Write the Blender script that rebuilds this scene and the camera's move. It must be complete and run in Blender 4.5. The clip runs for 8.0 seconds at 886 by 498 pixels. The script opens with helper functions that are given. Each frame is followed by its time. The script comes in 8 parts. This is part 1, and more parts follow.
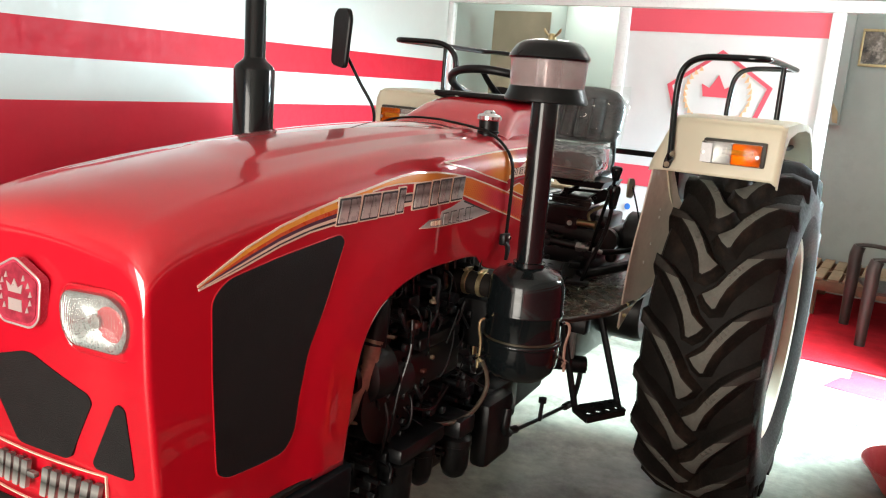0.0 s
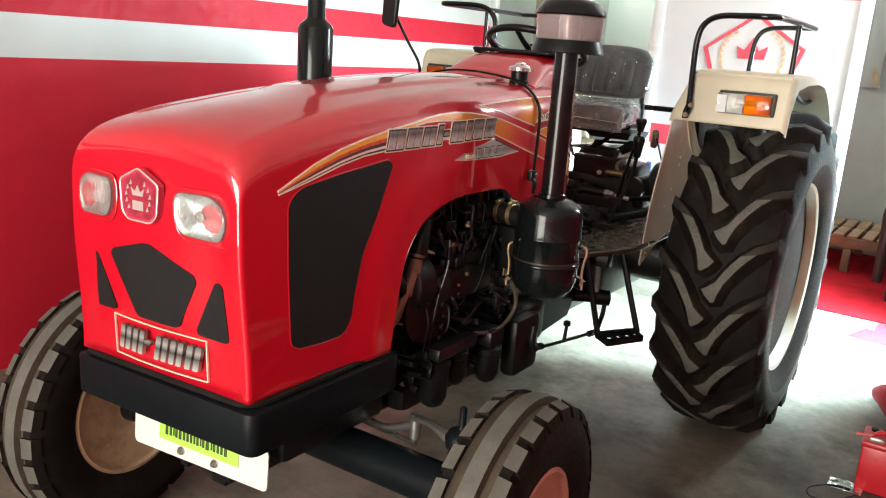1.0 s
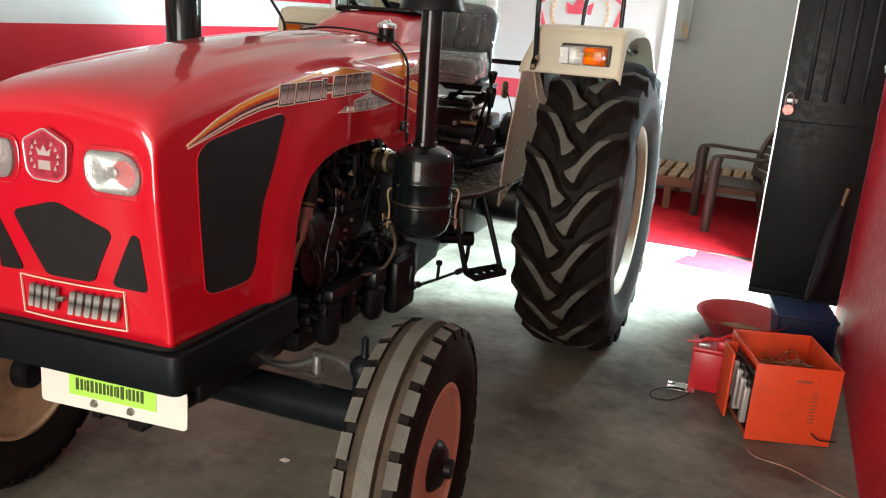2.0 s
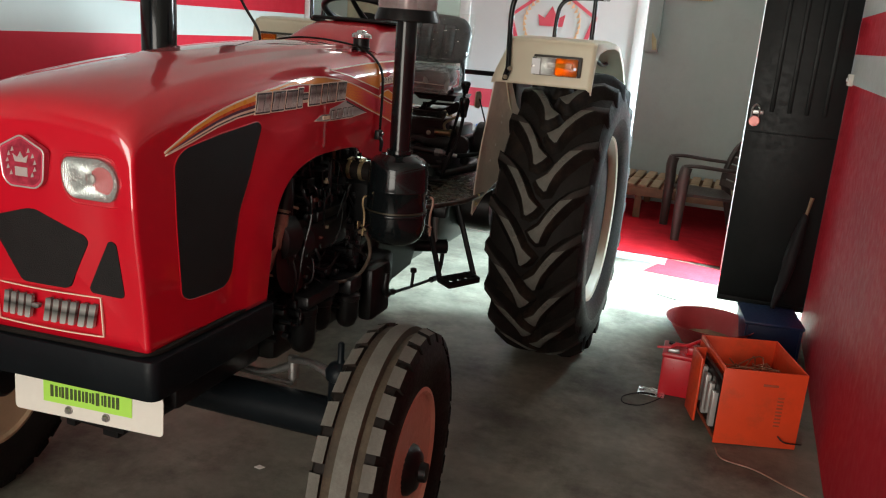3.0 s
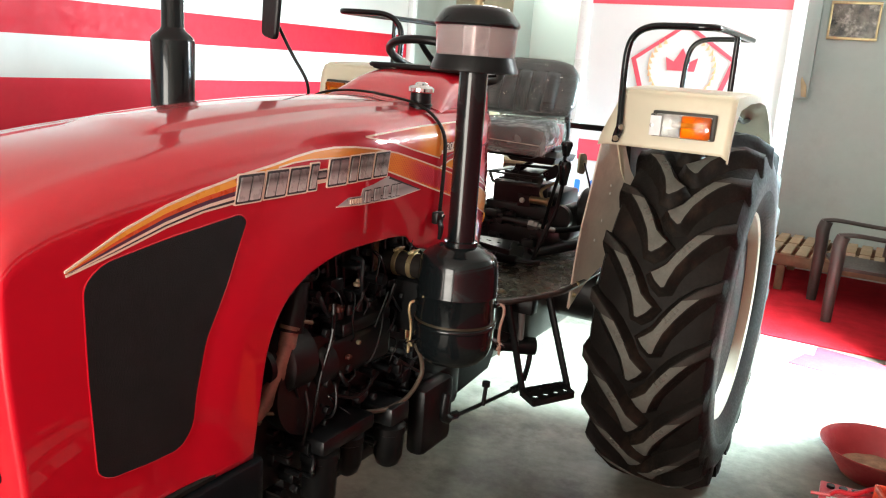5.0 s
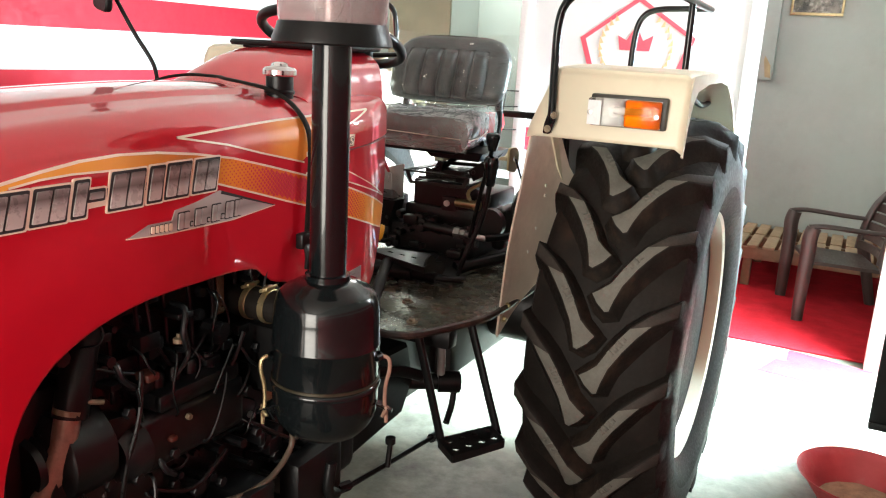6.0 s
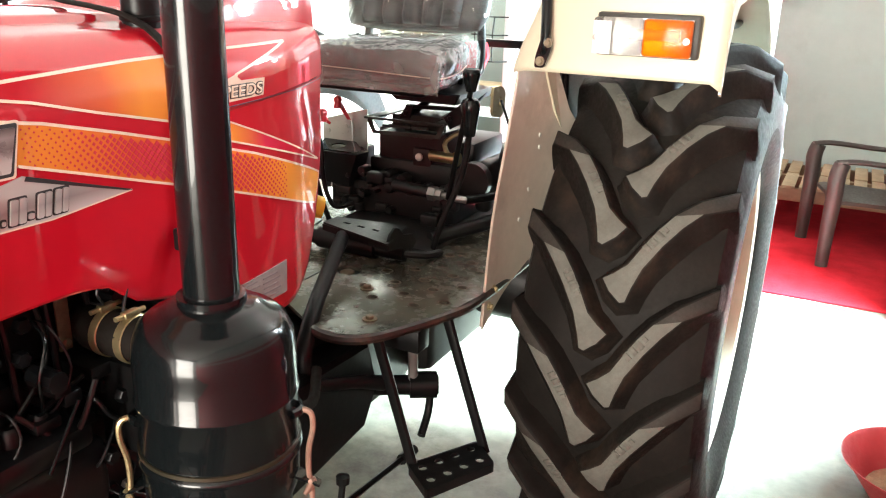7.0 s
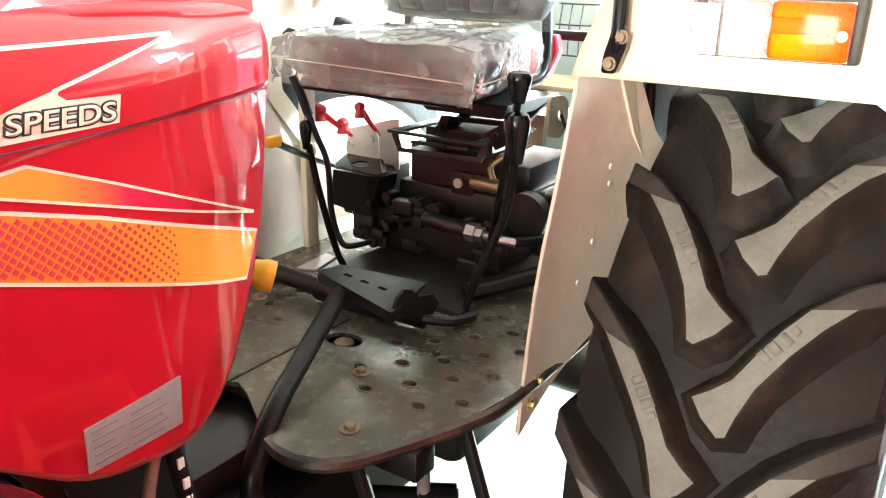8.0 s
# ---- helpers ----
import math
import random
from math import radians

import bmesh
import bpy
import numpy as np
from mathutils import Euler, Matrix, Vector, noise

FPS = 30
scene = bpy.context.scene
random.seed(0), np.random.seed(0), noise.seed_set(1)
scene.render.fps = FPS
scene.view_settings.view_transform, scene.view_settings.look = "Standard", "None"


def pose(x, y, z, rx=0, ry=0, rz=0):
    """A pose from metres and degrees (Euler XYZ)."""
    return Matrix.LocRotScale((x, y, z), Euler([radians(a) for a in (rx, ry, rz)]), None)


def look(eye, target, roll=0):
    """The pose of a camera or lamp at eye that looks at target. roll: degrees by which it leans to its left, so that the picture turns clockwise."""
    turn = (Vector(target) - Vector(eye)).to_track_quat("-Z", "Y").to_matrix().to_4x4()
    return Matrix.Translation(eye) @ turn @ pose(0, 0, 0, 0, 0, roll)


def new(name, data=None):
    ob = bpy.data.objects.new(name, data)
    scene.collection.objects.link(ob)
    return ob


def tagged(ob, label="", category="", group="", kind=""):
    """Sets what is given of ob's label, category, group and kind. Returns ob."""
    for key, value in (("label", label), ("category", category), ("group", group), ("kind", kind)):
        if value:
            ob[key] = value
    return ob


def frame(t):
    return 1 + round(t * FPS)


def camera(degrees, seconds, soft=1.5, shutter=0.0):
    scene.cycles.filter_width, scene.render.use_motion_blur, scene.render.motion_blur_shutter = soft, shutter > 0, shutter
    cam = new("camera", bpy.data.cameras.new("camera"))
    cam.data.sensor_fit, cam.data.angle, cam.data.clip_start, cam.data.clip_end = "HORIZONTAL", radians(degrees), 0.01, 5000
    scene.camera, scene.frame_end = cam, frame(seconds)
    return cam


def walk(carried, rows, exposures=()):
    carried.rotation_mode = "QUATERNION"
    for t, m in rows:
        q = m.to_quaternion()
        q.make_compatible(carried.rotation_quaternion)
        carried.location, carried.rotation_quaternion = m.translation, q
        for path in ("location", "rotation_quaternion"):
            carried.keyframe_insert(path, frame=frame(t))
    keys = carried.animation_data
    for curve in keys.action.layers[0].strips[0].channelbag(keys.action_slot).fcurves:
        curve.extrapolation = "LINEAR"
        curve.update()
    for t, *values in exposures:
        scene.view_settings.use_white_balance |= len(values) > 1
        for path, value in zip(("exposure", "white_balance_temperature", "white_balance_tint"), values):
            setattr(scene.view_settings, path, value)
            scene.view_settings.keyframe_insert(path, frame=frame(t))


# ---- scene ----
cam = camera(57.3, 8.0, soft=1.15)
# seconds, place of the eye, turn as pose() takes it
PATH = [
    (0.0, -0.007, 0.007, 1.600, 77.955, -4.380, 31.054),
    (0.5, 0.090, -0.133, 1.581, 77.525, -4.828, 34.142),
    (1.0, 0.220, -0.276, 1.559, 75.741, -4.073, 34.531),
    (1.5, 0.233, -0.388, 1.555, 74.145, -3.551, 28.576),
    (1.7, 0.208, -0.447, 1.555, 73.886, -3.572, 25.722),
    (2.8, 0.196, -0.590, 1.549, 73.855, -3.893, 19.799),
    (3.0, 0.211, -0.555, 1.554, 74.542, -4.132, 20.803),
    (3.5, 0.247, -0.390, 1.576, 76.127, -4.543, 25.864),
    (4.0, 0.244, -0.223, 1.589, 76.532, -4.342, 30.728),
    (4.2, 0.212, -0.165, 1.578, 76.538, -4.179, 31.594),
    (5.3, 0.041, 0.338, 1.591, 76.619, -3.788, 28.876),
    (5.5, 0.040, 0.462, 1.592, 76.611, -3.568, 28.491),
    (6.0, -0.014, 0.710, 1.563, 76.000, -3.066, 27.315),
    (6.5, -0.143, 0.967, 1.550, 73.398, -2.430, 25.435),
    (7.0, -0.183, 1.201, 1.521, 71.463, -1.534, 26.794),
    (7.5, -0.225, 1.491, 1.510, 70.908, -1.069, 30.739),
    (8.0, -0.325, 1.737, 1.488, 70.652, -1.201, 33.863),
]
EXPOSURE = [(0.0, 0.18), (0.5, 0.14), (1.0, 0.23), (1.5, 0.45), (1.7, 0.29), (2.8, -0.72), (3.1, -0.75), (3.5, -0.7), (4.2, 0.3), (5.5, 0.49), (6.0, 0.57), (6.5, 0.73), (7.0, 1.28), (7.5, 1.7), (8.0, 1.81)]
walk(cam, [(t, pose(*p)) for t, *p in PATH], EXPOSURE)

# ---------------------------------------------------------------- light
world = bpy.data.worlds.new("sky")
scene.world = world
world.use_nodes = True
wn = world.node_tree.nodes
sky = wn.new("ShaderNodeTexSky")
sky.sky_type = 'NISHITA'
sky.sun_disc = False
sky.sun_elevation, sky.sun_rotation = radians(48), radians(60)
world.node_tree.links.new(sky.outputs[0], wn["Background"].inputs[0])
wn["Background"].inputs[1].default_value = 0.12


def lamp(name, kind, power, m, colour=(1, 1, 1), size=(1, 1), angle=0.5, spread=180):
    d = bpy.data.lights.new(name, kind)
    d.energy, d.color = power, colour
    if kind == 'AREA':
        d.shape, d.size, d.size_y = 'RECTANGLE', size[0], size[1]
        d.spread = radians(spread)
    else:
        d.angle = radians(angle)
    ob = new(name, d)
    ob.matrix_world = m
    return ob


sun_dir = Vector((0.62, 0.42, 0.80))
lamp("sun", 'SUN', 3.0, look(sun_dir * 20, (0, 0, 0)), (1.0, 0.95, 0.88))
# daylight in the side doorway and in the open shop front
lamp("door_daylight", 'AREA', 760, look((1.0, 5.03, 1.5), (0.05, 4.35, 0.1)), (0.70, 0.93, 1.0), (0.62, 1.5), spread=125)
# fill lamp added above the door to brighten the upper left wall
lamp("upper_wall_fill", 'AREA', 95, look((0.95, 4.89, 2.42), (-3.2, 4.2, 2.35)), (0.92, 0.98, 1.0), (0.85, 0.5))
lamp("front_daylight", 'AREA', 208, look((-0.60, -3.25, 1.33), (0.5, 2.0, 1.1)), (1.0, 0.94, 0.84), (2.5, 2.6), spread=150)
# fill lamp added out of view to brighten the back room; no window is built
lamp("back_room_fill", 'AREA', 65, look((-3.2, 6.9, 2.6), (-1.2, 6.5, 0.9)), (1.0, 0.98, 0.93), (1.2, 0.6))


# ---------------------------------------------------------------- materials
def mat(name, colour, rough=0.5, metal=0.0, vary=0.08, scale=6.0, bump=0.0, bump_scale=60.0, coat=0.0, dirt=None, dirt_amount=0.0,
        dirt_scale=3.0, spec=0.5, rough_vary=0.1, each=0.0, dirt_from=0.52, dirt_soft=0.16):
    """A surface with mottling at two scales, a little uneven gloss, and dirt with shapes of its own."""
    m = bpy.data.materials.new(name)
    m.use_nodes = True
    nt = m.node_tree
    b = nt.nodes["Principled BSDF"]
    tc = nt.nodes.new("ShaderNodeTexCoord")

    def noise_tex(s, detail=4.0, rough_=0.6):
        n = nt.nodes.new("ShaderNodeTexNoise")
        n.inputs["Scale"].default_value, n.inputs["Detail"].default_value, n.inputs["Roughness"].default_value = s, detail, rough_
        nt.links.new(tc.outputs["Object"], n.inputs["Vector"])
        return n

    def ramp(src, lo, hi, a, c):
        r = nt.nodes.new("ShaderNodeMapRange")
        r.inputs[1].default_value, r.inputs[2].default_value, r.inputs[3].default_value, r.inputs[4].default_value = lo, hi, a, c
        nt.links.new(src, r.inputs[0])
        return r.outputs[0]

    def mix(fac, a, c, kind='MIX'):
        x = nt.nodes.new("ShaderNodeMix")
        x.data_type, x.blend_type = 'RGBA', kind
        if isinstance(fac, float):
            x.inputs[0].default_value = fac
        else:
            nt.links.new(fac, x.inputs[0])
        for sock, v in ((x.inputs[6], a), (x.inputs[7], c)):
            if isinstance(v, tuple):
                sock.default_value = (*v, 1)
            else:
                nt.links.new(v, sock)
        return x.outputs[2]

    big, fine = noise_tex(scale), noise_tex(scale * 11, 6.0)
    dark = tuple(c * (1 - vary) for c in colour)
    light = tuple(min(1, c * (1 + vary)) for c in colour)
    col = mix(ramp(big.outputs[0], 0.35, 0.65, 0, 1), dark, light)
    col = mix(ramp(fine.outputs[0], 0.3, 0.7, 0, 0.5), col, tuple(c * (1 - vary * 0.8) for c in colour))
    if each:
        oi = nt.nodes.new("ShaderNodeObjectInfo")
        col = mix(ramp(oi.outputs["Random"], 0, 1, 0, each), col, tuple(c * 0.5 for c in colour))
    if dirt:
        dn = noise_tex(dirt_scale, 8.0, 0.7)
        col = mix(ramp(dn.outputs[0], dirt_from, dirt_from + dirt_soft, 0, dirt_amount), col, dirt)
    nt.links.new(col, b.inputs["Base Color"])
    nt.links.new(ramp(fine.outputs[0], 0.3, 0.7, max(0, rough - rough_vary), min(1, rough + rough_vary)), b.inputs["Roughness"])
    b.inputs["Metallic"].default_value = metal
    b.inputs["Specular IOR Level"].default_value = spec
    b.inputs["Coat Weight"].default_value = coat
    b.inputs["Coat Roughness"].default_value = 0.018
    if bump:
        bn = nt.nodes.new("ShaderNodeBump")
        bn.inputs["Strength"].default_value, bn.inputs["Distance"].default_value = bump, 0.01
        hn = noise_tex(bump_scale, 5.0)
        nt.links.new(hn.outputs[0], bn.inputs["Height"])
        nt.links.new(bn.outputs[0], b.inputs["Normal"])
    return m


def glass(name, colour=(1, 1, 1), rough=0.02, ior=1.45, mixed=0.0):
    m = bpy.data.materials.new(name)
    m.use_nodes = True
    b = m.node_tree.nodes["Principled BSDF"]
    b.inputs["Base Color"].default_value = (*colour, 1)
    b.inputs["Transmission Weight"].default_value = 1.0 - mixed
    b.inputs["Roughness"].default_value, b.inputs["IOR"].default_value = rough, ior
    return m


def thin_film(name, haze):
    """Clear sheet: mostly seen through, a little milky, with glossy creases."""
    m = bpy.data.materials.new(name)
    m.use_nodes = True
    nt = m.node_tree
    for n in list(nt.nodes):
        nt.nodes.remove(n)
    clear, milk, gloss = nt.nodes.new("ShaderNodeBsdfTransparent"), nt.nodes.new("ShaderNodeBsdfDiffuse"), nt.nodes.new("ShaderNodeBsdfGlossy")
    clear.inputs["Color"].default_value = (0.92, 0.93, 0.91, 1)
    milk.inputs["Color"].default_value = (0.80, 0.80, 0.77, 1)
    gloss.inputs["Roughness"].default_value = 0.10
    a, b, out = nt.nodes.new("ShaderNodeMixShader"), nt.nodes.new("ShaderNodeMixShader"), nt.nodes.new("ShaderNodeOutputMaterial")
    f = nt.nodes.new("ShaderNodeFresnel")
    f.inputs["IOR"].default_value = 1.6
    # fine creases
    tc, nz, bmp = nt.nodes.new("ShaderNodeTexCoord"), nt.nodes.new("ShaderNodeTexNoise"), nt.nodes.new("ShaderNodeBump")
    nz.inputs["Scale"].default_value, nz.inputs["Detail"].default_value, nz.inputs["Distortion"].default_value = 9, 2.0, 1.2
    bmp.inputs["Strength"].default_value, bmp.inputs["Distance"].default_value = 0.8, 0.03
    nt.links.new(tc.outputs["Object"], nz.inputs["Vector"])
    nt.links.new(nz.outputs[0], bmp.inputs["Height"])
    nt.links.new(bmp.outputs[0], f.inputs["Normal"])
    nt.links.new(bmp.outputs[0], gloss.inputs["Normal"])
    # milkier where the sheet stands off or lies double
    patch, ramp = nt.nodes.new("ShaderNodeTexNoise"), nt.nodes.new("ShaderNodeMapRange")
    patch.inputs["Scale"].default_value, patch.inputs["Detail"].default_value = 7, 3.0
    ramp.inputs["From Min"].default_value, ramp.inputs["From Max"].default_value = 0.35, 0.68
    ramp.inputs["To Min"].default_value, ramp.inputs["To Max"].default_value = haze * 0.6, haze * 1.4
    nt.links.new(tc.outputs["Object"], patch.inputs["Vector"])
    nt.links.new(patch.outputs[0], ramp.inputs["Value"])
    nt.links.new(ramp.outputs[0], a.inputs[0])
    nt.links.new(clear.outputs[0], a.inputs[1])
    nt.links.new(milk.outputs[0], a.inputs[2])
    nt.links.new(f.outputs[0], b.inputs[0])
    nt.links.new(a.outputs[0], b.inputs[1])
    nt.links.new(gloss.outputs[0], b.inputs[2])
    nt.links.new(b.outputs[0], out.inputs[0])
    return m


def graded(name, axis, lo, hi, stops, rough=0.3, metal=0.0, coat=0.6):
    """Colour that runs from stop to stop between two places on an axis: print, or chrome shine painted in."""
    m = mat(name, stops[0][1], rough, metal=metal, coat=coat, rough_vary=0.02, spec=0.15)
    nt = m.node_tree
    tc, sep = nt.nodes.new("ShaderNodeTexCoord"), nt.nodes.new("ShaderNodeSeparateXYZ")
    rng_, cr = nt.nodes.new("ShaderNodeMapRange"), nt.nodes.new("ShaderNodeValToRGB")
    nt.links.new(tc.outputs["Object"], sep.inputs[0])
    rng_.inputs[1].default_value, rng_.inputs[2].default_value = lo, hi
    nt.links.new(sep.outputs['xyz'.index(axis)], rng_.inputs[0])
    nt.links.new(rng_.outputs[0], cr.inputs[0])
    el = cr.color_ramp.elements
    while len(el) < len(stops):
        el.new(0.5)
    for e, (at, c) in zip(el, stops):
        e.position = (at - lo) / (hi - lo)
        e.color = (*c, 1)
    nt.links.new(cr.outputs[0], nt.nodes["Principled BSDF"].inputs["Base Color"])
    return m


def ribbed_glass(name):
    """Clear pressed lamp glass: seen through, with glossy upright ribs."""
    m = bpy.data.materials.new(name)
    m.use_nodes = True
    nt = m.node_tree
    for n in list(nt.nodes):
        nt.nodes.remove(n)
    tc, wave, bmp = nt.nodes.new("ShaderNodeTexCoord"), nt.nodes.new("ShaderNodeTexWave"), nt.nodes.new("ShaderNodeBump")
    wave.bands_direction = 'X'
    wave.inputs["Scale"].default_value, wave.inputs["Distortion"].default_value = 55, 0.6
    bmp.inputs["Strength"].default_value, bmp.inputs["Distance"].default_value = 0.5, 0.004
    nt.links.new(tc.outputs["Object"], wave.inputs["Vector"])
    nt.links.new(wave.outputs[1], bmp.inputs["Height"])
    clear, gloss, refr = nt.nodes.new("ShaderNodeBsdfTransparent"), nt.nodes.new("ShaderNodeBsdfGlossy"), nt.nodes.new("ShaderNodeBsdfDiffuse")
    clear.inputs[0].default_value = (0.90, 0.93, 0.91, 1)
    refr.inputs[0].default_value = (0.55, 0.60, 0.58, 1)
    gloss.inputs["Roughness"].default_value = 0.06
    fr, a, b, out = nt.nodes.new("ShaderNodeFresnel"), nt.nodes.new("ShaderNodeMixShader"), nt.nodes.new("ShaderNodeMixShader"), nt.nodes.new("ShaderNodeOutputMaterial")
    fr.inputs[0].default_value = 1.7
    for n in (gloss, refr):
        nt.links.new(bmp.outputs[0], n.inputs["Normal"])
    nt.links.new(bmp.outputs[0], fr.inputs["Normal"])
    a.inputs[0].default_value = 0.22
    nt.links.new(clear.outputs[0], a.inputs[1])
    nt.links.new(refr.outputs[0], a.inputs[2])
    nt.links.new(fr.outputs[0], b.inputs[0])
    nt.links.new(a.outputs[0], b.inputs[1])
    nt.links.new(gloss.outputs[0], b.inputs[2])
    nt.links.new(b.outputs[0], out.inputs[0])
    return m


RED = mat("red_gloss_paint", (0.53, 0.003, 0.016), 0.38, vary=0.03, scale=3, coat=1.0, rough_vary=0.0, spec=0.25)
RED.node_tree.nodes["Principled BSDF"].inputs["Coat IOR"].default_value = 1.72
BLACK_GLOSS = mat("black_gloss_paint", (0.005, 0.0066, 0.0072), 0.19, vary=0.1, coat=0.3, rough_vary=0.04, spec=0.22)
BLACK = mat("black_satin_paint", (0.007, 0.0072, 0.0075), 0.34, vary=0.25, scale=12, bump=0.05, dirt=(0.022, 0.019, 0.016), dirt_amount=0.3, dirt_scale=9, spec=0.2, rough_vary=0.04)
BLACK_BUMPER = mat("black_bumper_paint", (0.0045, 0.0066, 0.0082), 0.42, vary=0.15, scale=8, bump=0.05, bump_scale=220, spec=0.14)
# black paint darkened for the shade under the hood
ENGINE = mat("engine_black", (0.0060, 0.0066, 0.0078), 0.36, vary=0.35, scale=9, rough_vary=0.03, dirt=(0.016, 0.0155, 0.015), dirt_amount=0.4, dirt_scale=9, spec=0.42)
# the same black made lighter for the castings in stronger light, with grease spots
GEAR_BLACK = mat("lit_gear_black", (0.013, 0.0125, 0.012), 0.38, vary=0.35, scale=9, rough_vary=0.03, dirt=(0.022, 0.019, 0.015), dirt_amount=0.5, dirt_scale=8, spec=0.5)
TRAY = mat("worn_black_steel", (0.030, 0.029, 0.025), 0.46, vary=0.3, scale=14, rough_vary=0.06, dirt=(0.07, 0.065, 0.05), dirt_amount=0.5, dirt_scale=10, spec=0.35)
LAMP_BASE = mat("dark_olive_rubber", (0.030, 0.029, 0.023), 0.5, vary=0.2, scale=20)
MESH_BLACK = mat("black_grille_mesh", (0.0125, 0.0122, 0.0122), 0.55, vary=0.15, scale=30, bump=0.35, bump_scale=420, spec=0.15)
SIDEWALL = mat("tyre_sidewall", (0.010, 0.0095, 0.009), 0.55, vary=0.25, scale=7, bump=0.08, bump_scale=50, dirt=(0.030, 0.022, 0.017), spec=0.2, dirt_amount=0.4, dirt_scale=5)
RUBBER = mat("tyre_rubber", (0.0125, 0.0104, 0.0088), 0.62, vary=0.3, scale=9, bump=0.10, bump_scale=70, dirt=(0.058, 0.036, 0.024), dirt_amount=0.65, dirt_scale=5, spec=0.10, dirt_from=0.56, dirt_soft=0.25)
LUG_MARK = mat("moulded_mark", (0.10, 0.094, 0.078), 0.8, vary=0.2, scale=20)
LUG_TAIL = mat("dark_lug_dust", (0.026, 0.021, 0.017), 0.75, vary=0.3, scale=12, dirt=(0.022, 0.02, 0.018), dirt_amount=0.6, dirt_scale=9, spec=0.3)
GROOVE_DUST = mat("groove_dust", (0.060, 0.043, 0.026), 0.85, vary=0.3, scale=14, dirt=(0.03, 0.026, 0.02), dirt_amount=0.6, dirt_scale=10)
LUG_TOP = mat("worn_tread_dust", (0.108, 0.105, 0.088), 0.85, vary=0.16, scale=14, bump=0.15, bump_scale=160, dirt=(0.07, 0.062, 0.05), dirt_amount=0.5, dirt_scale=10)
CREAM = mat("cream_paint", (0.66, 0.615, 0.46), 0.40, vary=0.04, scale=4, coat=0.08, dirt=(0.45, 0.38, 0.28), dirt_amount=0.25, dirt_scale=4)
CREAM_IN = mat("cream_primer_inside", (0.64, 0.55, 0.45), 0.5, vary=0.1, scale=5, dirt=(0.3, 0.24, 0.18), dirt_amount=0.4, dirt_scale=4)
# left rim: shade inside its dish mixed into the tan, besides the dirt
RIM_TAN = mat("shaded_rim_tan", (0.46, 0.33, 0.20), 0.5, vary=0.12, scale=8, dirt=(0.14, 0.09, 0.05), dirt_amount=0.6, dirt_scale=7)
RIM_ORANGE = mat("front_rim_primer", (0.62, 0.34, 0.24), 0.5, vary=0.1, scale=8, dirt=(0.2, 0.09, 0.05), dirt_amount=0.4, dirt_scale=8)
DULL_BOLT = mat("dull_rusty_bolt", (0.22, 0.17, 0.11), 0.5, metal=0.4, vary=0.3, scale=40)
STEEL = mat("bare_steel", (0.45, 0.44, 0.42), 0.35, metal=0.9, vary=0.2, scale=25, bump=0.05)
CHROME = mat("chrome", (0.75, 0.75, 0.75), 0.12, metal=1.0, vary=0.05)
BRASS = mat("yellow_zinc", (0.50, 0.40, 0.22), 0.35, metal=0.85, vary=0.2, scale=30, dirt=(0.2, 0.12, 0.05), dirt_amount=0.5, dirt_scale=30)
RUST = mat("rusty_pipe", (0.33, 0.19, 0.14), 0.5, metal=0.3, vary=0.3, scale=14, bump=0.15, dirt=(0.12, 0.08, 0.06), dirt_amount=0.6, dirt_scale=16)
PLATFORM = mat("worn_platform_plate", (0.17, 0.165, 0.125), 0.24, metal=0.3, vary=0.22, scale=3.5, bump=0.06, bump_scale=60, dirt=(0.014, 0.011, 0.008), dirt_amount=0.96, dirt_scale=3.0, dirt_from=0.42, dirt_soft=0.30)
HOLE_WEAR = mat("worn_bare_edge", (0.13, 0.105, 0.075), 0.4, metal=0.4, vary=0.35, scale=60, dirt=(0.05, 0.035, 0.025), dirt_amount=0.8, dirt_scale=45)
PLATFORM_RIM = mat("dark_maroon_rim", (0.022, 0.013, 0.010), 0.4, vary=0.3, scale=12, dirt=(0.16, 0.09, 0.06), dirt_amount=0.6, dirt_scale=16)
CONCRETE = mat("concrete_floor", (0.182, 0.180, 0.142), 0.55, vary=0.36, scale=1.9, bump=0.14, bump_scale=45, dirt=(0.050, 0.044, 0.033), dirt_amount=0.9, dirt_scale=2.3, spec=0.35, dirt_from=0.46, dirt_soft=0.20)
WALL_RED = mat("red_wall_paint", (0.46, 0.010, 0.026), 0.55, vary=0.07, scale=2, bump=0.015, bump_scale=30, dirt=(0.36, 0.02, 0.03), dirt_amount=0.4, dirt_scale=1.5, spec=0.2)
WALL_WHITE = mat("white_wall_paint", (0.49, 0.51, 0.49), 0.5, vary=0.03, scale=2, bump=0.06, bump_scale=30)
WALL_GREY = mat("grey_wall_paint", (0.36, 0.41, 0.385), 0.6, vary=0.05, scale=1.5, bump=0.08, bump_scale=25, dirt=(0.29, 0.30, 0.285), dirt_amount=0.4, dirt_scale=2)
CEILING = mat("ceiling_white", (0.78, 0.78, 0.76), 0.7, vary=0.03, scale=2)
ALU = mat("white_aluminium", (0.70, 0.72, 0.73), 0.3, vary=0.03, coat=0.2)
POSTER = mat("poster_vinyl", (0.62, 0.63, 0.65), 0.4, vary=0.02)
POSTER_RED = mat("poster_red", (0.62, 0.03, 0.06), 0.4, vary=0.03)
# poster red paled in the colour for the strong light on the panel
POSTER_BAND = mat("poster_paled_red", (0.64, 0.07, 0.11), 0.4, vary=0.03)
POSTER_GOLD = mat("poster_gold", (0.75, 0.45, 0.25), 0.4, vary=0.03)
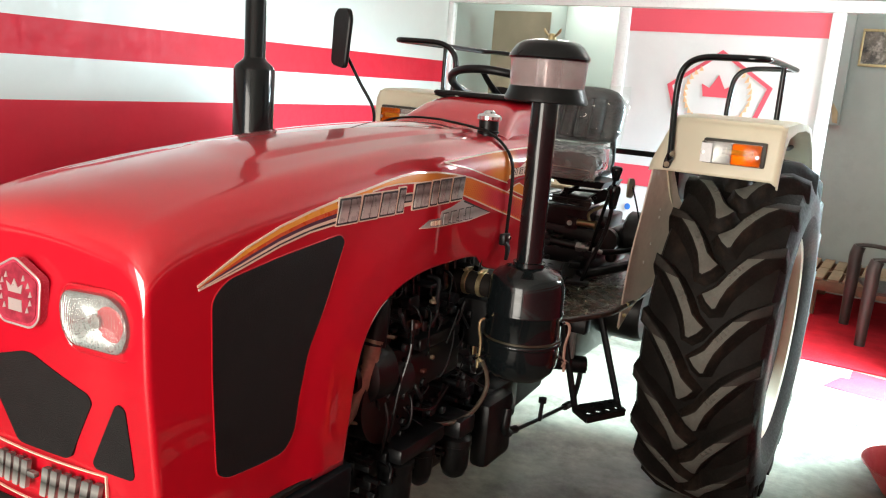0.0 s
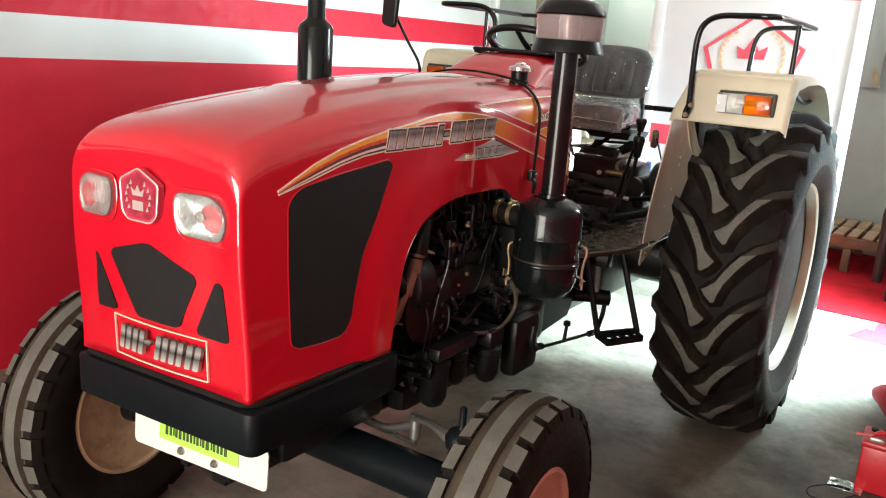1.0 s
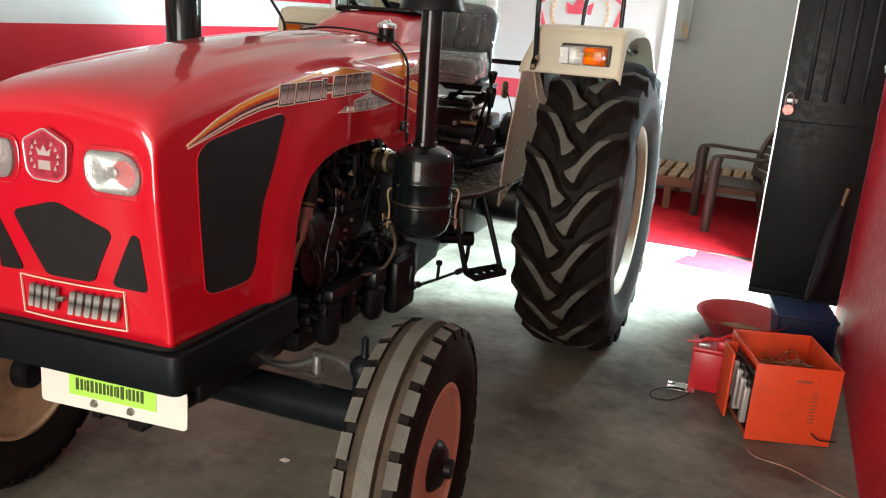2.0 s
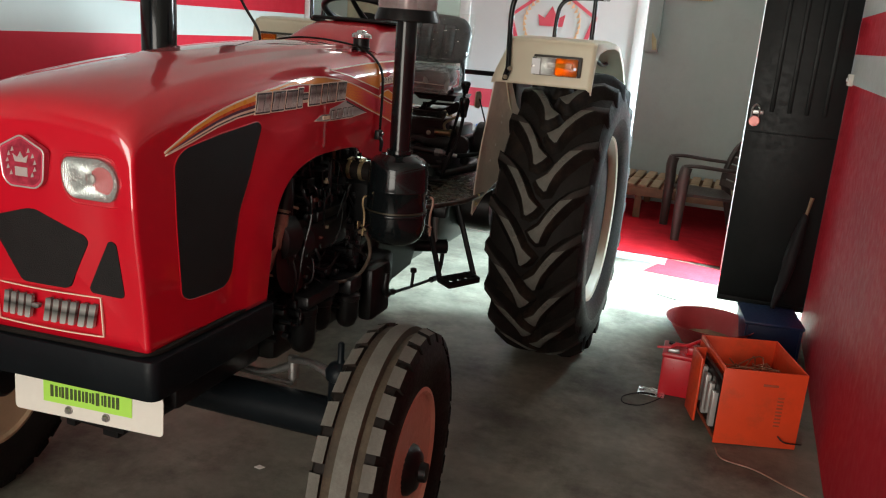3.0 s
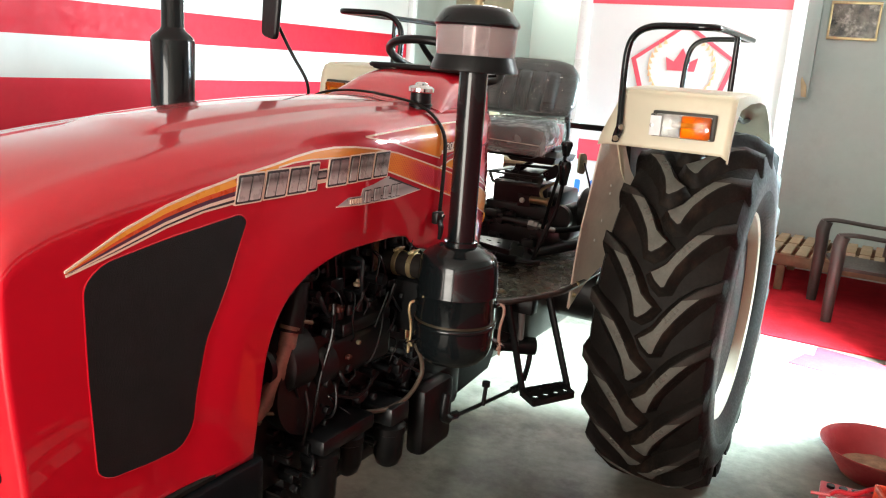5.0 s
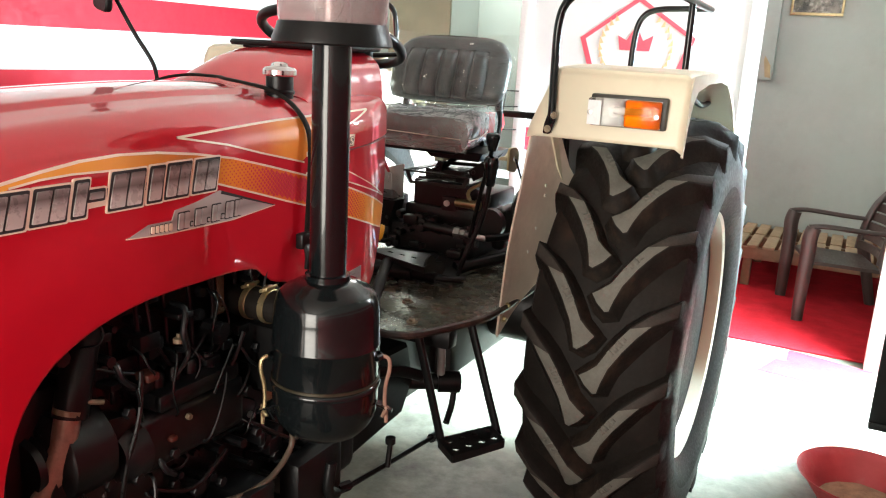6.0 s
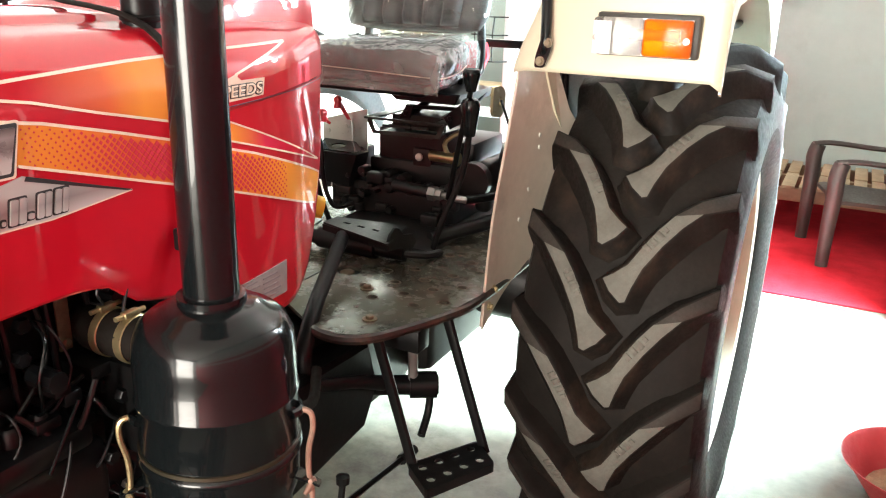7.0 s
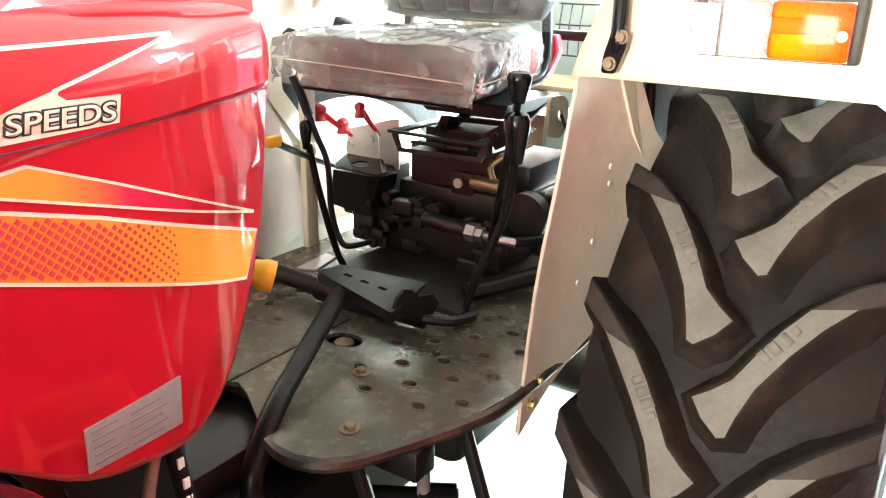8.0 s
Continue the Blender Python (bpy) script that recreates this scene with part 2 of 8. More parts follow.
POSTER_BLUE = mat("poster_blue", (0.03, 0.17, 0.55), 0.4, vary=0.03)
CARPET = mat("red_carpet", (0.42, 0.012, 0.02), 0.95, vary=0.2, scale=8, bump=0.5, bump_scale=300, spec=0.1)
CARPET_PINK = mat("faded_red_mat", (0.46, 0.028, 0.042), 0.9, vary=0.15, scale=9, bump=0.3, bump_scale=300, spec=0.1)
MAT_GREY = mat("grey_floor_strip", (0.22, 0.26, 0.28), 0.7, vary=0.2, scale=6)
WOOD = mat("bare_wood", (0.36, 0.25, 0.15), 0.65, vary=0.25, scale=6, bump=0.15, each=0.5)
WOOD_DARK = mat("old_wood", (0.22, 0.13, 0.07), 0.6, vary=0.3, scale=6, bump=0.15)
PLASTIC_BROWN = mat("brown_plastic", (0.045, 0.030, 0.026), 0.42, vary=0.15, scale=6, bump=0.04)
DOOR_BLACK = mat("black_steel_door", (0.007, 0.008, 0.008), 0.45, vary=0.2, scale=3, bump=0.05, dirt=(0.016, 0.016, 0.015), dirt_amount=0.4, dirt_scale=3, spec=0.2)
ORANGE_BOX = mat("orange_paint", (0.72, 0.065, 0.018), 0.4, vary=0.06, scale=5, dirt=(0.3, 0.07, 0.03), dirt_amount=0.4, dirt_scale=6)
ORANGE_IN = mat("orange_inside", (0.35, 0.07, 0.03), 0.6, vary=0.2, scale=6)
RED_BOX = mat("red_plastic", (0.55, 0.015, 0.025), 0.35, vary=0.05, scale=6, dirt=(0.3, 0.03, 0.03), dirt_amount=0.3, dirt_scale=9)
BASIN = mat("faded_red_basin", (0.46, 0.055, 0.06), 0.5, vary=0.12, scale=7, dirt=(0.34, 0.15, 0.11), dirt_amount=0.6, dirt_scale=7)
SAND = mat("sand", (0.36, 0.22, 0.13), 0.9, vary=0.3, scale=20, bump=0.6, bump_scale=120)
BLUE_TUB = mat("blue_plastic", (0.005, 0.022, 0.075), 0.45, vary=0.15, scale=6)
SEAT = mat("seat_vinyl", (0.022, 0.025, 0.027), 0.40, vary=0.12, scale=10, rough_vary=0.03)
PLATE_WHITE = mat("number_plate_white", (0.72, 0.71, 0.63), 0.4, vary=0.04, dirt=(0.5, 0.47, 0.4), dirt_amount=0.3)
LIME = mat("lime_sticker", (0.40, 0.76, 0.09), 0.5, vary=0.04)
INK = mat("black_ink", (0.02, 0.02, 0.02), 0.5)
SILVER = mat("silver_print", (0.62, 0.60, 0.57), 0.3, metal=0.5, vary=0.06, scale=12, rough_vary=0.03)
STICK_YELLOW = mat("amber_decal", (0.88, 0.42, 0.06), 0.3, vary=0.08, scale=4, coat=0.6)
STICK_CREAM = mat("cream_decal_edge", (0.85, 0.70, 0.55), 0.35, vary=0.03, coat=0.5)
STICK_FLAME = mat("flame_decal", (0.66, 0.10, 0.03), 0.3, vary=0.05, coat=0.6)
STICK_PURPLE = mat("dark_decal", (0.08, 0.04, 0.08), 0.35, vary=0.1, coat=0.5)
# chrome shine put into the printed colour as dark and light bands by height
LETTER = graded("banded_letter_silver", 'z', 1.298, 1.358, ((1.299, (0.62, 0.60, 0.57)), (1.320, (0.50, 0.48, 0.46)), (1.334, (0.17, 0.15, 0.145)), (1.346, (0.30, 0.28, 0.27)), (1.357, (0.11, 0.095, 0.09))), 0.28, 0.2, 0.4)
AMBER = glass("amber_lens", (1.0, 0.33, 0.02), 0.12, 1.3, 0.12)
CLEAR_LENS = glass("clear_lens", (0.95, 0.95, 0.93), 0.10, 1.3, 0.08)
LENS = ribbed_glass("ribbed_headlight_glass")
PANE = glass("window_glass", (0.80, 0.85, 0.82), 0.0, 1.05)
BOWL = glass("precleaner_bowl", (0.66, 0.57, 0.57), 0.16, 1.2, 0.22)
FILM = thin_film("clear_plastic_wrap", 0.25)
BACK_FILM = thin_film("backrest_plastic_wrap", 0.045)
REFLECTOR = mat("reflector", (0.50, 0.53, 0.52), 0.30, metal=0.85, vary=0.12, scale=30)
REFLECTOR_SOFT = mat("satin_reflector", (0.50, 0.52, 0.51), 0.30, metal=0.5, vary=0.06, scale=40)
# reflections in the raised chrome painted as dark and bright bands
NAME_METAL = graded("banded_chrome_letters", 'z', 0.825, 0.890, ((0.828, (0.62, 0.63, 0.60)), (0.846, (0.30, 0.31, 0.29)), (0.858, (0.08, 0.085, 0.08)), (0.872, (0.42, 0.43, 0.41)), (0.888, (0.14, 0.145, 0.14))), 0.25, 0.4, 0.3)
DART_METAL = graded("dart_print_silver", 'z', 1.245, 1.285, ((1.248, (0.60, 0.58, 0.56)), (1.266, (0.34, 0.32, 0.31)), (1.282, (0.50, 0.48, 0.46))), 0.3, 0.2, 0.4)
AMBER_RED = graded("amber_to_red_print", 'y', 2.05, 2.30, ((2.06, (0.86, 0.36, 0.05)), (2.12, (0.84, 0.30, 0.05)), (2.19, (0.62, 0.02, 0.07)), (2.29, (0.50, 0.006, 0.02))))
ARROW_PRINT = graded("arrow_print", 'y', 1.68, 2.12, ((1.70, (0.47, 0.004, 0.018)), (1.80, (0.49, 0.012, 0.02)), (1.90, (0.66, 0.11, 0.03)), (1.955, (0.80, 0.27, 0.04)), (2.03, (0.78, 0.25, 0.04)), (2.085, (0.52, 0.02, 0.03))), coat=0.25)
BAND_PRINT = graded("band_print", 'y', 1.25, 2.39, ((1.27, (0.86, 0.36, 0.05)), (1.56, (0.84, 0.34, 0.05)), (1.69, (0.52, 0.17, 0.03)), (1.80, (0.80, 0.27, 0.04)), (1.93, (0.74, 0.17, 0.04)), (2.10, (0.80, 0.24, 0.03)), (2.25, (0.86, 0.35, 0.05))))

YELLOW = mat("yellow_plastic", (0.75, 0.42, 0.02), 0.4)
PINK = mat("pink_plastic_emblem", (0.50, 0.05, 0.09), 0.25, vary=0.1, scale=30, coat=0.5)
PAPER = mat("paper", (0.75, 0.72, 0.66), 0.8, vary=0.08, scale=5)
PHOTO = mat("dark_photo", (0.10, 0.09, 0.07), 0.3, vary=0.9, scale=14, dirt=(0.55, 0.5, 0.45), dirt_amount=0.9, dirt_scale=9)
CABLE = mat("dark_cable", (0.010, 0.010, 0.011), 0.6, spec=0.2)


# ---------------------------------------------------------------- mesh tools
BASES = {}


def thing(name, at=(0, 0, 0), label="", category="", group="", kind=""):
    ob = new(name)
    ob.empty_display_size = 0.1
    ob.location = at
    BASES[ob.name] = Vector(at)
    return tagged(ob, label, category, group, kind)


def mesh_of(name, bm, mats, smooth=True, sharp=38):
    me = bpy.data.meshes.new(name)
    bmesh.ops.recalc_face_normals(bm, faces=bm.faces)
    bm.to_mesh(me)
    bm.free()
    for m in (mats if isinstance(mats, (list, tuple)) else [mats]):
        me.materials.append(m)
    if smooth:
        me.shade_smooth()
        me.set_sharp_from_angle(angle=radians(sharp))
    return me


def part(name, bm, mats, parent, label="", smooth=True):
    """One mesh, made in world places, under a thing or a part."""
    ob = new(name, mesh_of(name, bm, mats, smooth))
    ob.parent = parent
    if parent is not None and parent.type == 'EMPTY':
        ob.location = -BASES[parent.name]
    return tagged(ob, label)


def islands(bm):
    """The loose pieces of a mesh, each as a mesh of its own."""
    bm.verts.ensure_lookup_table()
    bm.verts.index_update()
    seen, out = set(), []
    for v in bm.verts:
        if v.index in seen:
            continue
        stack, group = [v], []
        seen.add(v.index)
        while stack:
            a = stack.pop()
            group.append(a)
            for e in a.link_edges:
                o = e.other_vert(a)
                if o.index not in seen:
                    seen.add(o.index)
                    stack.append(o)
        piece = bmesh.new()
        new_of = {a: piece.verts.new(a.co) for a in group}
        for f in {f for a in group for f in a.link_faces}:
            piece.faces.new([new_of[a] for a in f.verts]).material_index = f.material_index
        out.append(piece)
    bm.free()
    return out


def parts(name, bm, mats, parent, label="", smooth=True):
    """Each loose piece as a part of its own."""
    return [part(name, p, mats, parent, label, smooth) for p in islands(bm)]


def single(name, bm, mats, label, category, kind="", group="", smooth=True):
    return tagged(new(name, mesh_of(name, bm, mats, smooth)), label, category, group, kind)


def B():
    return bmesh.new()


def box(bm, x0, x1, y0, y1, z0, z1, bevel=0.0, seg=2, m=None, mi=0):
    vs = [bm.verts.new((x, y, z)) for x in (x0, x1) for y in (y0, y1) for z in (z0, z1)]
    fs = [bm.faces.new([vs[i] for i in q]) for q in ((0, 1, 3, 2), (4, 6, 7, 5), (0, 4, 5, 1), (2, 3, 7, 6), (0, 2, 6, 4), (1, 5, 7, 3))]
    for f in fs:
        f.material_index = mi
    if bevel:
        es = list({e for f in fs for e in f.edges})
        r = bmesh.ops.bevel(bm, geom=es, offset=bevel, segments=seg, affect='EDGES', profile=0.5)
        for f in r["faces"]:
            f.material_index = mi
        vs = list({v for f in r["faces"] for v in f.verts})
    if m is not None:
        for v in {v for v in vs if v.is_valid}:
            v.co = m @ v.co
    return bm


def prism(bm, poly, axis, a, b, bevel=0.0, mi=0, seg=1):
    """A flat outline, drawn out along an axis from a to b. poly: pairs in the two other axes, in the order xyz."""
    def place(p, h):
        return {'x': (h, p[0], p[1]), 'y': (p[0], h, p[1]), 'z': (p[0], p[1], h)}[axis]
    lo, hi = [bm.verts.new(place(p, a)) for p in poly], [bm.verts.new(place(p, b)) for p in poly]
    n = len(poly)
    fs = [bm.faces.new(lo), bm.faces.new(hi)] + [bm.faces.new((lo[i], lo[(i + 1) % n], hi[(i + 1) % n], hi[i])) for i in range(n)]
    for f in fs:
        f.material_index = mi
    if bevel:
        bmesh.ops.recalc_face_normals(bm, faces=fs)
        r = bmesh.ops.bevel(bm, geom=list({e for f in fs[:2] for e in f.edges}), offset=bevel, segments=seg, affect='EDGES', profile=0.5)
        for f in r["faces"]:
            f.material_index = mi
    return bm


def curve_points(pts, steps=6):
    """A smooth line through the given points."""
    P = [Vector(p) for p in pts]
    if len(P) < 3 or steps < 2:
        return P
    out = []
    for i in range(len(P) - 1):
        p0, p1, p2, p3 = P[max(i - 1, 0)], P[i], P[i + 1], P[min(i + 2, len(P) - 1)]
        for k in range(steps):
            t = k / steps
            out.append(0.5 * (2 * p1 + (p2 - p0) * t + (2 * p0 - 5 * p1 + 4 * p2 - p3) * t * t + (3 * p1 - p0 - 3 * p2 + p3) * t ** 3))
    return out + [P[-1]]


def tube(bm, pts, r, seg=10, steps=6, mi=0, flat=1.0):
    """A round bar along a smooth line; r may be a list of radii, one for each given point. flat squashes the section."""
    line = curve_points(pts, steps)
    n = len(line)
    rs = r if isinstance(r, (list, tuple)) else [r] * len(pts)
    rings, up = [], None
    for i, p in enumerate(line):
        d = (line[min(i + 1, n - 1)] - line[max(i - 1, 0)]).normalized()
        if up is None:
            up = Vector((0, 0, 1)) if abs(d.z) < 0.9 else Vector((0, 1, 0))
        side = d.cross(up).normalized()
        up = side.cross(d).normalized()
        k = i / max(n - 1, 1) * (len(rs) - 1)
        j = min(int(k), len(rs) - 2) if len(rs) > 1 else 0
        rad = rs[j] + (rs[min(j + 1, len(rs) - 1)] - rs[j]) * (k - j)
        rings.append([bm.verts.new(p + (side * math.cos(a) + up * math.sin(a) * flat) * rad) for a in (2 * math.pi * q / seg for q in range(seg))])
    for a, b in zip(rings, rings[1:]):
        for q in range(seg):
            f = bm.faces.new((a[q], a[(q + 1) % seg], b[(q + 1) % seg], b[q]))
            f.material_index = mi
    for ring in (rings[0], rings[-1]):
        f = bm.faces.new(ring)
        f.material_index = mi
    return bm


def lathe(bm, profile, at, axis='z', seg=40, mi=0, closed=False):
    """A turned body: pairs of radius and height along the axis."""
    rings = []
    for r, h in profile:
        ring = []
        for q in range(seg):
            a = 2 * math.pi * q / seg
            c, s = r * math.cos(a), r * math.sin(a)
            off = {'z': (c, s, h), 'x': (h, c, s), 'y': (c, h, s)}[axis]
            ring.append(bm.verts.new((at[0] + off[0], at[1] + off[1], at[2] + off[2])))
        rings.append(ring)
    pairs = list(zip(rings, rings[1:])) + ([(rings[-1], rings[0])] if closed else [])
    for a, b in pairs:
        for q in range(seg):
            f = bm.faces.new((a[q], a[(q + 1) % seg], b[(q + 1) % seg], b[q]))
            f.material_index = mi
    if not closed:
        for ring, r in ((rings[0], profile[0][0]), (rings[-1], profile[-1][0])):
            if r > 1e-5:
                f = bm.faces.new(ring)
                f.material_index = mi
    bmesh.ops.remove_doubles(bm, verts=[v for ring in rings for v in ring], dist=1e-5)
    return bm


def bolt(bm, at, axis='z', r=0.008, h=0.006, mi=0):
    """A hexagon head."""
    n = 6
    def place(c, s, k):
        o = {'z': (c, s, k), 'x': (k, c, s), 'y': (c, k, s)}[axis]
        return bm.verts.new((at[0] + o[0], at[1] + o[1], at[2] + o[2]))
    rings = [[place(rr * math.cos(2 * math.pi * q / n), rr * math.sin(2 * math.pi * q / n), k) for q in range(n)] for rr, k in ((r, 0), (r, h * 0.8), (r * 0.85, h))]
    for a, b in zip(rings, rings[1:]):
        for q in range(n):
            bm.faces.new((a[q], a[(q + 1) % n], b[(q + 1) % n], b[q])).material_index = mi
    bm.faces.new(rings[-1]).material_index = mi
    return bm


def lerp_at(table, v):
    """A value read off a table of pairs, between them on a straight line."""
    if v <= table[0][0]:
        return table[0][1]
    for (a, p), (b, q) in zip(table, table[1:]):
        if v <= b:
            return p + (q - p) * (v - a) / (b - a)
    return table[-1][1]


def smooth_at(table, v):
    """A value read off a table of pairs, on a smooth line through them."""
    if v <= table[0][0]:
        return table[0][1]
    if v >= table[-1][0]:
        return table[-1][1]
    n = len(table)
    i = max(k for k in range(n - 1) if table[k][0] <= v)

    def slope(k):
        if k == 0 or k == n - 1:
            a, b = (0, 1) if k == 0 else (n - 2, n - 1)
            return (table[b][1] - table[a][1]) / (table[b][0] - table[a][0])
        return (table[k + 1][1] - table[k - 1][1]) / (table[k + 1][0] - table[k - 1][0])
    (x0, y0), (x1, y1) = table[i], table[i + 1]
    h = x1 - x0
    t = (v - x0) / h
    return (2 * t ** 3 - 3 * t * t + 1) * y0 + (t ** 3 - 2 * t * t + t) * h * slope(i) + (3 * t * t - 2 * t ** 3) * y1 + (t ** 3 - t * t) * h * slope(i + 1)


def smoothstep(a, b, v):
    t = min(1, max(0, (v - a) / (b - a)))
    return t * t * (3 - 2 * t)


def round_poly(poly, r, n=4):
    """The outline with its corners rounded."""
    out = []
    P = [Vector((*p, 0)) for p in poly]
    m = len(P)
    for i in range(m):
        a, p, b = P[i - 1], P[i], P[(i + 1) % m]
        rr = min(r, (a - p).length * 0.45, (b - p).length * 0.45)
        s, e = p + (a - p).normalized() * rr, p + (b - p).normalized() * rr
        for k in range(n + 1):
            t = k / n
            q = s * (1 - t) ** 2 + p * 2 * t * (1 - t) + e * t * t
            out.append((q.x, q.y))
    return out

# ---------------------------------------------------------------- the room
LEFT, RIGHT, PART_Y, BACK, FRONT, TOP = -3.25, 0.69, 5.42, 7.65, -3.2, 3.0


def banded_wall(name, x0, x1, ys, bands, label, holes=()):
    """An upright wall along y. bands: heights and the index of the paint below each. holes: y0, y1, height of an opening down to the floor."""
    bm = B()
    cuts = sorted({ys[0], ys[1], *[h for hole in holes for h in hole[:2]]})
    zs = [0.0] + [b[0] for b in bands]
    for a, b in zip(cuts, cuts[1:]):
        hole = [h for h in holes if h[0] <= a and b <= h[1]]
        levels = sorted(set(zs + [h[2] for h in hole]))
        for z0, z1 in zip(levels, levels[1:]):
            if hole and z1 <= hole[0][2] + 1e-6:
                continue
            mi = next(bb[1] for bb in bands if z1 <= bb[0] + 1e-6)
            box(bm, x0, x1, a, b, z0, z1, mi=mi)
    bmesh.ops.remove_doubles(bm, verts=bm.verts, dist=1e-4)
    return single(name, bm, [WALL_RED, WALL_WHITE, WALL_GREY], label, "wall", "structure", smooth=False)


def build_room():
    bm = B()
    box(bm, -400, 400, -400, 400, -0.35, -0.16)
    single("ground", bm, mat("dusty_ground", (0.30, 0.27, 0.22), 0.9, vary=0.25, scale=0.4, bump=0.3, bump_scale=8), "dusty pale open ground outside the showroom", "ground", "structure")
    bm = B()
    box(bm, LEFT - 0.2, RIGHT + 1.6, FRONT - 0.9, BACK + 0.2, -0.16, 0.0)
    single("floor", bm, CONCRETE, "grey stained polished concrete showroom floor", "floor", "structure")
    bands_l = ((1.372, 0), (1.555, 1), (1.712, 0), (TOP, 1))
    bands_r = ((1.408, 0), (1.56, 1), (1.745, 0), (TOP, 1))
    banded_wall("wall_left", LEFT - 0.2, LEFT, (FRONT, PART_Y), bands_l, "glossy red wall with white and red painted bands")
    # opening cut up to 2.7, above the leaf, to pass the added fill lamp
    banded_wall("wall_right", RIGHT, RIGHT + 0.2, (FRONT, PART_Y), bands_r, "red wall with a white band beside the open doorway", holes=((4.42, 5.36, 2.7),))
    for nm, x0, x1 in (("wall_back_room_left", LEFT - 0.2, LEFT), ("wall_back_room_right", RIGHT, RIGHT + 0.2)):
        bm = B()
        box(bm, x0, x1, PART_Y, BACK, 0, TOP)
        single(nm, bm, WALL_GREY, "plain grey painted wall of the back room", "wall", "structure", smooth=False)
    bm = B()
    box(bm, LEFT - 0.2, RIGHT + 0.2, BACK, BACK + 0.2, 0, TOP)
    single("wall_back", bm, WALL_GREY, "plain grey painted back wall", "wall", "structure", smooth=False)
    bm = B()
    for x0, x1, z0, z1 in ((LEFT - 0.2, -2.95, 0, TOP), (0.35, RIGHT + 0.2, 0, TOP), (-2.95, 0.35, 2.75, TOP)):
        box(bm, x0, x1, FRONT - 0.2, FRONT, z0, z1)
    single("wall_front", bm, WALL_WHITE, "white front wall with a wide open shop front", "wall", "structure", smooth=False)
    bm = B()
    box(bm, LEFT - 0.2, RIGHT + 0.2, FRONT - 0.2, BACK + 0.2, TOP, TOP + 0.12)
    single("ceiling", bm, CEILING, "plain white ceiling", "ceiling", "structure", smooth=False)
    bm = B()
    box(bm, -2.6, RIGHT - 0.02, 5.505, BACK - 0.002, 0.0005, 0.012, 0.004)
    single("carpet", bm, CARPET, "red carpet on the back room floor", "carpet", "structure")
    bm = B()
    prism(bm, [(-0.30, 5.06), (0.20, 5.0), (0.26, 5.38), (-0.17, 5.49)], 'z', 0.0005, 0.0035)
    single("door_mat", bm, CARPET_PINK, "faded pinkish red mat lying before the doorway", "mat")
    bm = B()
    box(bm, -0.56, -0.18, 5.30, 5.495, 0.0005, 0.004)
    single("floor_strip", bm, MAT_GREY, "grey worn threshold strip on the floor", "threshold", "structure")


